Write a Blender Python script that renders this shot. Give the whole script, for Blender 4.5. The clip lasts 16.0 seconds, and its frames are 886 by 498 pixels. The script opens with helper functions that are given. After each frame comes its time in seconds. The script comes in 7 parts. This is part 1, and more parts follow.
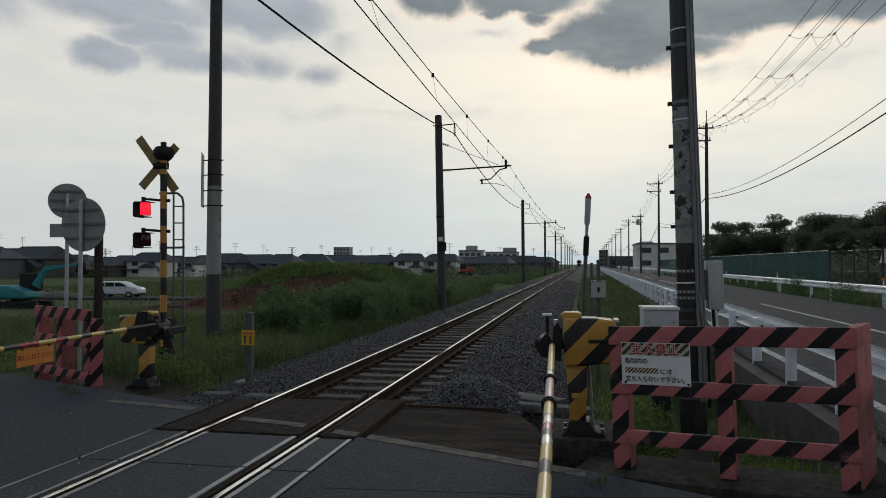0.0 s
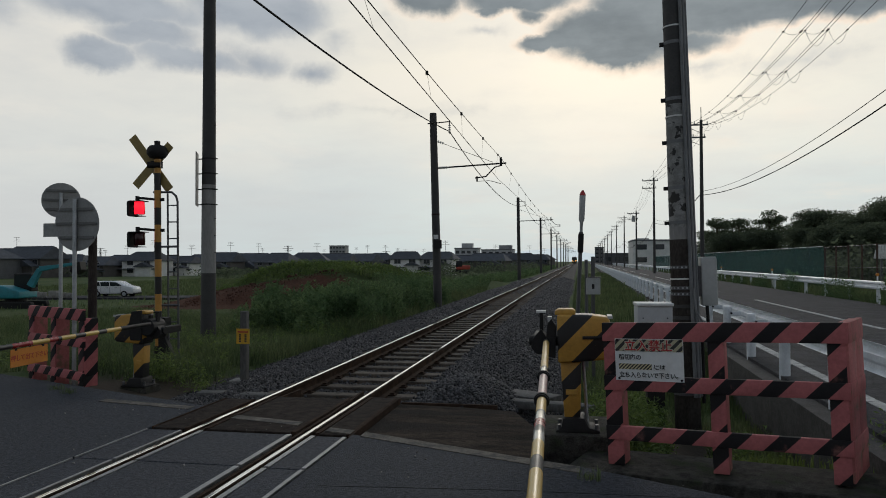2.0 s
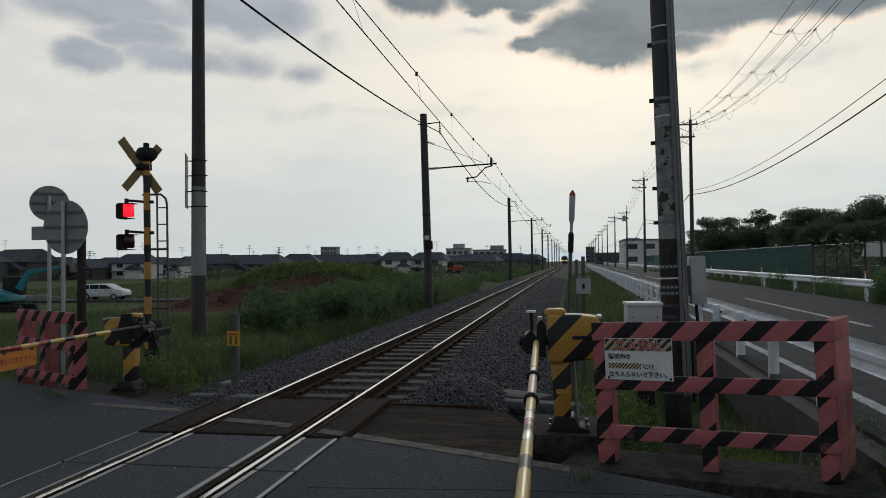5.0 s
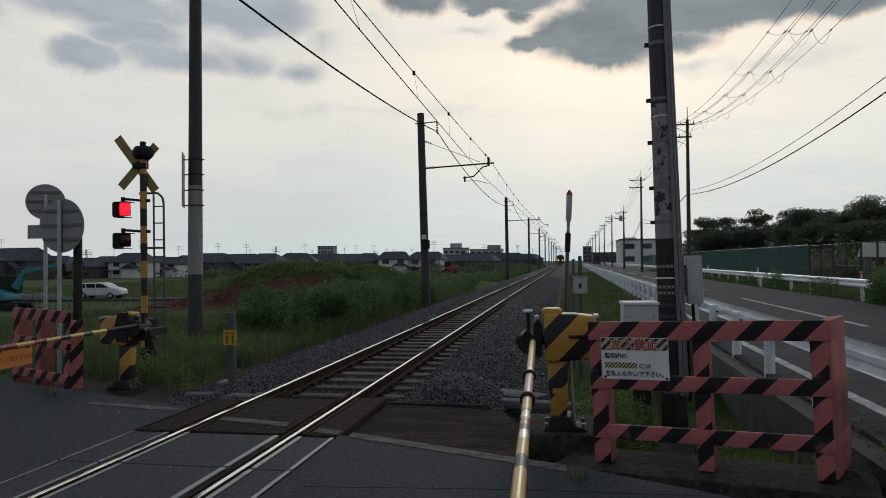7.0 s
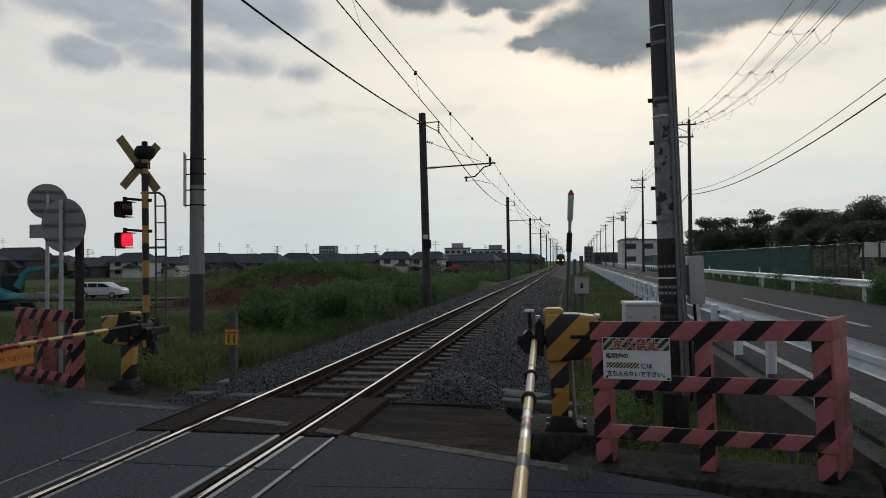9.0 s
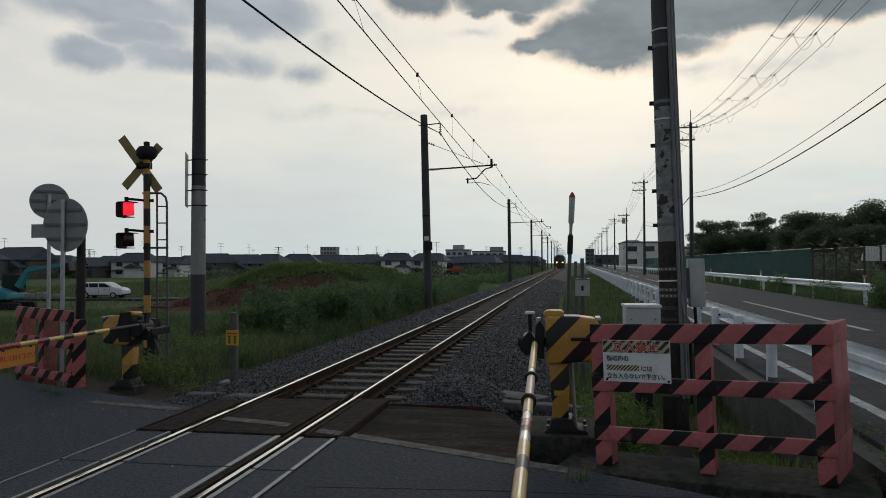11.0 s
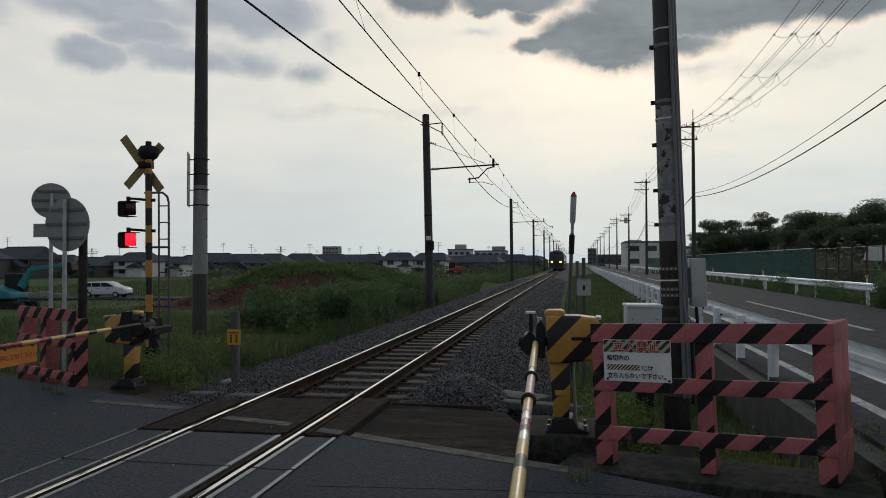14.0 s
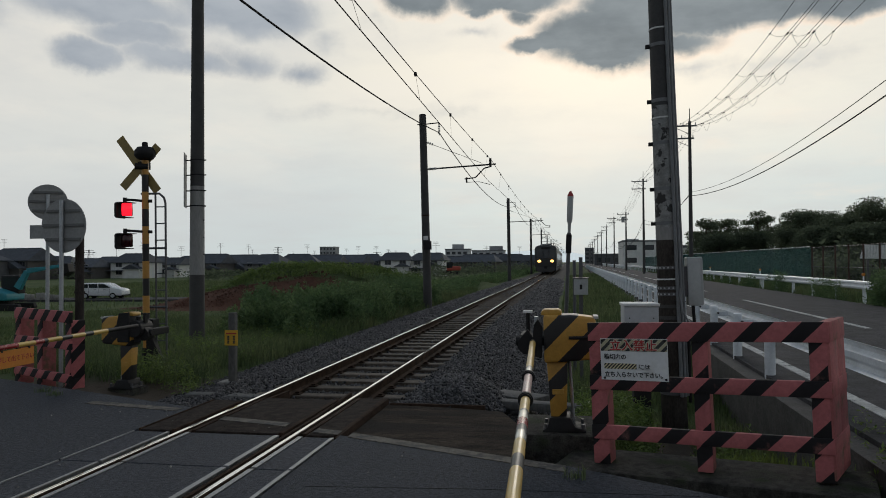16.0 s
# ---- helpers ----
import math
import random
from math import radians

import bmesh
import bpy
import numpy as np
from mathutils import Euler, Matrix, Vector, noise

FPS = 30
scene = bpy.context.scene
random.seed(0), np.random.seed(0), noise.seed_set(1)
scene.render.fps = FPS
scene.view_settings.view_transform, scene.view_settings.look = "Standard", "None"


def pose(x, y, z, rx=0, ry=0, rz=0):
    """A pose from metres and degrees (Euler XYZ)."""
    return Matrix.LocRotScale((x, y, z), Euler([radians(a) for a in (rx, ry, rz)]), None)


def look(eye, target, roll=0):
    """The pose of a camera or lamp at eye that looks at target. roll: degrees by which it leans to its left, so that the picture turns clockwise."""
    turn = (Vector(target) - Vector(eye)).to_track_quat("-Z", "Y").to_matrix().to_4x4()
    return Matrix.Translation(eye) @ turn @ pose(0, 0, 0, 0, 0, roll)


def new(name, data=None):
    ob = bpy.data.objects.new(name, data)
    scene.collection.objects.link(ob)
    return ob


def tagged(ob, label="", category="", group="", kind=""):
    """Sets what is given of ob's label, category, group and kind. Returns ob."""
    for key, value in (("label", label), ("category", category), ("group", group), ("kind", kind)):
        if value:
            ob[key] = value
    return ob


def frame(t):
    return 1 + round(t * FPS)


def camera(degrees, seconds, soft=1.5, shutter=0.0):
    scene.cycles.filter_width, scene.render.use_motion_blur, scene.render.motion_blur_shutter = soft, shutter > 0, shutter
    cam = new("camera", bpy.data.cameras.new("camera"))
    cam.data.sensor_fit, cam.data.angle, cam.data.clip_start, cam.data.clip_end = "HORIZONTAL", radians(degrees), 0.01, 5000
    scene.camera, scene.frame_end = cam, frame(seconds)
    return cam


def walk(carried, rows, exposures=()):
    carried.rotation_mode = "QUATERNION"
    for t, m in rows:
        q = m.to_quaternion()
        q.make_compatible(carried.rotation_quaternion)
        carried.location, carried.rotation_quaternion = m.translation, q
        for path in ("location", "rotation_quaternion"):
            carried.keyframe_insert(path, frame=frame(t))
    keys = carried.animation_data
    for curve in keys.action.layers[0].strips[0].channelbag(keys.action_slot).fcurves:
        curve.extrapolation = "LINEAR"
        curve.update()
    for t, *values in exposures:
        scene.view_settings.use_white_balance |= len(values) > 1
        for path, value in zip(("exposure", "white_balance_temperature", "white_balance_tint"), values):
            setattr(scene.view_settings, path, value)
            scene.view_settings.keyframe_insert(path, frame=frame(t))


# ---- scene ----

# ---- camera: carried by hand at eye height beside the crossing ----
cam = camera(62.97, 16.0, soft=0.95)
STAND = (  # seconds, place, degrees turned left, raised, leant left
    (0, -0.039, 0.015, 1.633, 10.95, 1.149, 0.106),
    (0.5, -0.037, 0.008, 1.631, 10.94, 1.133, 0.132),
    (1, -0.022, 0.007, 1.629, 10.88, 1.132, 0.062),
    (1.5, -0.023, 0.013, 1.630, 10.74, 1.040, -0.063),
    (2, -0.018, 0.011, 1.630, 10.63, 0.975, -0.193),
    (2.5, -0.011, 0.011, 1.626, 10.52, 0.910, -0.295),
    (3, -0.016, 0.005, 1.629, 10.36, 0.878, -0.329),
    (3.5, -0.007, 0.005, 1.633, 10.30, 0.904, -0.380),
    (4, -0.005, -0.003, 1.635, 10.19, 0.976, -0.444),
    (6.5, 0.003, 0.005, 1.630, 9.70, 1.021, -0.553),
    (7, 0.001, -0.000, 1.631, 9.72, 0.970, -0.451),
    (7.5, 0.001, 0.000, 1.630, 9.72, 0.969, -0.408),
    (8, 0.007, 0.006, 1.630, 9.71, 0.972, -0.457),
    (8.5, 0.005, 0.004, 1.628, 9.78, 0.948, -0.498),
    (9, 0.000, 0.000, 1.630, 9.83, 0.965, -0.400),
    (11.5, 0.007, -0.009, 1.630, 9.92, 1.124, -0.102),
    (12, 0.011, -0.005, 1.629, 9.89, 1.148, -0.150),
    (12.5, 0.013, -0.012, 1.631, 9.89, 1.168, -0.193),
    (13, 0.016, -0.010, 1.630, 9.96, 1.182, -0.156),
    (13.5, 0.011, -0.010, 1.629, 10.04, 1.126, -0.085),
    (14, 0.017, -0.009, 1.629, 10.09, 1.064, -0.094),
    (14.5, 0.015, -0.014, 1.628, 10.06, 1.001, -0.133),
    (15, 0.015, -0.012, 1.630, 10.06, 0.999, -0.230),
    (15.5, 0.019, -0.014, 1.628, 9.97, 1.031, -0.272),
    (16, 0.023, -0.013, 1.629, 9.89, 1.051, -0.328),
)


def held(x, y, z, turn, raised, lean):
    return pose(x, y, z) @ pose(0, 0, 0, 90 + raised, 0, turn) @ pose(0, 0, 0, 0, 0, lean)


walk(cam, [(row[0], held(*row[1:])) for row in STAND])

# ---- sky, sun and exposure ----
def dir_of(turn, up):
    """The direction turn degrees to the right of the track and up degrees high."""
    a, b = radians(turn), radians(up)
    return Vector((math.sin(a) * math.cos(b), math.cos(a) * math.cos(b), math.sin(b)))


SUN_TURN, SUN_UP = 3.0, 24.0


def build_world():
    w = bpy.data.worlds.new("overcast_evening")
    scene.world = w
    w.use_nodes = True
    nt = w.node_tree
    nt.nodes.clear()
    N, L = nt.nodes.new, nt.links.new

    def math_(op, a, b=None, c=None, clamp=False):
        n = N("ShaderNodeMath")
        n.operation, n.use_clamp = op, clamp
        for i, v in enumerate((a, b, c)):
            if v is None:
                continue
            if isinstance(v, (int, float)):
                n.inputs[i].default_value = v
            else:
                L(v, n.inputs[i])
        return n.outputs[0]

    def ramp(v, lo, hi):
        n = N("ShaderNodeMapRange")
        n.interpolation_type = "SMOOTHSTEP"
        n.inputs["From Min"].default_value, n.inputs["From Max"].default_value = lo, hi
        L(v, n.inputs["Value"])
        return n.outputs["Result"]

    def mix(f, a, b):
        n = N("ShaderNodeMix")
        n.data_type = "RGBA"
        for sock, v in ((n.inputs[0], f), (n.inputs[6], a), (n.inputs[7], b)):
            if isinstance(v, (int, float)):
                sock.default_value = v
            elif isinstance(v, tuple):
                sock.default_value = (*v, 1)
            else:
                L(v, sock)
        return n.outputs[2]

    def fbm(vec, scale, detail=6, rough=0.55, off=(0, 0, 0)):
        m = N("ShaderNodeMapping")
        m.inputs["Location"].default_value = off
        L(vec, m.inputs["Vector"])
        n = N("ShaderNodeTexNoise")
        n.inputs["Scale"].default_value, n.inputs["Detail"].default_value = scale, detail
        n.inputs["Roughness"].default_value = rough
        L(m.outputs[0], n.inputs["Vector"])
        return n.outputs["Fac"]

    sky = N("ShaderNodeTexSky")
    sky.sky_type, sky.sun_disc = "NISHITA", False
    sky.sun_elevation, sky.sun_rotation = radians(SUN_UP), radians(SUN_TURN)
    sky.air_density, sky.dust_density = 1.0, 3.0
    clear = N("ShaderNodeMix")
    clear.data_type, clear.blend_type = "RGBA", "MULTIPLY"
    clear.inputs[0].default_value = 1.0
    L(sky.outputs[0], clear.inputs[6])
    clear.inputs[7].default_value = (0.09, 0.09, 0.09, 1)

    tc = N("ShaderNodeTexCoord").outputs["Generated"]
    # ragged edges: the way is shaken by noise before the banks are laid out
    shake = N("ShaderNodeTexNoise")
    shake.inputs["Scale"].default_value, shake.inputs["Detail"].default_value, shake.inputs["Roughness"].default_value = 8.0, 8, 0.62
    L(tc, shake.inputs["Vector"])
    centred = N("ShaderNodeVectorMath")
    centred.operation = "SUBTRACT"
    L(shake.outputs["Color"], centred.inputs[0])
    centred.inputs[1].default_value = (0.5, 0.5, 0.5)
    shaken = N("ShaderNodeVectorMath")
    shaken.operation = "MULTIPLY_ADD"
    L(centred.outputs[0], shaken.inputs[0])
    shaken.inputs[1].default_value = (0.085, 0.085, 0.060)
    L(tc, shaken.inputs[2])
    ragged = shaken.outputs[0]
    sep = N("ShaderNodeSeparateXYZ")
    L(tc, sep.inputs[0])
    x, y, z = sep.outputs
    h = math_("MAXIMUM", z, 0.0)
    # a layer of cloud: the way through a plane overhead
    d = math_("ADD", h, 0.14)
    flat = N("ShaderNodeCombineXYZ")
    L(math_("DIVIDE", x, d), flat.inputs[0])
    L(math_("DIVIDE", y, d), flat.inputs[1])
    layer = flat.outputs[0]
    billow = fbm(layer, 0.9, 8, 0.58, (3.1, 1.7, 0.4))
    streak = fbm(layer, 0.42, 5, 0.5, (9.2, 4.0, 2.0))
    fine = fbm(layer, 3.2, 5, 0.6, (1.0, 5.0, 0.0))

    def near(turn, up, wide, tall):
        """1 in a soft oval of the sky, 0 outside."""
        c = dir_of(turn, up)
        side = Vector((math.cos(radians(turn)), -math.sin(radians(turn)), 0))
        top = c.cross(side) * -1
        if top.z < 0:
            top = -top

        def dot(v):
            n = N("ShaderNodeVectorMath")
            n.operation = "DOT_PRODUCT"
            L(ragged, n.inputs[0])
            n.inputs[1].default_value = v
            return n.outputs["Value"]
        a, b = math_("DIVIDE", dot(side), wide), math_("DIVIDE", dot(top), tall)
        r = math_("SQRT", math_("ADD", math_("MULTIPLY", a, a), math_("MULTIPLY", b, b)))
        front = ramp(dot(c), 0.0, 0.2)
        return math_("MULTIPLY", math_("SUBTRACT", 1.0, r, clamp=True), front)

    # bright veil: paler towards the hidden sun, cooler away from it
    glow = near(SUN_TURN - 2, SUN_UP - 8.5, 0.52, 0.17)
    fore = ramp(y, -0.75, 0.75)
    veil = mix(ramp(h, 0.02, 0.28), (0.555, 0.645, 0.665), (0.785, 0.775, 0.695))
    veil = mix(math_("MULTIPLY", ramp(streak, 0.38, 0.7), 0.4), veil, (0.50, 0.53, 0.57))
    veil = mix(math_("MULTIPLY", glow, 0.85, clamp=True), veil, (0.90, 0.83, 0.685))
    west = ramp(x, -0.75, -0.25)
    veil = mix(math_("MULTIPLY", math_("SUBTRACT", 1.0, west), 0.55), veil, (0.66, 0.645, 0.625))
    veil = mix(fore, (0.255, 0.275, 0.305), veil)
    wisp = fbm(layer, 1.6, 6, 0.6, (7.0, 2.0, 5.0))
    veil = mix(math_("MULTIPLY", ramp(wisp, 0.42, 0.72), 0.34), veil, (0.53, 0.55, 0.565))
    # thin level sheets, cream where the light comes through
    level = N("ShaderNodeMapping")
    level.inputs["Scale"].default_value = (1.0, 1.0, 4.5)
    L(ragged, level.inputs["Vector"])
    sheet = fbm(level.outputs[0], 3.4, 5, 0.55, (4.0, 1.0, 6.0))
    lit = math_("MULTIPLY", ramp(sheet, 0.48, 0.72), math_("MULTIPLY", fore, ramp(h, 0.05, 0.2)))
    veil = mix(math_("MULTIPLY", lit, 0.55), veil, (0.80, 0.765, 0.69))
    body = mix(0.955, clear.outputs[2], veil)

    # the dark banks
    banks = None
    for turn, up, wide, tall, power in CLOUDS:
        b = math_("MULTIPLY", near(turn, up, wide, tall), power)
        banks = b if banks is None else math_("MAXIMUM", banks, b)
    cover = math_("ADD", banks, math_("MULTIPLY", math_("SUBTRACT", billow, 0.5), 0.40))
    cover = math_("ADD", cover, math_("MULTIPLY", math_("SUBTRACT", fine, 0.5), 0.34))
    high = ramp(h, 0.325, 0.45)
    cover = math_("ADD", cover, math_("MULTIPLY", high, 0.75))
    dark = ramp(cover, 0.14, 0.66)
    thin = None
    for turn, up, wide, tall, power in SOFT_CLOUDS:
        b = math_("MULTIPLY", near(turn, up, wide, tall), power)
        thin = b if thin is None else math_("MAXIMUM", thin, b)
    thin = math_("ADD", thin, math_("MULTIPLY", math_("SUBTRACT", billow, 0.5), 0.40))
    thin = math_("ADD", thin, math_("MULTIPLY", math_("SUBTRACT", fine, 0.5), 0.50))
    tuft = fbm(tc, 13.0, 6, 0.6, (2.0, 8.0, 3.0))
    thin = math_("ADD", thin, math_("MULTIPLY", math_("SUBTRACT", tuft, 0.5), 0.5))
    body = mix(math_("MULTIPLY", ramp(thin, 0.12, 0.75), 0.90), body, mix(ramp(fine, 0.3, 0.7), (0.290, 0.332, 0.388), (0.385, 0.425, 0.472)))
    rim = math_("MULTIPLY", ramp(cover, 0.0, 0.32), math_("SUBTRACT", 1.0, dark))
    rim = math_("MULTIPLY", rim, ramp(x, -0.45, 0.0))
    body = mix(math_("MULTIPLY", rim, 0.8), body, (0.98, 0.80, 0.64))
    body = mix(math_("MULTIPLY", dark, 0.95), body, mix(ramp(fine, 0.3, 0.7), (0.150, 0.181, 0.203), (0.242, 0.279, 0.302)))
    body = mix(math_("MULTIPLY", ramp(h, 0.45, 0.72), 0.8), body, (0.195, 0.245, 0.325))
    bg = N("ShaderNodeBackground")
    L(body, bg.inputs["Color"])
    bg.inputs["Strength"].default_value = 1.0
    out = N("ShaderNodeOutputWorld")
    L(bg.outputs[0], out.inputs["Surface"])


# banks of cloud: degrees right of the track, degrees up, half width, half height, weight
CLOUDS = (
    (3.3, 17.2, 0.115, 0.058, 1.45), (-2.4, 16.6, 0.062, 0.016, 1.15), (0.0, 16.8, 0.056, 0.026, 1.25), (2.9, 15.5, 0.070, 0.022, 1.20), (7.2, 16.4, 0.100, 0.026, 1.00), (5.4, 19.2, 0.100, 0.040, 1.40),
    (10.4, 18.3, 0.110, 0.042, 1.35), (16.0, 17.9, 0.170, 0.032, 1.35), (20.8, 17.4, 0.110, 0.034, 1.30), (-11.7, 20.0, 0.062, 0.038, 1.25), (-4.5, 20.1, 0.110, 0.028, 1.25), (-6.8, 19.3, 0.036, 0.016, 0.90), (-3.2, 18.9, 0.040, 0.018, 0.85),
    (-8.0, 21.5, 0.200, 0.040, 1.30), (10.0, 21.5, 0.220, 0.045, 1.30),
)
SOFT_CLOUDS = (
    (-34.5, 17.9, 0.160, 0.036, 1.00), (-32.8, 16.3, 0.095, 0.027, 1.15), (-36.0, 14.7, 0.066, 0.030, 1.30), (-29.3, 15.0, 0.160, 0.026, 0.85), (-24.4, 19.0, 0.135, 0.046, 1.15), (-25.3, 15.4, 0.075, 0.036, 0.72),
    (-20.6, 14.9, 0.050, 0.028, 0.75), (-18.6, 17.4, 0.050, 0.040, 0.45), (-46.0, 17.0, 0.14, 0.05, 0.9), (-14.5, 18.4, 0.06, 0.030, 0.45), (-7.5, 17.6, 0.07, 0.016, 0.50), (9.0, 14.6, 0.12, 0.02, 0.42), (16.0, 14.0, 0.2, 0.025, 0.42), (-14.0, 12.0, 0.3, 0.02, 0.35),
)
build_world()
scene.view_settings.exposure = 0.05

sun = new("sun", bpy.data.lights.new("sun", "SUN"))
sun.data.energy, sun.data.angle, sun.data.color = 0.4, radians(16), (1.0, 0.94, 0.85)
sun.matrix_world = look(dir_of(SUN_TURN, SUN_UP) * 50, (0, 0, 0))

# ---- materials ----
MATS = {}


def nodes_of(name):
    m = bpy.data.materials.new(name)
    m.use_nodes = True
    nt = m.node_tree
    return m, nt, nt.nodes["Principled BSDF"]


def noise_out(nt, coord, scale, detail=4, rough=0.55, stretch=None):
    n = nt.nodes.new("ShaderNodeTexNoise")
    n.inputs["Scale"].default_value, n.inputs["Detail"].default_value = scale, detail
    n.inputs["Roughness"].default_value = rough
    if stretch:
        mp = nt.nodes.new("ShaderNodeMapping")
        mp.inputs["Scale"].default_value = stretch
        nt.links.new(coord, mp.inputs["Vector"])
        coord = mp.outputs[0]
    nt.links.new(coord, n.inputs["Vector"])
    return n.outputs["Fac"]


def mixed(nt, fac, a, b, blend="MIX"):
    n = nt.nodes.new("ShaderNodeMix")
    n.data_type, n.blend_type = "RGBA", blend
    for sock, v in ((n.inputs[0], fac), (n.inputs[6], a), (n.inputs[7], b)):
        if isinstance(v, (int, float)):
            sock.default_value = v
        elif isinstance(v, tuple):
            sock.default_value = (*v, 1)
        else:
            nt.links.new(v, sock)
    return n.outputs[2]


def stepped(nt, v, lo, hi):
    n = nt.nodes.new("ShaderNodeMapRange")
    n.interpolation_type = "SMOOTHSTEP"
    n.inputs["From Min"].default_value, n.inputs["From Max"].default_value = lo, hi
    nt.links.new(v, n.inputs["Value"])
    return n.outputs["Result"]


def calc(nt, op, a, b=0.0):
    n = nt.nodes.new("ShaderNodeMath")
    n.operation = op
    for i, v in enumerate((a, b)):
        if isinstance(v, (int, float)):
            n.inputs[i].default_value = v
        else:
            nt.links.new(v, n.inputs[i])
    return n.outputs[0]


def surface(name, col, rough=0.7, metal=0.0, var=0.25, scale=6.0, bump=0.15, bscale=90.0, stain=None, stain_at=(0.55, 0.75),
            stain_scale=1.7, stretch=None, pieces=0.0, islands=0.0, stripes=None, stripe_wear=0.5, gloss_var=0.15, specks=None, spec=None):
    """A worn surface: grain, larger stains, relief; stripes = (colour, direction, period, share) paints a second colour in bands."""
    m, nt, bsdf = nodes_of(name)
    co = nt.nodes.new("ShaderNodeTexCoord").outputs["Object"]
    grain = noise_out(nt, co, scale * 9, 5, 0.6, stretch)
    broad = noise_out(nt, co, scale, 4, 0.6, stretch)
    base = col
    if stripes:
        scol, way, period, share = stripes
        dp = nt.nodes.new("ShaderNodeVectorMath")
        dp.operation = "DOT_PRODUCT"
        nt.links.new(co, dp.inputs[0])
        dp.inputs[1].default_value = [c / period for c in way]
        fr = calc(nt, "FRACT", calc(nt, "ADD", dp.outputs["Value"], 100.0))
        band = calc(nt, "LESS_THAN", fr, share)
        worn = stepped(nt, noise_out(nt, co, scale * 6, 6, 0.7), 0.66, 0.74)
        band = calc(nt, "MULTIPLY", band, calc(nt, "SUBTRACT", 1.0, calc(nt, "MULTIPLY", worn, stripe_wear)))
        base = mixed(nt, band, col, scol)
    lo, hi = tuple([1 - var] * 3), tuple([1 + var * 0.8] * 3)
    tone = mixed(nt, stepped(nt, broad, 0.3, 0.7), lo, hi)
    base = mixed(nt, 1.0, base, tone, "MULTIPLY")
    base = mixed(nt, 1.0, base, mixed(nt, stepped(nt, grain, 0.32, 0.68), tuple([1 - var * 0.6] * 3), tuple([1 + var * 0.6] * 3)), "MULTIPLY")
    if specks:
        scol, sscale, lo_, hi_ = specks
        base = mixed(nt, stepped(nt, noise_out(nt, co, sscale, 3, 0.7), lo_, hi_), base, scol)
    if stain:
        s = stepped(nt, noise_out(nt, co, stain_scale, 6, 0.62, stretch), *stain_at)
        base = mixed(nt, s, base, stain)
    for amount, node, out in ((pieces, "ShaderNodeObjectInfo", "Random"), (islands, "ShaderNodeNewGeometry", "Random Per Island")):
        if amount:
            r = nt.nodes.new(node).outputs[out]
            base = mixed(nt, 1.0, base, mixed(nt, r, tuple([1 - amount] * 3), tuple([1 + amount] * 3)), "MULTIPLY")
    nt.links.new(base, bsdf.inputs["Base Color"])
    bsdf.inputs["Metallic"].default_value = metal
    if spec is not None:
        bsdf.inputs["Specular IOR Level"].default_value = spec
    elif rough > 0.7:
        bsdf.inputs["Specular IOR Level"].default_value = 0.25
    rr = nt.nodes.new("ShaderNodeMapRange")
    rr.inputs["To Min"].default_value, rr.inputs["To Max"].default_value = max(0.03, rough - gloss_var), min(1.0, rough + gloss_var)
    nt.links.new(broad, rr.inputs["Value"])
    nt.links.new(rr.outputs["Result"], bsdf.inputs["Roughness"])
    if bump:
        b = nt.nodes.new("ShaderNodeBump")
        b.inputs["Strength"].default_value, b.inputs["Distance"].default_value = bump, 0.02
        nt.links.new(noise_out(nt, co, bscale, 4, 0.6), b.inputs["Height"])
        nt.links.new(b.outputs[0], bsdf.inputs["Normal"])
    MATS[name] = m
    return m


def foliage(name, dark, light, scale=0.6, rough=0.65, trans=0.25):
    """Leaves: two greens by clump, each leaf its own tone, some light let through."""
    m, nt, bsdf = nodes_of(name)
    co = nt.nodes.new("ShaderNodeTexCoord").outputs["Object"]
    f = stepped(nt, noise_out(nt, co, scale, 4), 0.35, 0.65)
    base = mixed(nt, f, dark, light)
    r = nt.nodes.new("ShaderNodeNewGeometry").outputs["Random Per Island"]
    base = mixed(nt, 1.0, base, mixed(nt, r, (0.6, 0.6, 0.55), (1.4, 1.35, 1.2)), "MULTIPLY")
    nt.links.new(base, bsdf.inputs["Base Color"])
    bsdf.inputs["Roughness"].default_value = rough
    tr = nt.nodes.new("ShaderNodeBsdfTranslucent")
    nt.links.new(base, tr.inputs["Color"])
    mx = nt.nodes.new("ShaderNodeMixShader")
    mx.inputs[0].default_value = trans
    nt.links.new(bsdf.outputs[0], mx.inputs[1])
    nt.links.new(tr.outputs[0], mx.inputs[2])
    nt.links.new(mx.outputs[0], nt.nodes["Material Output"].inputs["Surface"])
    MATS[name] = m
    return m


def glowing(name, col, power, rough=0.3):
    m, nt, bsdf = nodes_of(name)
    bsdf.inputs["Base Color"].default_value = (*[c * 0.5 for c in col], 1)
    bsdf.inputs["Roughness"].default_value = rough
    bsdf.inputs["Emission Color"].default_value = (*col, 1)
    bsdf.inputs["Emission Strength"].default_value = power
    MATS[name] = m
    return m


def glass(name, tint, rough=0.05):
    m, nt, bsdf = nodes_of(name)
    bsdf.inputs["Base Color"].default_value = (*tint, 1)
    bsdf.inputs["Roughness"].default_value = rough
    bsdf.inputs["Specular IOR Level"].default_value = 0.6
    MATS[name] = m
    return m


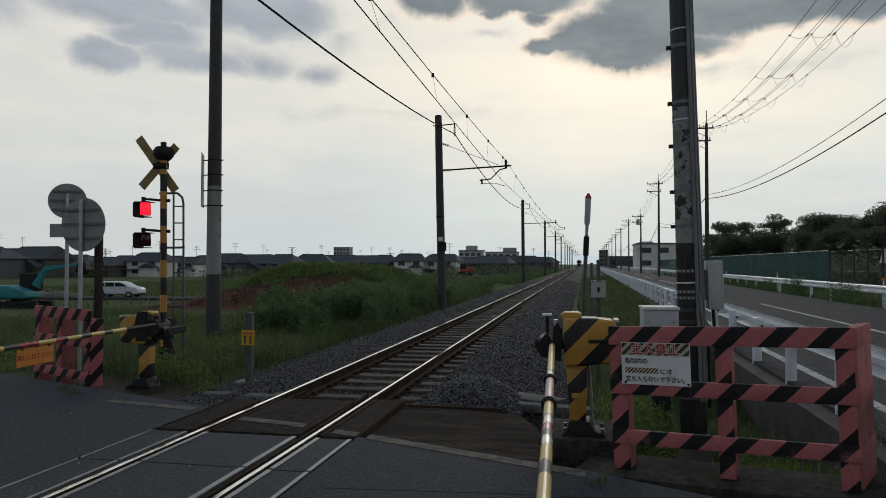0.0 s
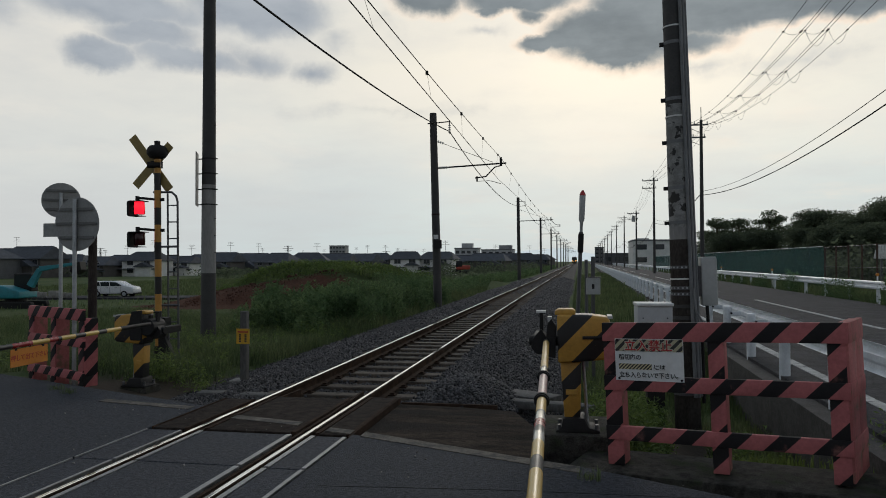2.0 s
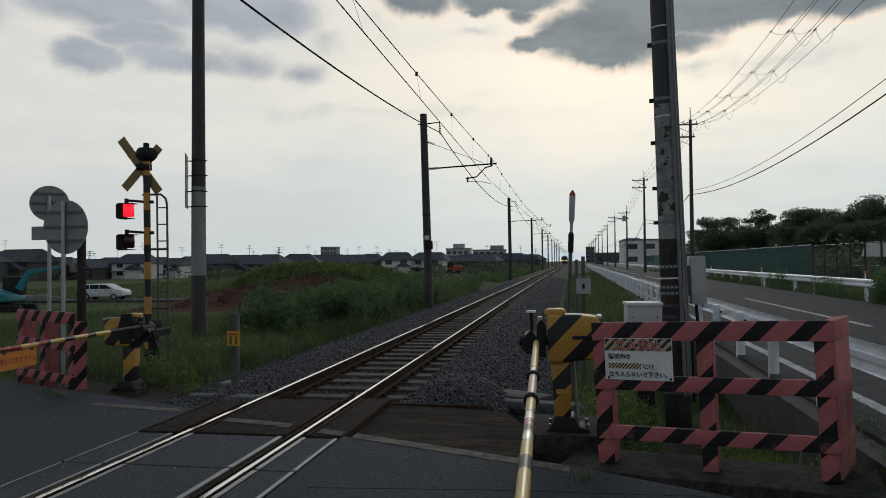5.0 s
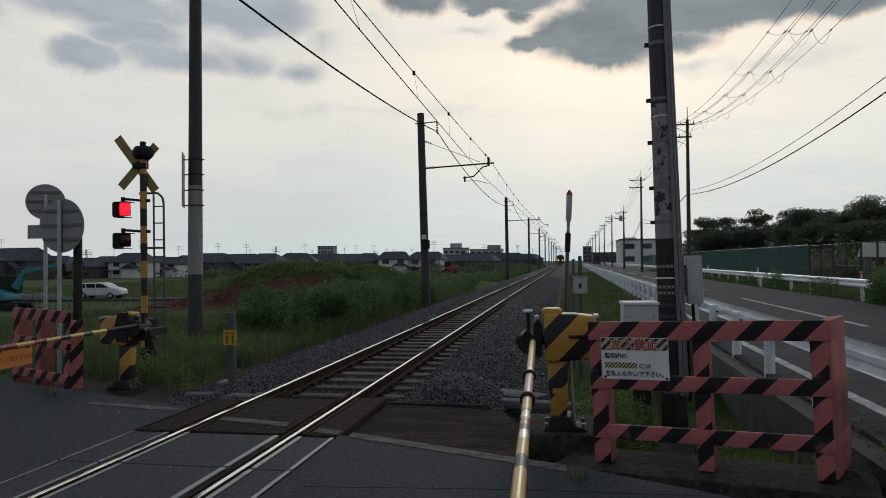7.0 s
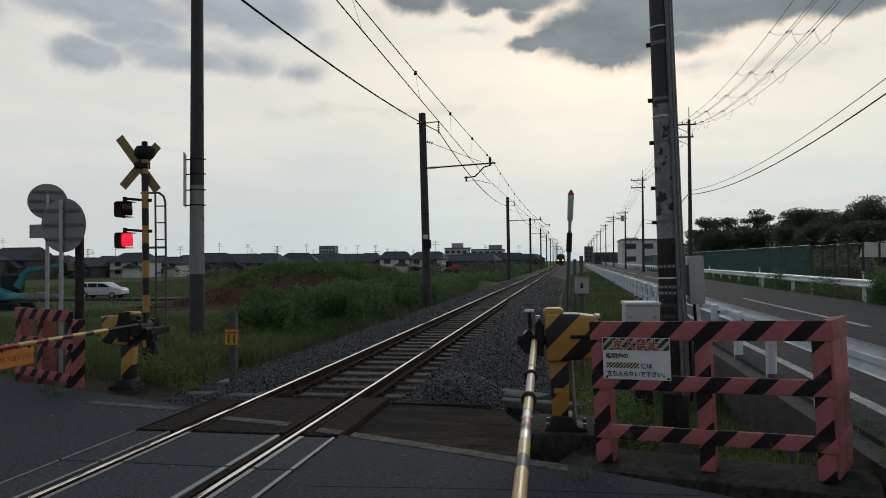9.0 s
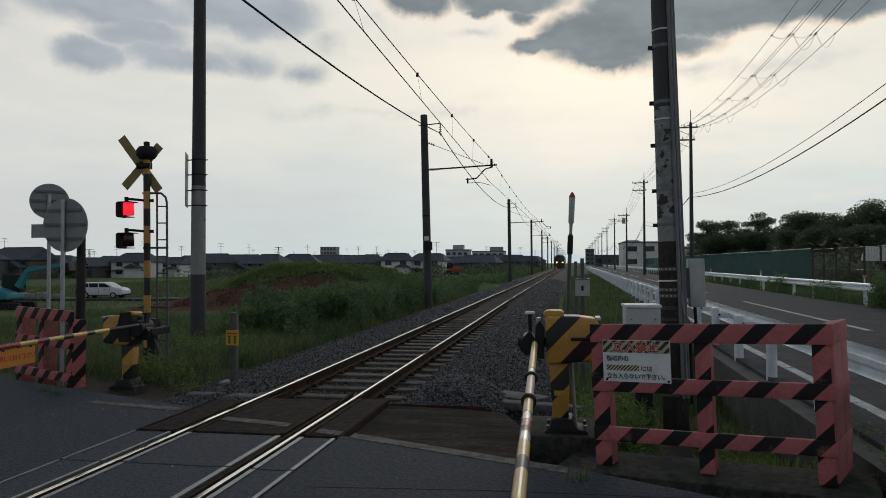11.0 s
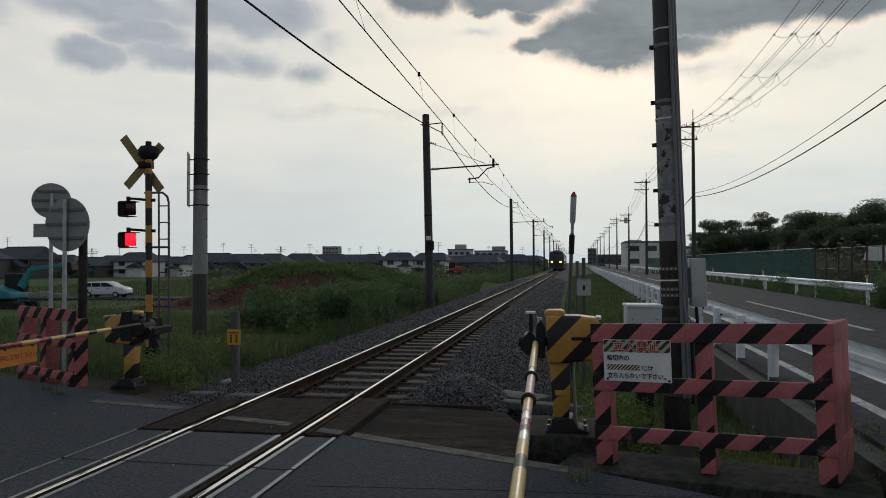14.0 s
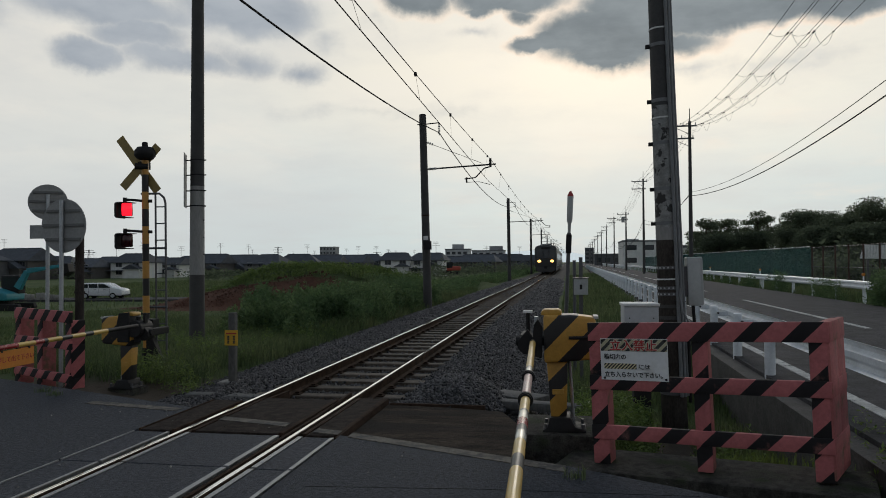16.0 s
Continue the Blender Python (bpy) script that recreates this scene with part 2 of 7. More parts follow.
ASPHALT = surface("asphalt", (0.047, 0.052, 0.063), 0.82, var=0.62, scale=30.0, specks=((0.145, 0.15, 0.165), 130.0, 0.56, 0.68), bump=1.0, bscale=70, stain=(0.038, 0.040, 0.046), stain_at=(0.5, 0.72), stain_scale=0.6)
ROADWAY = surface("road_asphalt", (0.057, 0.055, 0.058), 0.85, var=0.40, scale=2.5, bump=0.6, bscale=110, spec=0.18, stain=(0.048, 0.047, 0.05), stain_scale=0.25)
PANEL = surface("crossing_panel", (0.051, 0.055, 0.067), 0.75, var=0.60, scale=30, specks=((0.14, 0.145, 0.16), 120.0, 0.56, 0.68), bump=1.0, bscale=60, stain=(0.062, 0.058, 0.056), stain_at=(0.6, 0.8), stain_scale=2.0)
RUSTY = surface("rusty_steel", (0.050, 0.032, 0.023), 0.9, metal=0.0, var=0.40, scale=6, bump=0.3, stain=(0.085, 0.050, 0.032), stain_scale=3, spec=0.06)
RAILTOP = surface("polished_rail", (0.88, 0.87, 0.85), 0.12, metal=1.0, var=0.06, scale=3, bump=0.01, gloss_var=0.05)
STEEL_EDGE = surface("worn_steel_angle", (0.36, 0.36, 0.36), 0.42, metal=0.8, var=0.2, scale=6, bump=0.1, stain=(0.12, 0.10, 0.09), stain_at=(0.6, 0.75), stain_scale=6)
SLEEPER = surface("weathered_sleeper", (0.135, 0.110, 0.086), 0.9, var=0.4, scale=5, bump=0.5, bscale=50, stain=(0.07, 0.06, 0.05), stain_at=(0.45, 0.65), stain_scale=5, pieces=0.3)
BALLAST = surface("ballast_stone", (0.060, 0.057, 0.058), 0.70, var=0.45, scale=20, bump=0.25, bscale=200, islands=0.95, spec=0.45)
REDSOIL = surface("red_earth", (0.105, 0.050, 0.034), 0.95, var=0.35, scale=0.6, bump=0.8, bscale=8, stain=(0.06, 0.035, 0.026), stain_at=(0.5, 0.7), stain_scale=0.9)
CONCRETE = surface("weathered_concrete", (0.29, 0.28, 0.26), 0.88, var=0.2, scale=3, bump=0.3, bscale=80, stain=(0.13, 0.125, 0.115), stain_at=(0.48, 0.72), stain_scale=2.5)
POSTCON = surface("grey_weathered_post", (0.125, 0.122, 0.116), 0.88, var=0.3, scale=5, bump=0.3, bscale=80, stain=(0.08, 0.078, 0.07), stain_at=(0.5, 0.72), stain_scale=4, stretch=(1, 1, 0.3))
DARKCON = surface("dark_concrete", (0.085, 0.080, 0.076), 0.9, var=0.3, scale=3, bump=0.4, bscale=60, stain=(0.05, 0.048, 0.042), stain_scale=3)
MOSSCON = surface("mossy_concrete", (0.058, 0.054, 0.047), 0.92, var=0.5, scale=12, bump=0.8, bscale=50, stain=(0.030, 0.042, 0.018), stain_at=(0.48, 0.66), stain_scale=3, spec=0.1)
POLECON = surface("pole_concrete", (0.30, 0.295, 0.285), 0.85, var=0.15, scale=4, bump=0.2, stain=(0.16, 0.155, 0.15), stain_at=(0.5, 0.75), stain_scale=3, stretch=(1, 1, 0.25))
POLEDARK = surface("dark_pole_paint", (0.05, 0.048, 0.047), 0.7, var=0.2, scale=4, bump=0.2, stain=(0.10, 0.095, 0.09), stain_at=(0.62, 0.8), stain_scale=3)
PATCHY = surface("peeling_pole_sheet", (0.27, 0.27, 0.26), 0.75, var=0.3, scale=8, bump=0.4, stain=(0.050, 0.048, 0.046), stain_at=(0.55, 0.585), stain_scale=5.5)
POLEBASE = surface("brown_stained_pole_foot", (0.050, 0.043, 0.038), 0.85, var=0.35, scale=5, bump=0.2, stain=(0.09, 0.08, 0.072), stain_at=(0.58, 0.7), stain_scale=6, stretch=(1, 1, 0.4), spec=0.1)
GALV = surface("galvanised_steel", (0.42, 0.44, 0.46), 0.45, metal=0.7, var=0.14, scale=7, bump=0.05, stain=(0.25, 0.25, 0.25), stain_scale=2)
GALVDARK = surface("dull_steel", (0.11, 0.11, 0.115), 0.5, metal=0.5, var=0.15, bump=0.05)
GUARD = surface("white_guard_rail", (0.76, 0.79, 0.82), 0.42, var=0.1, scale=3, bump=0.04, stain=(0.40, 0.40, 0.38), stain_at=(0.58, 0.8), stain_scale=1.6)
WHITE = surface("white_paint", (0.72, 0.72, 0.70), 0.6, var=0.1, scale=5, bump=0.05, stain=(0.45, 0.44, 0.42), stain_at=(0.6, 0.8))
LINE = surface("worn_road_line", (0.50, 0.50, 0.48), 0.8, var=0.25, scale=4, bump=0.3, stain=(0.10, 0.10, 0.10), stain_at=(0.57, 0.66), stain_scale=9)
OLDLINE = surface("rubbed_stop_line", (0.155, 0.137, 0.112), 0.85, var=0.35, scale=5, bump=0.3, stain=(0.075, 0.07, 0.065), stain_at=(0.45, 0.6), stain_scale=8)
PINK = surface("faded_pink_striped_paint", (0.46, 0.145, 0.145), 0.75, var=0.14, scale=4, bump=0.12, stripes=((0.018, 0.016, 0.017), (-0.7071, 0, 0.7071), 0.2440, 0.44),
               stain=(0.36, 0.16, 0.14), stain_at=(0.6, 0.8), stain_scale=4, stripe_wear=0.3)
PINKEND = surface("faded_pink_striped_end", (0.46, 0.145, 0.145), 0.75, var=0.14, scale=4, bump=0.12, stripes=((0.018, 0.016, 0.017), (0, -0.7071, 0.7071), 0.2440, 0.44), stripe_wear=0.3)
PINKSIDE = surface("faded_pink_paint", (0.40, 0.13, 0.125), 0.75, var=0.16, scale=4, bump=0.12, stain=(0.20, 0.12, 0.085), stain_at=(0.50, 0.68), stain_scale=6)
GATEYEL = surface("gate_striped_paint", (0.50, 0.27, 0.045), 0.5, var=0.12, scale=5, bump=0.05, stripes=((0.014, 0.013, 0.013), (-0.7071, 0, 0.7071), 0.30, 0.46), stain=(0.30, 0.17, 0.05), stain_at=(0.62, 0.8), stain_scale=4, stripe_wear=0.3)
GATEPLAIN = surface("gate_yellow_paint", (0.50, 0.28, 0.05), 0.5, var=0.12, scale=5, bump=0.05, stain=(0.28, 0.16, 0.05), stain_at=(0.6, 0.8), stain_scale=5)
BLACK = surface("black_iron", (0.018, 0.017, 0.017), 0.62, var=0.2, scale=8, bump=0.1, spec=0.25)
POSTBANDS = surface("signal_post_bands", (0.52, 0.26, 0.05), 0.5, var=0.12, scale=5, bump=0.05, stripes=((0.016, 0.015, 0.015), (0, 0, 1), 0.60, 0.5), stripe_wear=0.2)
XBOARD = surface("crossbuck_yellow", (0.30, 0.22, 0.075), 0.6, var=0.12, scale=4, bump=0.04)
GREYBACK = surface("grey_sign_back", (0.285, 0.285, 0.275), 0.6, var=0.12, scale=3, bump=0.05, stain=(0.24, 0.24, 0.235), stain_at=(0.5, 0.75), stain_scale=4)
ORANGE = surface("orange_sign", (0.62, 0.22, 0.025), 0.55, var=0.06, scale=4, bump=0.02)
YELSIGN = surface("yellow_plate", (0.62, 0.36, 0.03), 0.55, var=0.08, scale=4, bump=0.02)
SIGNWHITE = surface("sign_white", (0.76, 0.76, 0.75), 0.5, var=0.05, scale=3, bump=0.0, stain=(0.66, 0.65, 0.62), stain_scale=4)
SIGNRED = surface("sign_red", (0.42, 0.035, 0.035), 0.5, var=0.08, bump=0.0)
SIGNBLACK = surface("sign_black", (0.03, 0.03, 0.032), 0.5, var=0.08, bump=0.0)
SIGNHEAD = surface("sign_hazard_band", (0.45, 0.42, 0.28), 0.5, var=0.06, bump=0.0, stripes=((0.03, 0.03, 0.03), (-0.7071, 0, 0.7071), 0.052, 0.5), stripe_wear=0.1)
WIRE = surface("wire", (0.025, 0.025, 0.025), 0.85, metal=0.0, var=0.1, bump=0.0)
GREY = surface("grey_cabinet", (0.42, 0.43, 0.42), 0.55, var=0.08, scale=3, bump=0.03, stain=(0.30, 0.30, 0.28), stain_scale=3)
GRASS = foliage("grass_blades", (0.082, 0.124, 0.056), (0.146, 0.182, 0.090), 0.55, rough=0.85, trans=0.48)
WEED = foliage("tall_weeds", (0.088, 0.155, 0.072), (0.138, 0.208, 0.098), 0.5, rough=0.8, trans=0.50)
TREE = foliage("tree_leaves", (0.104, 0.132, 0.094), (0.132, 0.164, 0.112), 0.5, rough=0.9, trans=0.60)
OLDWOOD = surface("dark_stained_post", (0.045, 0.037, 0.033), 0.85, var=0.4, scale=5, bump=0.3, stain=(0.11, 0.105, 0.10), stain_at=(0.6, 0.75), stain_scale=4, stretch=(1, 1, 0.3))
BARK = surface("bark", (0.07, 0.055, 0.042), 0.95, var=0.3, scale=5, bump=0.5, bscale=40)
ROOF = surface("grey_roof_tiles", (0.078, 0.084, 0.095), 0.8, var=0.2, scale=1.0, bump=0.5, bscale=5, pieces=0.25)
WALLW = surface("pale_render", (0.66, 0.66, 0.64), 0.85, var=0.1, scale=0.6, bump=0.1, pieces=0.25)
GREYWALL = surface("grey_render", (0.15, 0.153, 0.16), 0.85, var=0.15, scale=0.6, bump=0.1, pieces=0.3)
PALEWALL = surface("pale_grey_cladding", (0.40, 0.405, 0.41), 0.8, var=0.12, scale=0.5, bump=0.1, pieces=0.2)
WALLB = surface("brown_render", (0.115, 0.108, 0.102), 0.85, var=0.15, scale=0.6, bump=0.1, pieces=0.35)
WINDOW = glass("window_glass", (0.035, 0.04, 0.045), 0.08)
TEAL = surface("teal_machine_paint", (0.025, 0.22, 0.26), 0.5, var=0.15, scale=3, bump=0.05)
REDPAINT = surface("red_machine_paint", (0.40, 0.06, 0.035), 0.5, var=0.15, scale=3, bump=0.05)
RUBBER = surface("rubber", (0.02, 0.02, 0.02), 0.8, var=0.2, bump=0.2)
CARWHITE = surface("white_car_paint", (0.70, 0.71, 0.72), 0.25, var=0.03, bump=0.0)
CARGLASS = glass("car_glass", (0.025, 0.03, 0.035), 0.04)
TRAINBODY = surface("train_steel", (0.17, 0.165, 0.16), 0.45, metal=0.3, var=0.08, scale=1, bump=0.02)
TRAINFRONT = surface("train_front_paint", (0.045, 0.044, 0.043), 0.5, var=0.08, scale=1, bump=0.02)


# ---- building helpers ----
def part(name, bm, material, parent=None, label="", smooth=False, at=None):
    me = bpy.data.meshes.new(name)
    if smooth:
        for f in bm.faces:
            f.smooth = True
    bm.to_mesh(me)
    bm.free()
    if smooth:
        me.set_sharp_from_angle(angle=radians(38))
    for m in (material if isinstance(material, (list, tuple)) else [material]):
        me.materials.append(m)
    ob = new(name, me)
    if parent is not None:
        ob.parent = parent
    if at is not None:
        ob.matrix_basis = at
    if label:
        tagged(ob, label)
    return ob


def raw(name, verts, faces, material, parent=None):
    """One mesh from arrays of places and faces."""
    me = bpy.data.meshes.new(name)
    me.from_pydata(verts, [], faces)
    me.materials.append(material)
    ob = new(name, me)
    if parent is not None:
        ob.parent = parent
    return ob


def thing(name, m, label, category, group="", kind=""):
    ob = new(name)
    ob.empty_display_size = 0.2
    ob.matrix_basis = m
    return tagged(ob, label, category, group, kind)


def box(bm, x0, x1, y0, y1, z0, z1, m=None, mat=0):
    g = bmesh.ops.create_cube(bm, size=1)
    t = Matrix.LocRotScale(((x0 + x1) / 2, (y0 + y1) / 2, (z0 + z1) / 2), None, (abs(x1 - x0), abs(y1 - y0), abs(z1 - z0)))
    bmesh.ops.transform(bm, matrix=(m @ t if m else t), verts=g["verts"])
    for f in {f for v in g["verts"] for f in v.link_faces}:
        f.material_index = mat
    return g["verts"]


def tube(bm, a, b, r0, r1=None, n=12, caps=True, mat=0):
    a, b = Vector(a), Vector(b)
    d = b - a
    g = bmesh.ops.create_cone(bm, cap_ends=caps, segments=n, radius1=r0, radius2=r0 if r1 is None else r1, depth=d.length)
    bmesh.ops.transform(bm, matrix=Matrix.Translation((a + b) / 2) @ d.to_track_quat("Z", "Y").to_matrix().to_4x4(), verts=g["verts"])
    for f in {f for v in g["verts"] for f in v.link_faces}:
        f.material_index = mat
    return g["verts"]


def bent(bm, pts, r, n=8):
    """A tube through several points, with a ball at each bend."""
    for a, b in zip(pts, pts[1:]):
        tube(bm, a, b, r, n=n)
    for p in pts[1:-1]:
        g = bmesh.ops.create_icosphere(bm, subdivisions=1, radius=r * 1.02)
        bmesh.ops.translate(bm, vec=p, verts=g["verts"])


def cord(bm, pts, r, n=6):
    """One unbroken thin tube through several points."""
    rings = []
    for i, p in enumerate(pts):
        d = (Vector(pts[min(i + 1, len(pts) - 1)]) - Vector(pts[max(i - 1, 0)])).normalized()
        q = d.to_track_quat("Z", "Y")
        rings.append([bm.verts.new(Vector(p) + q @ Vector((r * math.cos(2 * math.pi * k / n), r * math.sin(2 * math.pi * k / n), 0))) for k in range(n)])
    for a, b in zip(rings, rings[1:]):
        for k in range(n):
            bm.faces.new((a[k], a[(k + 1) % n], b[(k + 1) % n], b[k]))
    bm.faces.new(rings[0][::-1])
    bm.faces.new(rings[-1])


def soften(bm, w=0.006, seg=2, angle=30):
    edges = [e for e in bm.edges if len(e.link_faces) == 2 and e.calc_face_angle(0) > radians(angle)]
    bmesh.ops.bevel(bm, geom=edges, offset=w, segments=seg, affect="EDGES", profile=0.5)
    return bm


def turned(bm, outline, n=20):
    """A body of revolution about z from (radius, height) pairs."""
    rings = [[bm.verts.new((r * math.cos(2 * math.pi * k / n), r * math.sin(2 * math.pi * k / n), z)) for k in range(n)] for r, z in outline]
    for a, b in zip(rings, rings[1:]):
        for k in range(n):
            bm.faces.new((a[k], a[(k + 1) % n], b[(k + 1) % n], b[k]))
    bm.faces.new(rings[0][::-1])
    bm.faces.new(rings[-1])


def swept(bm, profile, path, closed=True):
    """A profile of (across, up) pairs drawn along a path of (x, y, z), upright throughout."""
    rings = []
    for i, p in enumerate(path):
        q0, q1 = Vector(path[max(i - 1, 0)]), Vector(path[min(i + 1, len(path) - 1)])
        d = (q1 - q0).normalized()
        side = Vector((d.y, -d.x, 0)).normalized()
        rings.append([bm.verts.new(Vector(p) + side * a + Vector((0, 0, u))) for a, u in profile])
    n = len(profile)
    for a, b in zip(rings, rings[1:]):
        for k in range(n if closed else n - 1):
            bm.faces.new((a[k], b[k], b[(k + 1) % n], a[(k + 1) % n]))
    if closed:
        bm.faces.new(rings[0])
        bm.faces.new(rings[-1][::-1])
    bmesh.ops.recalc_face_normals(bm, faces=bm.faces[:])


def B():
    return bmesh.new()


# ---- the lie of the land ----
def smooth01(v, lo, hi):
    t = np.clip((v - lo) / (hi - lo), 0, 1)
    return t * t * (3 - 2 * t)


def track_x(y):
    """The middle of the track: all but straight, easing to the right far off."""
    return -3.15 - 0.0018 * (y - 8) + 0.0031 * np.maximum(0.0, y - 35.0)


def road_x(y):
    """The left white line of the road beside the track."""
    return 3.12 + 0.0085 * (y - 9)


EDGE = (-0.02, 5.87, -0.400)   # a point on the crossing's far edge, and its slope


def edge_y(x):
    return EDGE[1] + EDGE[2] * (x - EDGE[0])


def rolling(x, y):
    return 0.12 * np.sin(x * 0.31 + 1.3) * np.sin(y * 0.23) + 0.08 * np.sin(x * 0.9 + y * 0.6)


def ground_z(x, y):
    x, y = np.asarray(x, float), np.asarray(y, float)
    tx = track_x(y)
    off = x - tx
    far = y - (EDGE[1] + EDGE[2] * x)                     # beyond the crossing's edge
    near_left = -0.16 - 0.10 * smooth01(far, 1, 8) + 0.10 * np.clip(1.3 - np.hypot(x + 5.93, y - 9.05), 0, 0.65)
    # left: a shelf by the crossing, then down to the fields
    field = -1.85 + 0.5 * rolling(x, y)
    drop = np.maximum(smooth01(-off, 5.5, 13), smooth01(y, 22, 60) * smooth01(-off, 2.8, 7))
    left = near_left * (1 - drop) + field * drop
    # mound of dug earth
    spoil = np.interp(x, (-32.5, -29.3, -26.5, -24.1, -21.8, -19, -17.7, -15, -12, -9), (0.0, 0.8, 1.45, 1.8, 2.35, 2.7, 2.75, 2.3, 1.5, 0.5))
    spoil = spoil * smooth01(y, 45.5, 52.5) * smooth01(y, 61, 55) * (1 + 0.05 * np.sin(x * 2.1) * np.sin(y * 1.9))
    hill = np.interp(x, (-29.5, -28, -26.9, -25.9, -24.4, -18.5, -16, -13.8, -11.5, -8), (0.0, 1.3, 2.1, 2.6, 3.05, 2.95, 2.7, 2.3, 1.9, 0.3))
    hill = hill * smooth01(y, 50.5, 56.5) * smooth01(y, 63, 58)
    left = left + np.maximum(spoil, hill)
    # right: the verge between track and road, then the land beyond the road
    dip = smooth01(y, 6.9, 7.8) * smooth01(y, 16, 11)
    verge = -0.42 + 0.22 * smooth01(x, 0.3, 2.4) * (1 - dip) + 0.12 * smooth01(y, 12, 40) - 0.32 * dip * smooth01(x - 0.1 * y, -0.05, 0.2)
    beyond = -0.05 - 0.25 * smooth01(x, 12, 30)
    rx = 3.12 + 0.0085 * (y - 9)
    right = np.where(x > rx - 0.55, np.where(x > rx + 7.0, beyond, -0.25), verge)
    z = np.where(off < 0, left, right)
    # bed under the track
    bed = smooth01(np.abs(off), 2.75, 2.3)
    z = z * (1 - bed) + (-0.42) * bed
    # raised earth between the track and the near gate
    sill = smooth01(off, 0.9, 1.1) * smooth01(off, 3.0, 2.6) * smooth01(far, 2.1, 1.7)
    z = z * (1 - sill) + (-0.14) * sill
    # under the crossing and its approaches
    under = smooth01(far, 0.15, -0.1)
    z = z * (1 - under) + (-0.20) * under
    return z


def steps(lo, hi, d0, d1, mid):
    """Grid lines from lo to hi, d0 apart near mid and wider away from it."""
    out, v = [mid], mid
    while v < hi:
        v += d0 + (d1 - d0) * min(1, abs(v - mid) / 400) ** 1.0 + abs(v - mid) * 0.02
        out.append(v)
    v = mid
    while v > lo:
        v -= d0 + (d1 - d0) * min(1, abs(v - mid) / 400) + abs(v - mid) * 0.02
        out.insert(0, v)
    return np.array(out)


def build_ground():
    xs, ys = steps(-3600, 3600, 0.3, 60, -3.0), steps(-2500, 4200, 0.3, 60, 9.0)
    gx, gy = np.meshgrid(xs, ys)
    gz = ground_z(gx, gy)
    gz = gz + 0.03 * np.sin(gx * 3.1 + gy * 1.7) * np.sin(gy * 2.3 - gx)
    v = np.stack([gx.ravel(), gy.ravel(), gz.ravel()], 1)
    nx = len(xs)
    i = (np.arange(len(ys) - 1)[:, None] * nx + np.arange(nx - 1)[None, :]).ravel()
    f = np.stack([i, i + 1, i + 1 + nx, i + nx], 1)
    ob = raw("ground", v.tolist(), f.tolist(), GROUNDMAT)
    for p in ob.data.polygons:
        p.use_smooth = True
    tagged(ob, "uneven grassy ground with bare earth and a reddish mound", "ground", kind="structure")


def ground_material():
    """Grass, with trodden earth by the crossing, gravel by the track and red earth on the mound's face."""
    m, nt, bsdf = nodes_of("ground_cover")
    co = nt.nodes.new("ShaderNodeTexCoord").outputs["Object"]
    sep = nt.nodes.new("ShaderNodeSeparateXYZ")
    nt.links.new(co, sep.inputs[0])
    x, y, z = sep.outputs
    big, mid, fine = noise_out(nt, co, 0.12, 4), noise_out(nt, co, 0.7, 5), noise_out(nt, co, 7, 5, 0.65)
    green = mixed(nt, stepped(nt, big, 0.35, 0.65), (0.060, 0.092, 0.034), (0.098, 0.122, 0.050))
    green = mixed(nt, stepped(nt, mid, 0.55, 0.8), green, (0.070, 0.072, 0.032))
    earth = mixed(nt, fine, (0.055, 0.045, 0.035), (0.105, 0.085, 0.065))
    red = mixed(nt, stepped(nt, fine, 0.3, 0.7), (0.050, 0.022, 0.014), (0.125, 0.055, 0.033))
    # bare ground near the crossing
    dx, dy = calc(nt, "ADD", x, 2.0), calc(nt, "SUBTRACT", y, 5.0)
    near = calc(nt, "SQRT", calc(nt, "ADD", calc(nt, "MULTIPLY", calc(nt, "MULTIPLY", dx, 0.55), calc(nt, "MULTIPLY", dx, 0.55)), calc(nt, "MULTIPLY", dy, dy)))
    near = calc(nt, "ADD", near, calc(nt, "MULTIPLY", mid, 3.0))
    col = mixed(nt, stepped(nt, near, 6.6, 8.6), earth, green)
    # red face of the mound
    ex, ey = calc(nt, "DIVIDE", calc(nt, "ADD", x, 23.5), 9.8), calc(nt, "DIVIDE", calc(nt, "SUBTRACT", y, 49.6), 4.5)
    oval = calc(nt, "ADD", calc(nt, "MULTIPLY", ex, ex), calc(nt, "MULTIPLY", ey, ey))
    oval = calc(nt, "ADD", oval, calc(nt, "MULTIPLY", calc(nt, "SUBTRACT", mid, 0.5), 1.1))
    col = mixed(nt, stepped(nt, oval, 0.8, 1.05), red, col)
    nt.links.new(col, bsdf.inputs["Base Color"])
    bsdf.inputs["Specular IOR Level"].default_value = 0.1
    bsdf.inputs["Roughness"].default_value = 0.95
    b = nt.nodes.new("ShaderNodeBump")
    b.inputs["Strength"].default_value, b.inputs["Distance"].default_value = 0.7, 0.06
    nt.links.new(noise_out(nt, co, 11, 6, 0.7), b.inputs["Height"])
    nt.links.new(b.outputs[0], bsdf.inputs["Normal"])
    return m


GROUNDMAT = ground_material()
build_ground()


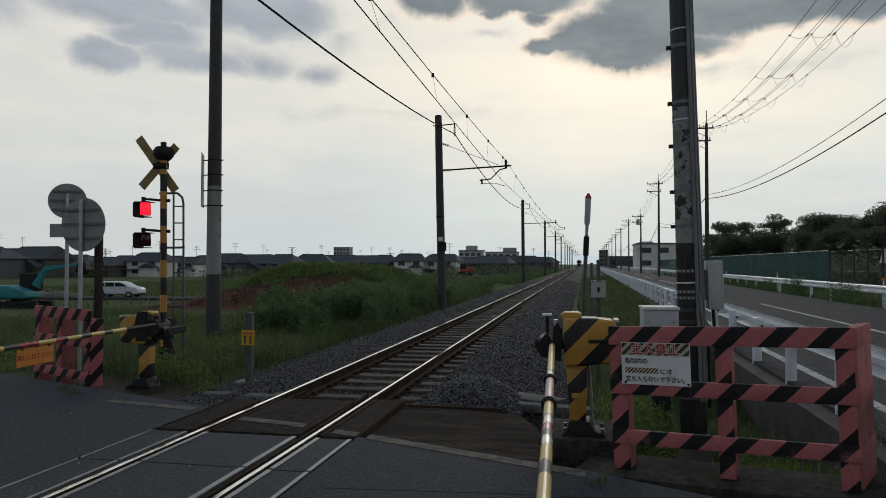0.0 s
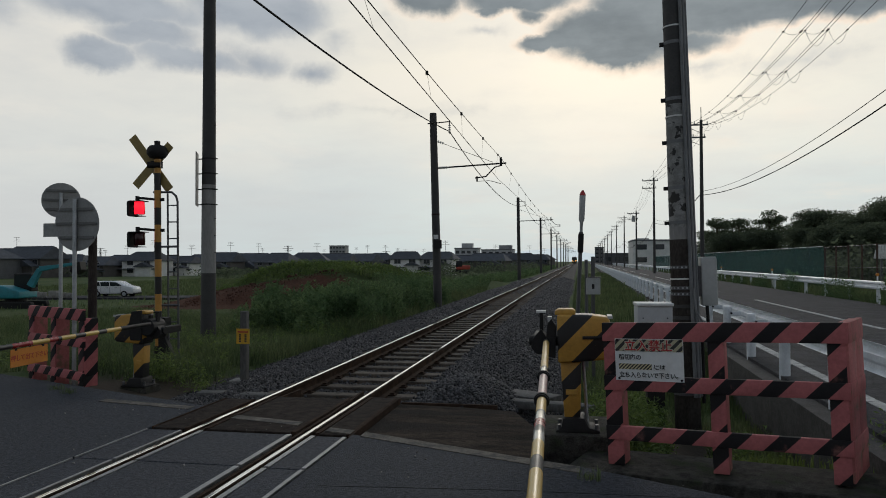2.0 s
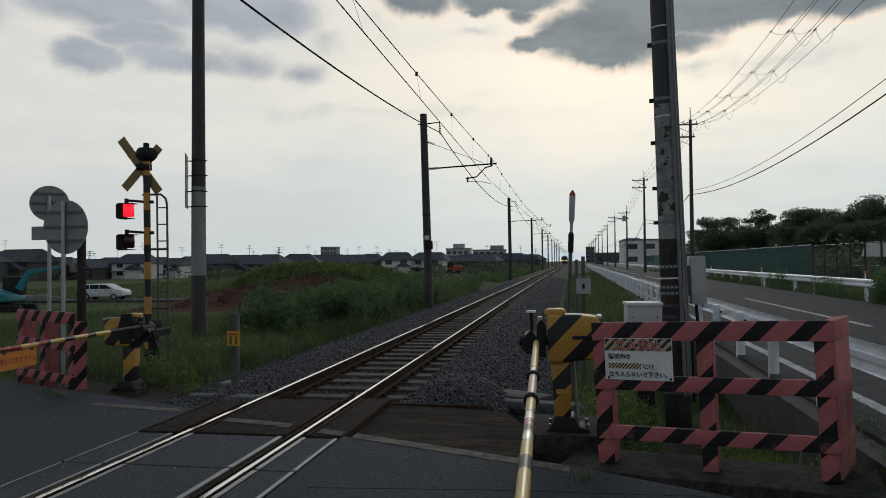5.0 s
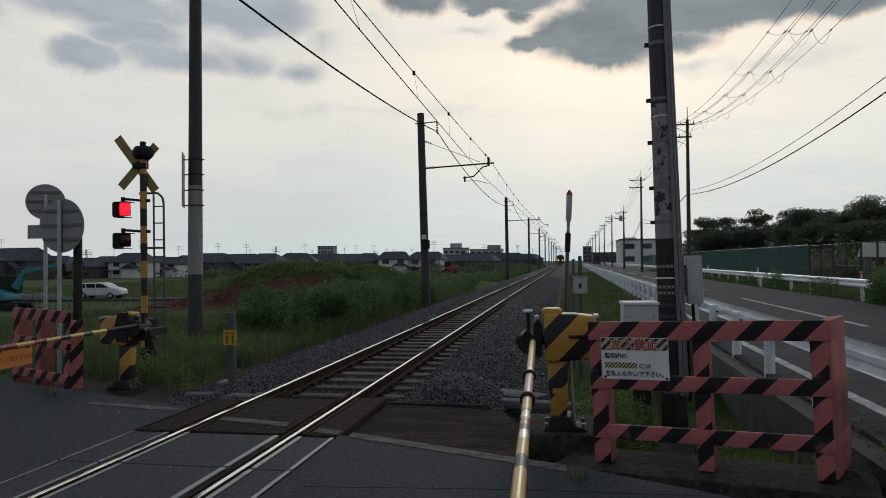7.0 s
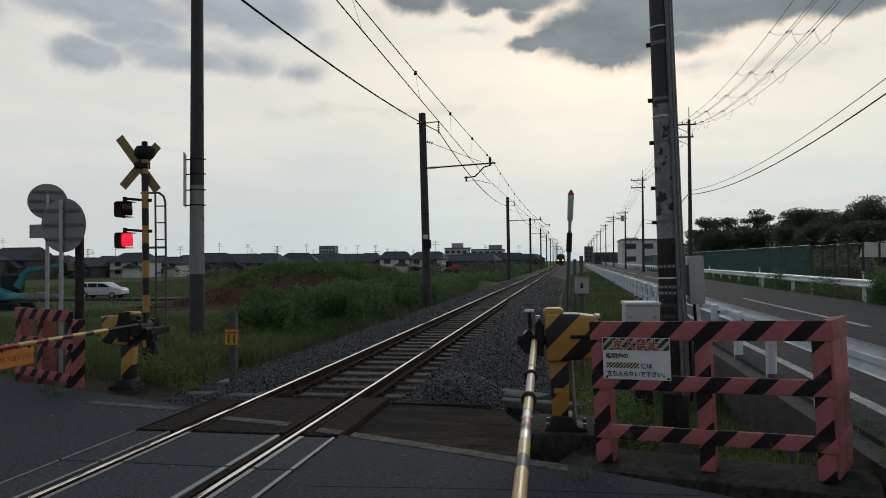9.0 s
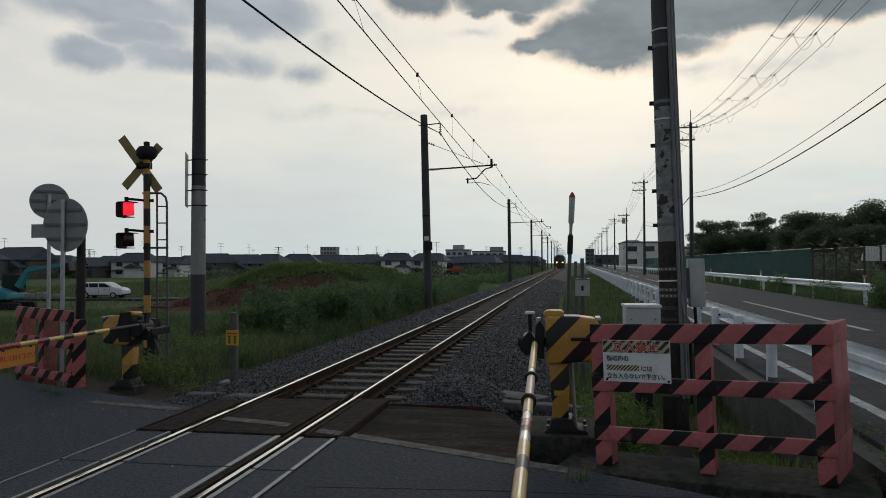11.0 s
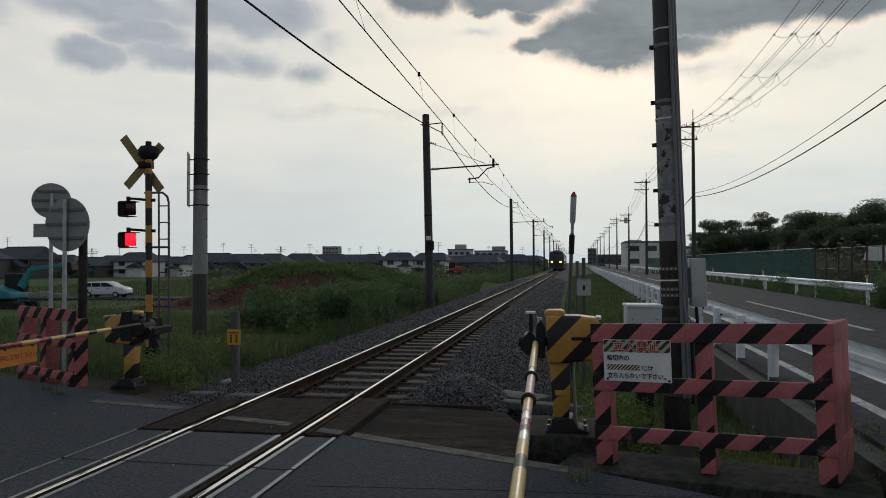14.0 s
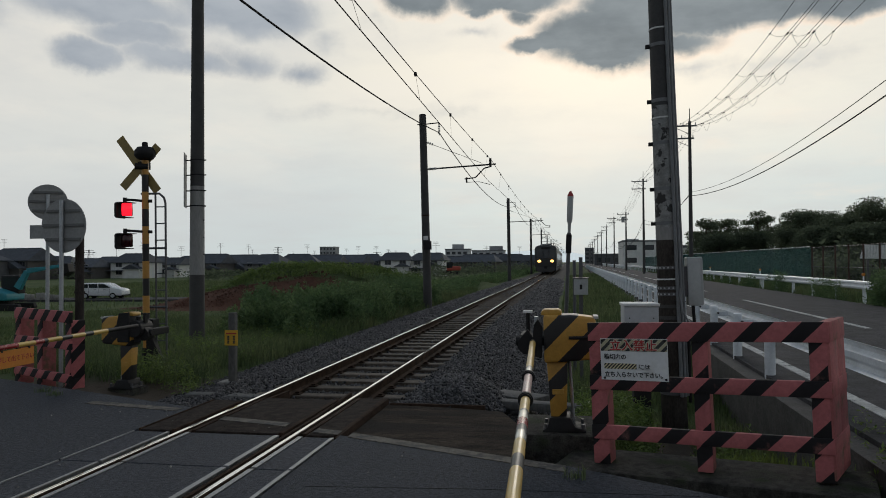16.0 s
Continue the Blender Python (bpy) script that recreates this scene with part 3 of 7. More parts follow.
# ---- the crossing's carriageway and the road beside the track ----
def slab(name, corners, top, thick, material, label, category, parent=None, kind="structure", soft=0.0):
    bm = B()
    lo = [bm.verts.new((x, y, top - thick)) for x, y in corners]
    hi = [bm.verts.new((x, y, top)) for x, y in corners]
    n = len(corners)
    bm.faces.new(hi)
    bm.faces.new(lo[::-1])
    for k in range(n):
        bm.faces.new((lo[k], lo[(k + 1) % n], hi[(k + 1) % n], hi[k]))
    bmesh.ops.recalc_face_normals(bm, faces=bm.faces[:])
    if soft:
        soften(bm, soft)
    ob = part(name, bm, material, parent)
    if parent is None:
        tagged(ob, label, category, kind=kind)
    elif label:
        tagged(ob, label)
    return ob


GAUGE = 0.58          # half the distance between the rail heads' middles
HEAD = 0.034          # half a rail head


def along(off, y):
    return track_x(y) + off


APRON = surface("earth_stained_apron", (0.040, 0.030, 0.023), 0.9, spec=0.06, var=0.85, scale=4, bump=0.8, bscale=40, stain=(0.022, 0.019, 0.017), stain_at=(0.42, 0.66), stain_scale=1.6, stretch=(0.4, 1.6, 1))
PANELBROWN = surface("rusty_deck_panel", (0.040, 0.031, 0.026), 0.88, spec=0.06, var=0.5, scale=9, bump=0.6, bscale=60, stain=(0.030, 0.026, 0.024), stain_scale=1.5)


def build_crossing():
    near = -4.2
    # approach left and right of the panels
    lx, rx = -1.06, 1.025
    slab("road_approach_west", [(-34, edge_y(-34)), (-34, edge_y(-34) - 8), (along(lx, near), near), (along(lx, edge_y(-4.4)), edge_y(-4.4))], 0.0, 0.3,
         ASPHALT, "worn dark asphalt approach on the far side of the track", "road")
    slab("road_approach_east", [(along(rx, edge_y(-1.8)), edge_y(-1.8)), (along(rx, near), near), (3.4, near), (3.4, edge_y(3.4) - 0.5), (2.2, edge_y(2.2) - 0.35), (0.0, edge_y(0.0))], 0.0, 0.3,
         ASPHALT, "worn dark asphalt approach beside the lowered barrier", "road")
    deck = thing("crossing_deck", pose(0, 0, 0), "dark level crossing deck panels with steel edges", "crossing deck", kind="structure")
    # panels between and beside the rails, each with its steel edge angles
    rows = [(-4.2 + 1.07 * k, -4.2 + 1.07 * k + 1.055) for k in range(10)] + [(6.56, 8.40)]
    for y0, y1 in rows:
        for a, b, top, wa, wb in ((-1.05, -GAUGE - 0.085, -0.004, 0.018, 0.03), (-GAUGE + 0.095, GAUGE - 0.12, 0.0, 0.042, 0.048), (GAUGE + 0.07, 1.0, -0.004, 0.045, 0.036)):
            y1c = y1 if y1 < 8 else (8.1 if a < -1 else (8.28 if a < 0 else 8.44))
            slab("deck_panel", [(along(a + wa + 0.003, y0), y0), (along(b - wb - 0.003, y0), y0), (along(b - wb - 0.003, y1c), y1c), (along(a + wa + 0.003, y1c), y1c)], top, 0.12, PANEL if y0 < 6.5 else PANELBROWN, "", "", deck, soft=0.008)
            for s, w in ((a, wa), (b - wb, wb)):
                slab("edge_angle", [(along(s, y0), y0 + 0.012), (along(s + w, y0), y0 + 0.012), (along(s + w, y1c), y1c - 0.012), (along(s, y1c), y1c - 0.012)],
                     top + 0.006, 0.10, STEEL_EDGE if y0 < 6.5 else RUSTY, "", "", deck)
    # the fall of the deck's end outside the right rail
    bm = B()
    box(bm, along(1.003, 8), along(1.022, 8), 6.5, 8.46, -0.34, -0.002)
    part("end_plate", bm, RUSTY, deck, "rusty steel plate")
    bm = B()
    box(bm, along(0.65, 8.4), along(1.022, 8.4), 8.445, 8.475, -0.34, -0.012)
    part("end_plate", bm, RUSTY, deck)
    slab("earth_apron", [(along(1.03, 6.9), edge_y(-2.1) + 0.06), (-0.42, edge_y(-0.42) + 0.06), (-0.40, 7.25), (-0.72, 8.15), (-1.3, 8.28), (along(1.03, 8.4), 8.36)], -0.05, 0.25, APRON,
         "dark brown earth-stained apron beside the crossing deck", "apron", soft=0.03)
    bm = B()
    box(bm, -2.08, -0.95, 8.32, 8.36, -0.3, -0.03)
    tagged(part("timber_edging", bm, RUSTY), "dark timber board holding back the ballast", "edging board")
    # a crack across the approach, and the rubbed white line along the far edge
    slab("road_joint", [(-1.9, 5.048), (-1.9, 5.040), (-0.6, 5.170), (0.9, 5.240), (0.9, 5.247), (-0.6, 5.178)], 0.002, 0.01, RUBBER, "thin dark crack in the asphalt", "road crack")
    for x0, y0, x1, y1, w in ((-5.56, 7.70, -4.28, 7.46, 0.15), (-3.62, 7.12, -2.78, 6.92, 0.15), (-2.42, 6.73, -2.15, 6.66, 0.15), (-2.03, 6.60, -0.02, 5.77, 0.17)):
        slab("stop_line", [(x0, y0 - w / 2), (x1, y1 - w / 2), (x1, y1 + w / 2), (x0, y0 + w / 2)], 0.006, 0.012, OLDLINE, "rubbed pale line on the crossing's edge", "road marking")


build_crossing()


def loose_chips():
    rs = np.random.RandomState(63)
    n = 420
    x, y = rs.uniform(-6.0, 0.9, n), rs.uniform(3.2, 7.4, n)
    ok = (y < edge_y(x) - 0.05) & (np.abs(np.abs(x + 3.15) - 0.58) > 0.14) & ((rs.rand(n) < 0.25) | (y > edge_y(x) - 0.6))
    x, y = x[ok], y[ok]
    stones("loose_chips", np.stack([x, y, np.full(len(x), 0.004)], 1), 0.004 + 0.010 * rs.rand(len(x)) ** 3, 64, CHIPS, "small pale chips and grit scattered on the asphalt", "grit")


CHIPS = surface("pale_chips", (0.22, 0.21, 0.20), 0.9, var=0.3, scale=20, bump=0.0, islands=0.6)


def build_road():
    ys = [-60 + k * 6 for k in range(180)]
    bm = B()
    rings = []
    for y in ys:
        x = road_x(y)
        rings.append([bm.verts.new(p) for p in ((x - 0.5, y, -0.3), (x - 0.5, y, 0.08), (x + 3.3, y, 0.12), (x + 7.0, y, 0.08), (x + 7.0, y, -0.3))])
    for a, b in zip(rings, rings[1:]):
        for k in range(4):
            bm.faces.new((a[k], b[k], b[k + 1], a[k + 1]))
    bmesh.ops.recalc_face_normals(bm, faces=bm.faces[:])
    tagged(part("road", bm, ROADWAY), "grey asphalt two-lane road running beside the railway", "road", kind="structure")

    def strip(o, y0, y1, w, name, z):
        bm = B()
        n = max(2, int((y1 - y0) / 30) + 1)
        pts = [(road_x(y) + o, y, z) for y in np.linspace(y0, y1, n)]
        swept(bm, [(-w / 2, -0.01), (w / 2, -0.01), (w / 2, 0.008), (-w / 2, 0.008)], pts)
        tagged(part(name, bm, LINE), "worn white line on asphalt", "road marking", "road lines", kind="structure")
    strip(0.0, -40, 500, 0.15, "edge_line", 0.086)
    y = 17.3 - 60
    while y < 320:
        strip(3.3, y, y + 12.0, 0.14, "centre_line", 0.121)
        y += 20.0


build_road()


# ---- the track ----
def build_track():
    tr = thing("railway_track", pose(0, 0, 0), "single railway track with polished rails on weathered sleepers in ballast", "railway track", kind="structure")
    prof = [(-0.062, -0.152), (0.062, -0.152), (0.062, -0.138), (0.012, -0.118), (0.009, -0.048), (0.033, -0.034), (0.033, -0.004), (-0.033, -0.004), (-0.033, -0.034), (-0.009, -0.048), (-0.012, -0.118), (-0.062, -0.138)]
    cap = [(-0.018, -0.006), (0.018, -0.006), (0.0155, 0.0), (-0.0155, 0.0)]
    path = [-30, -10, 0, 6, 12, 20, 35, 80, 160, 320, 640, 900]
    for s in (-1, 1):
        pts = [(along(s * GAUGE, y), y, 0) for y in path]
        bm = B()
        swept(bm, prof, pts)
        rail = part("rail", bm, RUSTY, tr, "rust-brown rail")
        bm = B()
        swept(bm, cap, pts)
        part("running_surface", bm, RAILTOP, rail, "polished running surface")
    # guard rails beside the running rails through the crossing
    for s in (-1, 1):
        bm = B()
        c = s * (GAUGE - 0.080)
        pts = [(along(c + s * -0.06, -6.0), -6.0, -0.02), (along(c, -5.4), -5.4, -0.006), (along(c, 7.4), 7.4, -0.006), (along(c - s * 0.08, 8.9), 8.9, -0.02)]
        swept(bm, [(-0.016, -0.10), (0.016, -0.10), (0.016, 0.0), (-0.016, 0.0)], pts)
        part("guard_rail", bm, RUSTY, tr)
    # sleepers
    proto = []
    rnd = random.Random(4)
    for k in range(4):
        bm = B()
        box(bm, -1.05, 1.05, -0.11, 0.11, -0.30, -0.152)
        soften(bm, 0.012, 1)
        for v in bm.verts:
            v.co += Vector((rnd.uniform(-0.012, 0.012), rnd.uniform(-0.006, 0.006), rnd.uniform(-0.005, 0.003)))
        me = bpy.data.meshes.new("sleeper")
        bm.to_mesh(me)
        bm.free()
        me.materials.append(SLEEPER)
        proto.append(me)
    y, n = 8.75, 0
    while n < 300:
        ob = new("sleeper", proto[n % 4])
        ob.parent = tr
        ob.matrix_basis = pose(track_x(y) + rnd.uniform(-0.03, 0.03), y, 0, 0, 0, rnd.uniform(-1, 1) + 0.1)
        y += 0.62 + rnd.uniform(-0.02, 0.02)
        n += 1
    # rail fastenings near by
    clip = B()
    box(clip, -0.05, 0.05, -0.06, 0.06, -0.155, -0.138)
    box(clip, -0.03, 0.03, -0.03, 0.03, -0.14, -0.118)
    me = bpy.data.meshes.new("rail_clip")
    clip.to_mesh(me)
    clip.free()
    me.materials.append(RUSTY)
    yy = 8.75
    for k in range(34):
        for s in (-1, 1):
            for d in (-0.105, 0.105):
                ob = new("rail_clip", me)
                ob.parent = tr
                ob.matrix_basis = pose(along(s * GAUGE + d, yy), yy, 0.004)
        yy += 0.62
    return tr


build_track()


def stones(name, places, sizes, seed, material, label, category, parent=None):
    """Many broken stones as one mesh."""
    rs = np.random.RandomState(seed)
    bm = B()
    bmesh.ops.create_icosphere(bm, subdivisions=1, radius=1)
    bv = np.array([v.co for v in bm.verts])
    bf = np.array([[v.index for v in f.verts] for f in bm.faces])
    bm.free()
    variants = []
    for k in range(9):
        j = bv * (1 + rs.uniform(-0.28, 0.25, (len(bv), 1)))
        j = np.clip(j, -0.58 - 0.22 * rs.rand(3), 0.58 + 0.22 * rs.rand(3)) * rs.uniform(0.65, 1.35, 3)
        variants.append(j)
    variants = np.array(variants)
    n = len(places)
    pick = rs.randint(0, 9, n)
    q = rs.randn(n, 4)
    q /= np.linalg.norm(q, axis=1)[:, None]
    w, x, y, z = q.T
    R = np.stack([1 - 2 * (y * y + z * z), 2 * (x * y - z * w), 2 * (x * z + y * w), 2 * (x * y + z * w), 1 - 2 * (x * x + z * z), 2 * (y * z - x * w),
                  2 * (x * z - y * w), 2 * (y * z + x * w), 1 - 2 * (x * x + y * y)], 1).reshape(n, 3, 3)
    V = np.einsum("nij,nkj->nki", R, variants[pick]) * np.asarray(sizes)[:, None, None] + np.asarray(places)[:, None, :]
    Fc = bf[None] + (np.arange(n) * len(bv))[:, None, None]
    me = bpy.data.meshes.new(name)
    V, Fc = V.reshape(-1, 3).astype(np.float32), Fc.reshape(-1, 3).astype(np.int32)
    me.vertices.add(len(V))
    me.vertices.foreach_set("co", V.ravel())
    me.loops.add(Fc.size)
    me.loops.foreach_set("vertex_index", Fc.ravel())
    me.polygons.add(len(Fc))
    me.polygons.foreach_set("loop_start", np.arange(0, Fc.size, 3, dtype=np.int32))
    me.update()
    me.validate()
    me.materials.append(material)
    ob = new(name, me)
    if parent is not None:
        ob.parent = parent
    return tagged(ob, label, category, kind="stuff")


def bed_z(off):
    """The ballast's top across the track."""
    return np.interp(off, (-2.8, -2.6, -1.75, -0.95, -0.9, 0.9, 1.2, 1.6, 2.0, 2.5, 2.75, 3.2), (-0.34, -0.30, -0.18, -0.18, -0.21, -0.21, -0.115, -0.075, -0.15, -0.32, -0.385, -0.42))


def build_ballast():
    # the bed itself
    bm = B()
    prof = [(-2.85, -0.75), (-2.75, -0.37), (-1.75, -0.205), (-0.9, -0.235), (0.9, -0.235), (1.2, -0.14), (1.6, -0.10), (2.0, -0.175), (2.5, -0.345), (2.75, -0.41), (3.2, -0.45), (3.25, -0.75)]
    swept(bm, prof, [(track_x(y), y, 0) for y in (8.62, 9.4, 12, 20, 35, 80, 160, 320, 640, 900)])
    tagged(part("ballast_bed", bm, BEDMAT), "grey crushed-stone ballast bed under the track", "ballast", kind="structure")
    rs = np.random.RandomState(7)
    P, S = [], []
    for y0, y1, dens, s in ((8.4, 13, 1150, 0.021), (13, 22, 520, 0.028), (22, 40, 170, 0.044), (40, 75, 48, 0.075)):
        n = int((y1 - y0) * 5.9 * dens)
        y = rs.uniform(y0, y1, n)
        off = rs.uniform(-2.75, 3.15, n)
        z = bed_z(off)
        # sleepers stay clear between the rails, stones lie in the bays
        bay = np.abs(((y - 8.75) / 0.62 + 0.5) % 1 - 0.5) * 0.62
        on = (np.abs(off) < 1.05) & (bay < 0.13)
        hug = (np.abs(np.abs(off) - GAUGE) < 0.07)
        keep = ~(on & (rs.rand(n) < 0.93)) & ~hug
        z = z + rs.uniform(-0.012, 0.016, n) + np.where(on, 0.02, 0)
        size = s * rs.uniform(0.65, 1.3, n)
        P.append(np.stack([track_x(y) + off, y, z], 1)[keep])
        S.append(size[keep])
    # a heap of fresh stone beside the crossing
    n = 8200
    a, r = rs.uniform(0, 2 * math.pi, n), np.sqrt(rs.rand(n))
    hx, hy = -1.42 + 0.68 * r * np.cos(a), 9.25 + 1.15 * r * np.sin(a)
    P.append(np.stack([hx, hy, -0.22 + 0.36 * (1 - r * r) + rs.uniform(-0.02, 0.02, n)], 1))
    S.append(0.022 * rs.uniform(0.6, 1.4, n))
    # loose stones by the far side of the crossing
    n = 1500
    x, y = rs.uniform(-5.25, -4.3, n), rs.uniform(7.5, 9.8, n)
    ok = y > edge_y(x) + 0.25
    P.append(np.stack([x, y, ground_z(x, y) + 0.012], 1)[ok])
    S.append((0.03 * rs.uniform(0.5, 1.2, n))[ok])
    stones("ballast_stones", np.concatenate(P), np.concatenate(S), 11, BALLAST, "dark grey crushed ballast stones heaped along the track", "ballast")


BEDMAT = surface("ballast_bed", (0.040, 0.038, 0.038), 0.95, var=0.45, scale=10, bump=1.0, bscale=28)
build_ballast()
loose_chips()


# ---- barrier gates, fences and signs at the crossing ----
def lettering(text, size, material, parent, m, align="LEFT", name="lettering", squeeze=1.0, bold=0.0):
    cu = bpy.data.curves.new("lettering", "FONT")
    cu.body, cu.size, cu.extrude, cu.align_x, cu.offset = text, size, 0.0012, align, bold
    tmp = bpy.data.objects.new("lettering", cu)
    me = bpy.data.meshes.new_from_object(tmp)
    bpy.data.objects.remove(tmp)
    bpy.data.curves.remove(cu)
    for v in me.vertices:
        v.co.x *= squeeze
    me.materials.clear()
    me.materials.append(material)
    ob = new(name, me)
    ob.parent = parent
    ob.matrix_basis = m @ pose(0, 0, 0, 90, 0, 0)
    return ob


def boxed(name, dims, material, parent, origin=(0, 0, 0), soft=0.008, label=""):
    """A softened box given in its thing's space, with its own origin."""
    ox, oy, oz = origin
    x0, x1, y0, y1, z0, z1 = dims
    bm = B()
    box(bm, x0 - ox, x1 - ox, y0 - oy, y1 - oy, z0 - oz, z1 - oz)
    if soft:
        soften(bm, soft)
    return part(name, bm, material, parent, label, smooth=True, at=pose(ox, oy, oz))


def guard_fence(m, label, posts, beams, depth, foot, wing, side=None):
    """A heavy pink and black frame: boxed posts in lengths between three beams, and a short wing bent back at one end.
    Each post gives its sides and, length by length, a point on a stripe's edge; each beam its foot, head and such a point."""
    f = thing("crossing_guard_fence", m, label, "fence", "guard fences of the crossing")
    left, right = posts[0][0], posts[-1][1]
    cuts = [beams[0][0] + 0.03] + [(b[0] + b[1]) / 2 for b in beams[1:]] + [foot]
    for s0, s1, edges in posts:
        for top, low, (ex, ez) in zip(cuts, cuts[1:], edges):
            post = boxed("post", (s0, s1, 0.018, depth, low + 0.001, top), (side or PINKSIDE) if s1 == right else PINKSIDE, f, (0, 0, 0), 0.006)
            boxed("striped_face", (s0 - 0.001, s1 + 0.001, 0.004, 0.017, low + 0.001, top), PINK, post, (ex - ez, 0, 0), 0.003)
    for z0, z1, ex in beams:
        boxed("beam", (left - 0.004, right + 0.004, -0.014, 0.034, z0, z1), PINK, f, (ex - z1, 0, 0), 0.005)
    if wing:
        turn, reach = wing
        w = pose(right + 0.008, 0.0, 0, 0, 0, turn)
        for z0, z1, ex in beams:
            bm = B()
            box(bm, 0, reach, -0.002, 0.046, z0, z1 - 0.002)
            part("wing_beam", soften(bm, 0.005), PINKSIDE, f, smooth=True, at=w)
        bm = B()
        box(bm, 0.0, reach * 0.5, 0.004, 0.10, foot + 0.02, beams[0][1] - 0.01)
        part("wing_post", soften(bm, 0.005), PINKSIDE, f, smooth=True, at=w)
        bm = B()
        box(bm, reach * 0.5 + 0.002, reach - 0.004, 0.004, 0.10, foot + 0.02, beams[0][1] - 0.01)
        part("wing_post", soften(bm, 0.005), PINKSIDE, f, smooth=True, at=w)
    return f


guard_r = guard_fence(pose(0.19, 6.45, 0, 0, -2.2, -18), "faded pink and black striped guard fence beside the barrier",
                      ((0.031, 0.170, ((0.165, 0.655), (0.170, 0.235), (0.170, -0.180))), (0.890, 1.010, ((1.010, 0.940), (1.010, 0.475), (1.010, 0.020))), (1.748, 1.886, ((1.880, 0.620), (1.880, 0.205), (1.880, -0.175)))),
                      ((0.934, 1.091, 1.172), (0.514, 0.639, 1.170), (0.092, 0.212, 1.194)), 0.20, -0.125, (79.5, 0.58))
guard_l = guard_fence(pose(-8.2, 9.62, -0.10, 0, 0.3, -25.8), "faded pink and black striped guard fence across the track",
                      ((0.0, 0.15, ((0.14, 0.84), (0.14, 0.45), (0.15, 0.05))), (0.68, 0.82, ((0.80, 0.80), (0.80, 0.40), (0.80, 0.02))), (1.48, 1.62, ((1.60, 0.86), (1.60, 0.42), (1.61, 0.02)))),
                      ((0.93, 1.09, 1.10), (0.56, 0.68, 1.12), (0.10, 0.22, 1.10)), 0.21, -0.05, None, PINKEND)


SIGNBAR = surface("sign_fine_hazard_bar", (0.62, 0.56, 0.34), 0.5, var=0.05, bump=0.0, stripes=((0.03, 0.03, 0.03), (-0.7071, 0, 0.7071), 0.021, 0.5), stripe_wear=0.0)
SIGNCREAM = surface("sign_cream", (0.58, 0.55, 0.45), 0.5, var=0.05, bump=0.0)


def warning_board():
    s = thing("warning_board", guard_r.matrix_basis @ pose(0.136, -0.018, 0.606, 0, 0.4, 0), "white keep-out board with hazard-striped heading on the guard fence", "sign")
    W, H = 0.565, 0.352
    bm = B()
    box(bm, 0, W, -0.006, 0, 0, H)
    part("panel", bm, SIGNWHITE, s)
    bm = B()
    box(bm, 0.004, W - 0.004, -0.009, -0.006, H - 0.105, H - 0.004)
    part("heading_band", bm, SIGNHEAD, s, "black and cream hazard stripes")
    lettering("立入禁止", 0.098, SIGNCREAM, s, pose(W / 2, -0.0105, H - 0.091), "CENTER", squeeze=1.02, bold=0.006)
    lettering("立入禁止", 0.098, SIGNRED, s, pose(W / 2, -0.0130, H - 0.091), "CENTER", squeeze=1.02, bold=0.0015)
    lettering("踏切内の", 0.050, SIGNBLACK, s, pose(0.030, -0.008, H - 0.172), squeeze=0.96, bold=0.0012)
    bm = B()
    box(bm, 0.03, 0.305, -0.009, -0.006, 0.095, 0.142)
    part("striped_bar", bm, SIGNBAR, s)
    lettering("には", 0.050, SIGNBLACK, s, pose(0.318, -0.008, 0.097), bold=0.0012)
    lettering("立ち入らないで下さい。", 0.050, SIGNBLACK, s, pose(0.030, -0.008, 0.030), squeeze=0.94, bold=0.0012)
    for x, z in ((0.03, 0.016), (W - 0.02, 0.016), (0.02, H - 0.015), (W - 0.02, H - 0.015)):
        bm = B()
        tube(bm, (x, -0.012, z), (x, -0.005, z), 0.010, n=10)
        part("screw", bm, BLACK, s)


warning_board()


def plate_of(bm, pts, y0, y1):
    """An outline of (x, z) pairs given thickness from y0 to y1."""
    a, b = [bm.verts.new((x, y0, z)) for x, z in pts], [bm.verts.new((x, y1, z)) for x, z in pts]
    n = len(pts)
    bm.faces.new(a)
    bm.faces.new(b[::-1])
    for k in range(n):
        bm.faces.new((a[k], b[k], b[(k + 1) % n], a[(k + 1) % n]))
    bmesh.ops.recalc_face_normals(bm, faces=bm.faces[:])


HOUSING_START, COLUMN_START = -0.10, 0.0   # where the stripes begin on each part


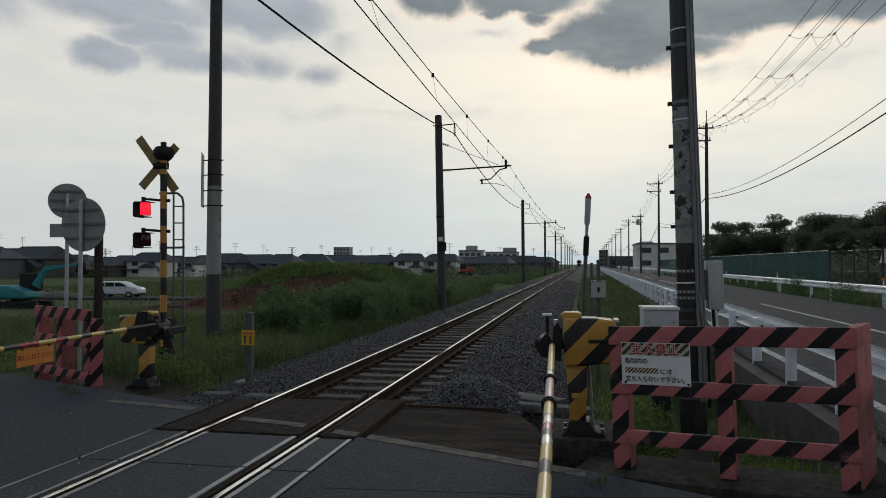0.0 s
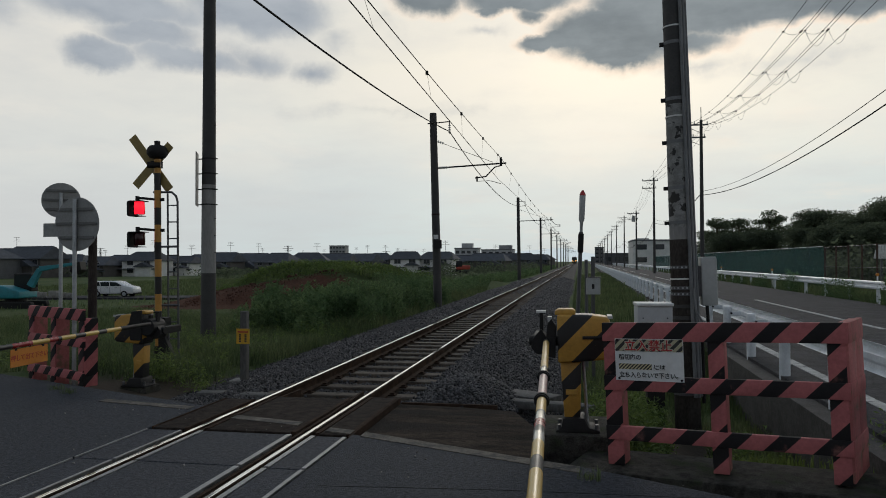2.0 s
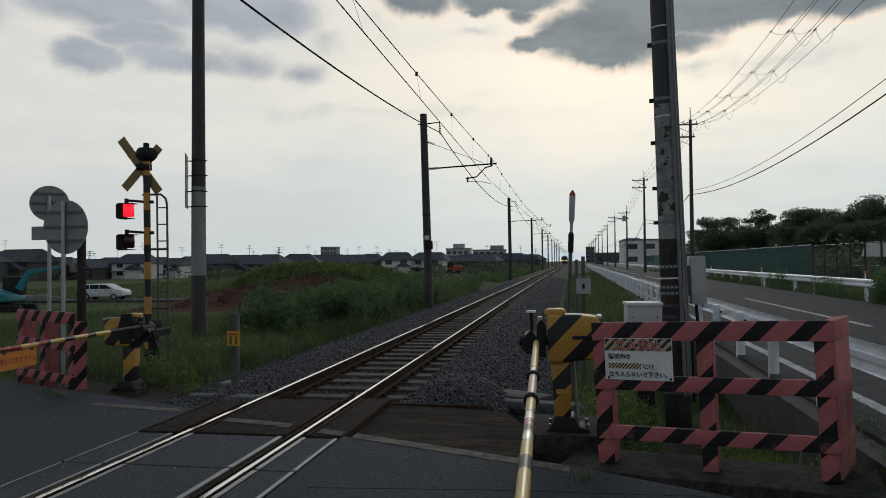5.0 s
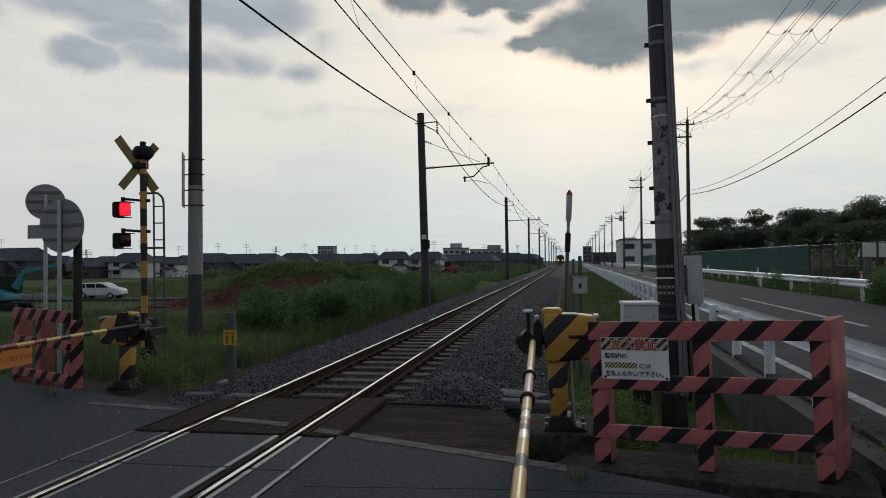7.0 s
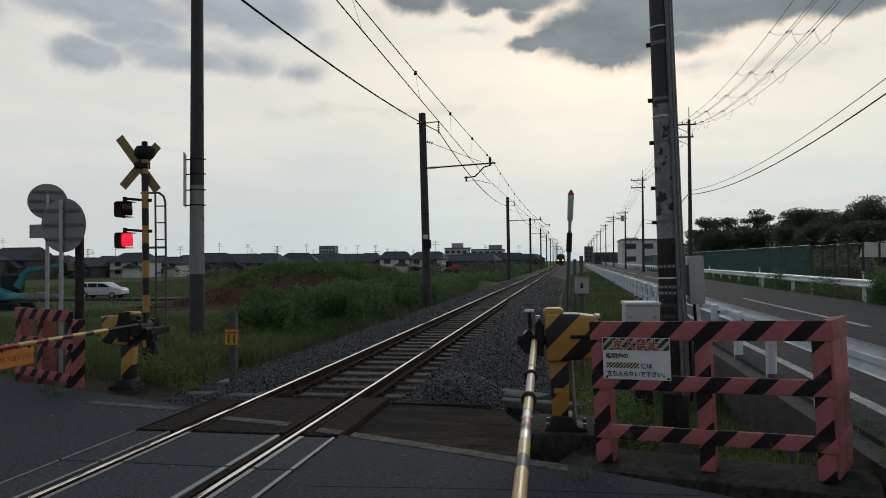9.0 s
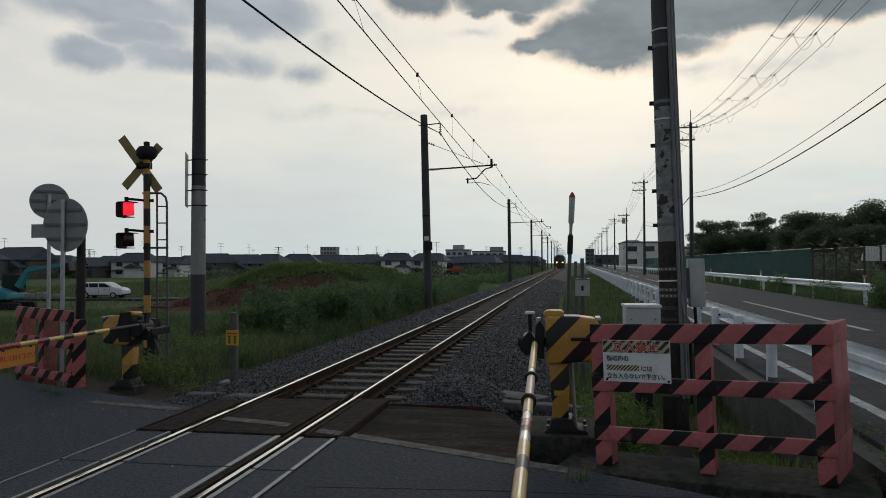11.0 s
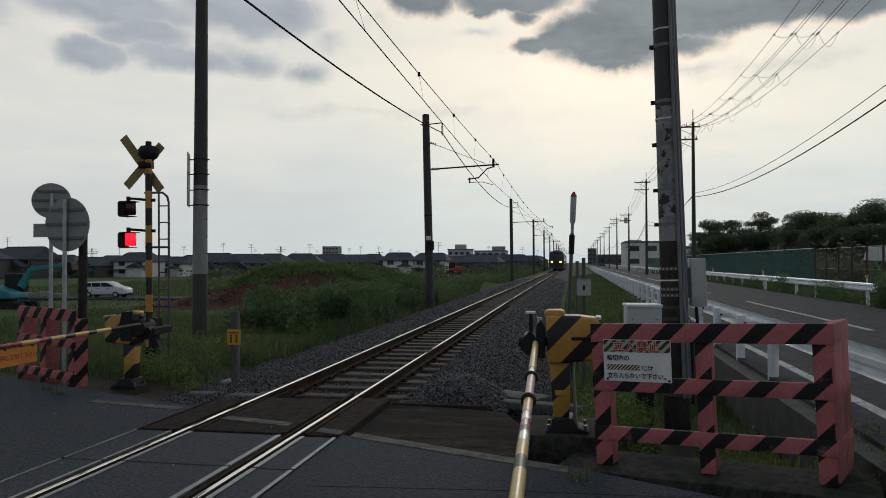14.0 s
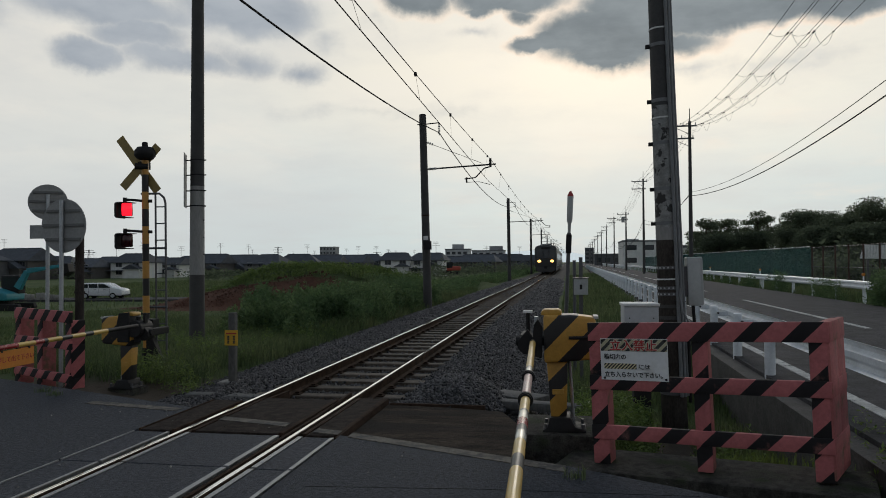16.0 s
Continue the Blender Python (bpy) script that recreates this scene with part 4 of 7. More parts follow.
def barrier_gate(m, label, side=1, size=1.0):
    """The machine that works the barrier pole: base, column, striped housing and the black yoke. side -1 mirrors it."""
    g = thing("barrier_gate", m, label, "barrier gate", "barrier gates")
    k = side

    def mir(pts):
        return [(x * k * size, z * size) for x, z in pts]
    bm = B()
    plate_of(bm, mir([(-0.21, 0.0), (0.20, 0.0), (0.20, 0.022), (0.10, 0.05), (0.055, 0.14), (-0.14, 0.14), (-0.16, 0.05), (-0.21, 0.022)]), -0.16 * size, 0.16 * size)
    part("base_flange", soften(bm, 0.008), BLACK, g, smooth=True)
    for x in (-0.18, 0.17):
        for y in (-0.12, 0.12):
            bm = B()
            tube(bm, (x * k * size, y * size, 0.02), (x * k * size, y * size, 0.075), 0.018, n=6)
            part("bolt", bm, GALVDARK, g)
    bm = B()
    plate_of(bm, mir([(-0.130, 0.13), (0.020, 0.13), (0.045, 0.66), (-0.155, 0.66)]), -0.085 * size, 0.085 * size)
    bmesh.ops.translate(bm, vec=(-COLUMN_START * k, 0, 0), verts=bm.verts)
    part("column", soften(bm, 0.01), GATEYEL, g, smooth=True, at=pose(COLUMN_START * k, 0, 0))
    bm = B()
    plate_of(bm, mir([(-0.11, 0.35), (0.0, 0.35), (0.0, 0.40), (-0.11, 0.40)]), -0.098 * size, -0.08 * size)
    part("inspection_cover", soften(bm, 0.005), GATEPLAIN, g)
    bm = B()
    plate_of(bm, mir([(-0.175, 0.655), (0.30, 0.69), (0.325, 0.74), (0.325, 1.05), (0.30, 1.09), (0.12, 1.115), (-0.175, 1.12)]), -0.15 * size, 0.15 * size)
    bmesh.ops.translate(bm, vec=(-HOUSING_START * k, 0, 0), verts=bm.verts)
    part("housing", soften(bm, 0.028, 3), GATEYEL, g, smooth=True, at=pose(HOUSING_START * k, 0, 0))
    bm = B()
    plate_of(bm, mir([(-0.195, 1.115), (0.0, 1.115), (0.0, 1.15), (-0.03, 1.17), (-0.165, 1.17), (-0.195, 1.15)]), -0.11 * size, 0.11 * size)
    part("lid", soften(bm, 0.008), GATEPLAIN, g, smooth=True)
    bm = B()
    tube(bm, (0.06 * k * size, -0.156 * size, 0.90 * size), (0.325 * k * size, -0.156 * size, 0.90 * size), 0.016, n=8)
    part("hinge_bar", bm, BLACK, g)
    bm = B()
    box(bm, 0.30 * k * size, 0.345 * k * size, -0.13 * size, 0.13 * size, 1.075 * size, 1.10 * size)
    part("lid_edge", bm, GREY, g)
    if side < 0:
        bm = B()
        plate_of(bm, mir([(-0.17, 0.72), (0.02, 0.72), (0.05, 0.95), (0.0, 1.16), (-0.17, 1.18)]), -0.19 * size, -0.152 * size)
        part("cover_plate", soften(bm, 0.01), BLACK, g)
        bm = B()
        tube(bm, (-0.24 * k * size, -0.17 * size, 0.92 * size), (-0.24 * k * size, 0.17 * size, 0.92 * size), 0.13 * size, n=20)
        part("pivot_wheel", soften(bm, 0.008, 1), BLACK, g)
    # yoke with its counterweight arm on the pole's side
    yoke = B()
    plate_of(yoke, mir([(-0.30, 0.72), (-0.20, 0.70), (-0.185, 1.0), (-0.23, 1.08), (-0.27, 1.02)]), -0.10 * size, -0.06 * size)
    plate_of(yoke, mir([(-0.43, 0.80), (-0.38, 0.74), (-0.30, 0.74), (-0.28, 0.90), (-0.33, 0.98), (-0.42, 0.88)]), -0.09 * size, 0.10 * size)
    tube(yoke, (-0.45 * k * size, 0, 0.86 * size), (-0.15 * k * size, 0, 0.86 * size), 0.05 * size, n=14)
    plate_of(yoke, mir([(-0.345, 0.95), (-0.31, 0.95), (-0.31, 1.14), (-0.345, 1.14)]), -0.04 * size, 0.04 * size)
    yk = part("yoke", soften(yoke, 0.006, 1), BLACK, g, "black iron yoke")
    bm = B()
    plate_of(bm, mir([(-0.375, 1.135), (-0.285, 1.135), (-0.285, 1.155), (-0.375, 1.155)]), -0.05 * size, 0.05 * size)
    part("top_plate", bm, WHITE if side > 0 else BLACK, yk)
    bm = B()
    plate_of(bm, mir([(-0.265, 1.05), (-0.225, 1.05), (-0.225, 1.10), (-0.265, 1.10)]), -0.09 * size, -0.02 * size)
    part("lever", bm, GALV if side > 0 else BLACK, yk)
    bm = B()
    box(bm, -0.42 * k * size, -0.33 * k * size, 0.08 * size, 0.52 * size, 0.80 * size, 0.91 * size)
    part("counterweight", soften(bm, 0.012), BLACK, yk)
    bm = B()
    bent(bm, [(0.06 * k * size, 0.02, 0.66 * size), (0.075 * k * size, 0.02, 0.35 * size), (0.085 * k * size, 0.02, 0.02)], 0.016 * size)
    part("conduit", bm, GALV, g)
    return g


gate_r = barrier_gate(pose(-0.03, 7.15, 0.0, 0, -1.2, 0), "yellow and black barrier gate machine on a concrete block", 1, 1.0)
gate_l = barrier_gate(pose(-6.06, 9.16, -0.09, 0, 0, 0), "yellow and black barrier gate machine in the grass", -1, 0.9)


def pole_bands(parent, start, way, bands, r0, r1):
    """The barrier pole in bands: each from a to b metres along it."""
    total = bands[-1][1]
    for a, b, mat, name in bands:
        ra, rb = r0 + (r1 - r0) * a / total, r0 + (r1 - r0) * b / total
        bm = B()
        tube(bm, Vector(start) + way * a, Vector(start) + way * b, ra, rb, n=18)
        part(name, bm, mat, parent, smooth=True)


REFLECT = surface("red_white_reflector", (0.46, 0.22, 0.19), 0.36, var=0.12, scale=9, bump=0.02, stripes=((0.56, 0.46, 0.42), (0, 1, 0), 0.012, 0.5))
YELBAND = surface("yellow_pole_band", (0.58, 0.38, 0.09), 0.34, var=0.08, scale=8, bump=0.01)
SILVER = surface("silver_reflective_band", (0.62, 0.60, 0.54), 0.22, metal=0.4, var=0.08, scale=8, bump=0.01)
REDBAND = surface("red_pole_band", (0.30, 0.03, 0.03), 0.25, var=0.1, scale=8, bump=0.01)
BLKBAND = surface("black_pole_band", (0.022, 0.021, 0.021), 0.45, var=0.1, scale=8, bump=0.01)


def barrier_poles():
    p = thing("barrier_pole", pose(0, 0, 0), "lowered yellow and black barrier pole with red reflectors", "barrier pole", "barrier poles")
    a, b = Vector((-0.332, 7.08, 0.85)), Vector((-0.05, -0.92, 0.85))
    way = (b - a).normalized()
    bands = [(0.0, 0.14, BLACK, "socket"), (0.14, 1.80, YELBAND, "band"), (1.80, 1.86, BLKBAND, "band"), (1.86, 2.12, SILVER, "band"), (2.12, 2.95, REFLECT, "reflector"), (2.95, 3.34, YELBAND, "band"), (3.34, 3.38, BLKBAND, "band"),
             (3.38, 3.54, SILVER, "band"), (3.54, 3.69, REDBAND, "reflector"), (3.69, 3.80, BLKBAND, "band"), (3.80, 3.96, SILVER, "band"), (3.96, 4.21, YELBAND, "band"), (4.21, 4.39, BLKBAND, "band")]
    s = 4.39
    while s < 7.9:
        bands += [(s, s + 0.38, YELBAND, "band"), (s + 0.38, s + 0.56, BLKBAND, "band")]
        s += 0.56
    pole_bands(p, a, way, bands, 0.029, 0.0225)
    for s in (2.14, 2.97):
        bm = B()
        c = a + way * s
        tube(bm, c - way * 0.035, c + way * 0.035, 0.038, n=18)
        tube(bm, c - way * 0.018, c + way * 0.018, 0.044, n=18)
        part("collar", bm, BLACK, p, smooth=True)
    q = thing("barrier_pole", pose(0, 0, 0), "lowered yellow and black barrier pole with an orange plate", "barrier pole", "barrier poles")
    a, b = Vector((-5.70, 8.86, 0.80)), Vector((-5.30, 1.5, 0.80))
    way = (b - a).normalized()
    bands = [(0.0, 0.70, BLACK, "socket"), (0.70, 1.00, YELBAND, "band"), (1.00, 1.16, BLKBAND, "band"), (1.16, 1.41, YELBAND, "band"), (1.41, 1.59, BLKBAND, "band"), (1.59, 1.83, YELBAND, "band"),
             (1.83, 1.89, BLKBAND, "band"), (1.89, 2.03, REDBAND, "reflector"), (2.03, 2.29, YELBAND, "band"), (2.29, 2.58, REDBAND, "reflector")]
    s = 2.58
    while s < 7.0:
        bands += [(s, s + 0.2, BLKBAND, "band"), (s + 0.2, s + 0.5, YELBAND, "band")]
        s += 0.5
    pole_bands(q, a, way, bands, 0.028, 0.022)
    board = thing("push_through_plate", pose(*(a + way * 2.31), 0, 0, math.degrees(math.atan2(way.y, way.x))) @ pose(0, 0, 0, 0, 0, 180), "orange push-to-leave plate hung from the barrier pole", "sign")
    bm = B()
    box(bm, -0.275, 0.275, -0.004, 0.004, -0.215, -0.035)
    part("panel", soften(bm, 0.003, 1), ORANGE, board)
    lettering("押して出て下さい", 0.068, SIGNRED, board, pose(0, -0.006, -0.150), "CENTER")
    for x in (-0.2, 0.2):
        bm = B()
        box(bm, x - 0.015, x + 0.015, -0.006, 0.006, -0.05, 0.032)
        part("hanger", bm, BLACK, board)


barrier_poles()

# concrete block under the near gate, kerb stones and trough lids
def footing(name, m, dims, label, category, material=DARKCON, soft=0.02, group=""):
    bm = B()
    box(bm, *dims)
    soften(bm, soft)
    ob = part(name, bm, material, smooth=True, at=m)
    return tagged(ob, label, category, group)


footing("gate_footing", pose(-0.03, 7.3, 0), (-0.42, 0.42, -0.42, 0.5, -0.5, 0.002), "dark mossy concrete block under the barrier gate", "concrete block", MOSSCON)
footing("gate_footing", pose(-6.06, 9.20, 0), (-0.2, 0.2, -0.17, 0.2, -0.5, -0.089), "dark mossy concrete block under the barrier gate", "concrete block", MOSSCON)
footing("kerb_strip", pose(1.15, 6.28, 0, 0, -1.6, -18), (-1.25, 1.2, -0.36, 0.42, -0.55, -0.10), "dark mossy concrete strip under the guard fence", "kerb", MOSSCON)["kind"] = "structure"
for x, y, z, l, w, r in ((-0.80, 9.12, -0.105, 0.66, 0.20, -12), (-0.15, 8.96, -0.10, 0.62, 0.20, -12), (-0.66, 9.62, -0.12, 0.72, 0.42, -28), (-4.30, 9.20, -0.15, 0.5, 0.22, -4), (-5.0, 9.25, -0.15, 0.36, 0.22, 6), (-1.30, 9.55, -0.045, 0.75, 0.07, -58)):
    footing("trough_lid", pose(x, y, z, 0, 0, r), (-l / 2, l / 2, -w / 2, w / 2, -0.10, 0.0), "weathered concrete cable trough lid", "trough lid", POSTCON, 0.012, "cable trough lids")


# ---- warning signal with cross boards ----
def crossing_signal():
    x, y = -7.19, 11.46
    s = thing("crossing_signal", pose(x, y, -0.12, 0, -0.6, 0), "yellow and black banded crossing signal post with red lamps", "crossing signal")
    bm = B()
    tube(bm, (0, 0, 0.0), (0, 0, 3.55), 0.057, n=18)
    part("post", bm, POSTBANDS, s, smooth=True)
    bm = B()
    turned(bm, [(0.16, 0.0), (0.16, 0.03), (0.08, 0.06), (0.07, 0.30)], 18)
    part("base", bm, BLACK, s, smooth=True)
    bm = B()
    turned(bm, [(0.03, 3.55), (0.13, 3.57), (0.175, 3.63), (0.175, 3.71), (0.13, 3.775), (0.05, 3.79), (0.05, 3.86), (0.02, 3.87)], 22)
    part("bell", bm, BLACK, s, "black warning bell", smooth=True)
    bm = B()
    tube(bm, (-0.13, -0.10, 3.44), (0.06, 0.0, 3.44), 0.055, n=12)
    box(bm, -0.11, 0.03, -0.04, 0.12, 3.40, 3.52)
    part("cross_bracket", bm, BLACK, s)
    for a, l in ((53, 1.10), (-46, 0.98)):
        bm = B()
        box(bm, -l / 2 - (0.10 if a > 0 else 0.0), l / 2, -0.008, 0.008, -0.078, 0.078)
        part("cross_board", soften(bm, 0.003, 1), XBOARD, s, at=pose(-0.135, 0.075 - 0.012 * (a > 0), 3.45, 0, a, 0), label="faded yellow board")
    lamps = []
    for z in (2.70, 2.165):
        lamp = B()
        bent(lamp, [(0.0, -0.02, z + 0.14), (-0.20, -0.10, z + 0.16), (-0.30, -0.12, z + 0.165), (-0.31, -0.12, z + 0.10)], 0.022, 10)
        tube(lamp, (-0.31, -0.12, z + 0.08), (-0.31, -0.12, z + 0.20), 0.035, n=10)
        tube(lamp, (0.05, 0.0, z + 0.14), (0.11, 0.03, z + 0.14), 0.028, n=10)
        arm = part("lamp_arm", lamp, BLACK, s, smooth=True)
        # cap, floor and back plate round the lens
        for nm, d in (("cap", (-0.10, 0.145, -0.12, 0.12, 0.105, 0.118)), ("floor_plate", (-0.09, 0.09, -0.12, 0.12, -0.150, -0.138))):
            hood = B()
            box(hood, *d)
            part(nm, soften(hood, 0.005, 1), BLACK, arm, at=pose(-0.31, -0.12, z))
        plate = B()
        plate_of(plate, [(-0.125, -0.12), (-0.11, -0.145), (-0.085, -0.155), (-0.075, -0.155), (-0.075, 0.118), (-0.10, 0.118), (-0.125, 0.09)], -0.13, 0.13)
        bmesh.ops.recalc_face_normals(plate, faces=plate.faces[:])
        hb = part("backplate", soften(plate, 0.012), BLACK, arm, at=pose(-0.31, -0.12, z))
        lens = B()
        turned(lens, [(0.078, -0.118), (0.092, -0.105), (0.095, 0.0), (0.092, 0.088), (0.08, 0.10)], 40)
        for f in lens.faces:
            c = f.calc_center_median()
            f.material_index = 0 if (math.hypot(c.x, c.y) > 0.05 and c.y < -0.47 * math.hypot(c.x, c.y)) else 1
            f.smooth = True
        lamps.append(part("revolving_lens", lens, [REDGLOW, REDDARK], arm, "red lens", at=pose(-0.275, -0.12, z)))
    # ladder
    lx = 0.155
    bm = B()
    bent(bm, [(lx - 0.0, 0.06, -0.02), (lx, 0.06, 2.72), (lx, 0.06, 2.95)], 0.017)
    bent(bm, [(-0.08, 0.0, 2.97), (0.23, 0.06, 2.97), (0.305, 0.08, 2.90), (0.325, 0.09, 2.80), (0.325, 0.09, -0.02)], 0.019)
    ladder = part("ladder_frame", bm, GALVDARK, s, smooth=True)
    for k in range(9):
        bm = B()
        z = 0.42 + 0.29 * k
        tube(bm, (lx, 0.06, z), (0.325, 0.09, z), 0.011, n=8)
        part("rung", bm, GALVDARK, ladder)
    for z in (2.02, 1.0, 0.62):
        bm = B()
        tube(bm, (-0.07, 0, z), (0.345, 0.09, z), 0.019, n=8)
        part("stay", bm, GALVDARK, s)
    bm = B()
    plate_of(bm, [(-0.02, 0.02), (0.0, 0.62), (0.07, 0.62), (0.30, 0.12), (0.42, 0.05), (0.42, 0.0)], -0.05, 0.05)
    part("foot_bracket", bm, BLACK, s)
    bm = B()
    box(bm, 0.03, 0.20, -0.12, 0.08, 0.52, 0.80)
    part("junction_box", soften(bm, 0.01), BLACK, s)
    return lamps


REDGLOW = glowing("red_lamp_glow", (1.0, 0.012, 0.03), 1.35)
REDDARK = surface("unlit_red_lens", (0.035, 0.006, 0.008), 0.18, var=0.1, bump=0.0)
LENSES = crossing_signal()


# ---- round signs seen from behind, their posts, and the small posts ----
STIFF = surface("dull_steel_rib", (0.15, 0.15, 0.145), 0.6, var=0.15, scale=5, bump=0.05)


def round_sign(eye, r, base, label, turn, plate=False):
    x, y, z = eye
    s = thing("road_sign", pose(x, y, 0, 0, 0, turn), label, "road sign", "road signs by the crossing")
    n = pose(0, 0, 0)
    bm = B()
    tube(bm, (0, 0.0, z), (0, 0.012, z), r, n=48)
    part("disc", bm, GREYBACK, s, smooth=True)
    bm = B()
    tube(bm, (0, -0.035, base), (0, -0.035, z + r * (0.93 if plate else 0.42)), 0.030, n=14)
    part("post", bm, GALV, s, smooth=True)
    for d in (-0.5, 0.02, 0.55):
        w = r * math.sqrt(max(0.05, 1 - (d * 1.05) ** 2)) * 0.92
        bm = B()
        box(bm, -w, w, -0.022, 0.0, z + d * r - 0.020, z + d * r - 0.004)
        box(bm, -w, w, -0.008, 0.0, z + d * r - 0.004, z + d * r + 0.020)
        part("stiffener", bm, STIFF, s)
    if plate:
        bm = B()
        box(bm, -0.62, -0.30, 0.014, 0.024, z - 0.18, z + 0.02)
        part("side_plate", bm, GREYBACK, s)
    return s


round_sign((-8.50, 10.685, 2.665), 0.295, -0.2, "grey back of a round road sign on a steel post", 35)
round_sign((-7.20, 9.37, 2.19), 0.392, -0.15, "grey back of a round road sign with a small plate", -6, True)
bm = B()
tube(bm, (0, 0, -0.3), (0, 0, 2.12), 0.068, 0.060, n=16)
for z in (1.63, 1.2, 0.75):
    tube(bm, (0, 0, z), (0, 0, z + 0.03), 0.074, n=16)
tagged(part("old_stake", bm, OLDWOOD, at=pose(-7.12, 9.62, 0), smooth=True), "dark stout post behind the guard fence", "post")




def distance_post():
    s = thing("marker_post", pose(-5.10, 10.45, -0.16), "grey concrete marker post with a yellow plate", "marker post")
    bm = B()
    box(bm, -0.055, 0.055, -0.05, 0.05, -0.25, 1.03)
    part("post", soften(bm, 0.012), POSTCON, s, smooth=True)
    bm = B()
    box(bm, -0.108, 0.108, -0.062, -0.052, 0.53, 0.765)
    plate = part("plate", soften(bm, 0.003, 1), YELSIGN, s)
    for x in (-0.045, 0.045):
        for z in (0.56, 0.585, 0.61, 0.635, 0.66):
            bm = B()
            box(bm, x - 0.016, x + 0.016, -0.066, -0.061, z, z + 0.020)
            part("bar", bm, SIGNBLACK, plate)
    bm = B()
    box(bm, -0.085, 0.085, -0.066, -0.061, 0.705, 0.725)
    part("bar", bm, SIGNRED, plate)
    footing("post_footing", pose(-5.10, 10.45, -0.18), (-0.20, 0.20, -0.14, 0.16, -0.15, 0.0), "pale concrete footing of a marker post", "concrete block", CONCRETE)


distance_post()


def obstruction_signal():
    s = thing("obstruction_signal", pose(-0.085, 13.2, -0.3, 0, 2.6, 0), "slim grey obstruction signal on a post", "rail signal")
    bm = B()
    tube(bm, (0, 0, 0), (0, 0, 2.45), 0.035, n=12)
    part("post", bm, GALVDARK, s, smooth=True)
    bm = B()
    box(bm, -0.05, 0.05, -0.06, 0.06, 2.08, 2.42)
    part("control_box", soften(bm, 0.01), BLACK, s)
    bm = B()
    turned(bm, [(0.025, 2.40), (0.03, 2.62), (0.05, 2.66), (0.055, 3.10), (0.03, 3.14)], 16)
    part("lamp_tube", bm, GREY, s, smooth=True)
    bm = B()
    turned(bm, [(0.057, 3.105), (0.052, 3.135), (0.015, 3.20)], 16)
    part("red_tip", bm, SIGNRED, s, "red cap", smooth=True)
    c = thing("track_cabinet", pose(0.21, 12.22, -0.35), "small grey steel cabinet on a post in the grass", "cabinet")
    bm = B()
    box(bm, -0.03, 0.03, -0.03, 0.03, 0, 2.05)
    part("post", bm, GALVDARK, c)
    bm = B()
    box(bm, -0.115, 0.115, -0.14, -0.03, 1.43, 1.70)
    b = part("body", soften(bm, 0.008), GREY, c)
    bm = B()
    box(bm, -0.13, 0.13, -0.15, -0.02, 1.70, 1.715)
    part("lid", bm, GALVDARK, b)
    bm = B()
    box(bm, -0.02, 0.02, -0.146, -0.14, 1.52, 1.60)
    part("latch", bm, BLACK, b)
    bm = B()
    tube(bm, (-0.10, 0.1, 0), (-0.10, 0.1, 2.0), 0.03, n=10)
    tagged(part("stake", bm, GALVDARK, at=pose(0.21, 12.9, -0.35), smooth=True), "thin dull steel stake in the grass", "post")


obstruction_signal()


def white_cabinet():
    c = thing("equipment_cabinet", pose(0.665, 8.87, -0.35, 0, 0, 3), "white steel equipment cabinet beside the pole", "cabinet")
    bm = B()
    box(bm, 0, 0.40, 0, 0.36, 0.86, 1.44)
    part("body", soften(bm, 0.01), GREYLIGHT, c, smooth=True)
    bm = B()
    box(bm, -0.012, 0.412, -0.02, 0.38, 1.44, 1.475)
    part("lid", soften(bm, 0.006), WHITE, c, smooth=True)
    bm = B()
    box(bm, 0.12, 0.32, 0.10, 0.28, -0.1, 0.86)
    part("pedestal", bm, BLACK, c)
    for x in (0.06, 0.34):
        bm = B()
        tube(bm, (x, -0.008, 1.30), (x, 0.0, 1.30), 0.008, n=8)
        part("screw", bm, BLACK, c)


GREYLIGHT = surface("pale_grey_cabinet", (0.44, 0.45, 0.46), 0.5, var=0.07, scale=3, bump=0.03, stain=(0.33, 0.33, 0.32), stain_scale=2)
white_cabinet()


# ---- poles and wires ----
def ring(bm, z, r, h=0.04, n=20):
    tube(bm, (0, 0, z), (0, 0, z + h), r, n=n)


def pole_section(parent, z0, z1, r0, r1, zmax, mat, name="pole_section"):
    def r(z):
        return r0 + (r1 - r0) * z / zmax
    bm = B()
    tube(bm, (0, 0, z0), (0, 0, z1), r(z0), r(z1), n=28)
    return part(name, bm, mat, parent, smooth=True)


PIPE = surface("grey_conduit", (0.17, 0.175, 0.18), 0.55, var=0.15, scale=5, bump=0.03)


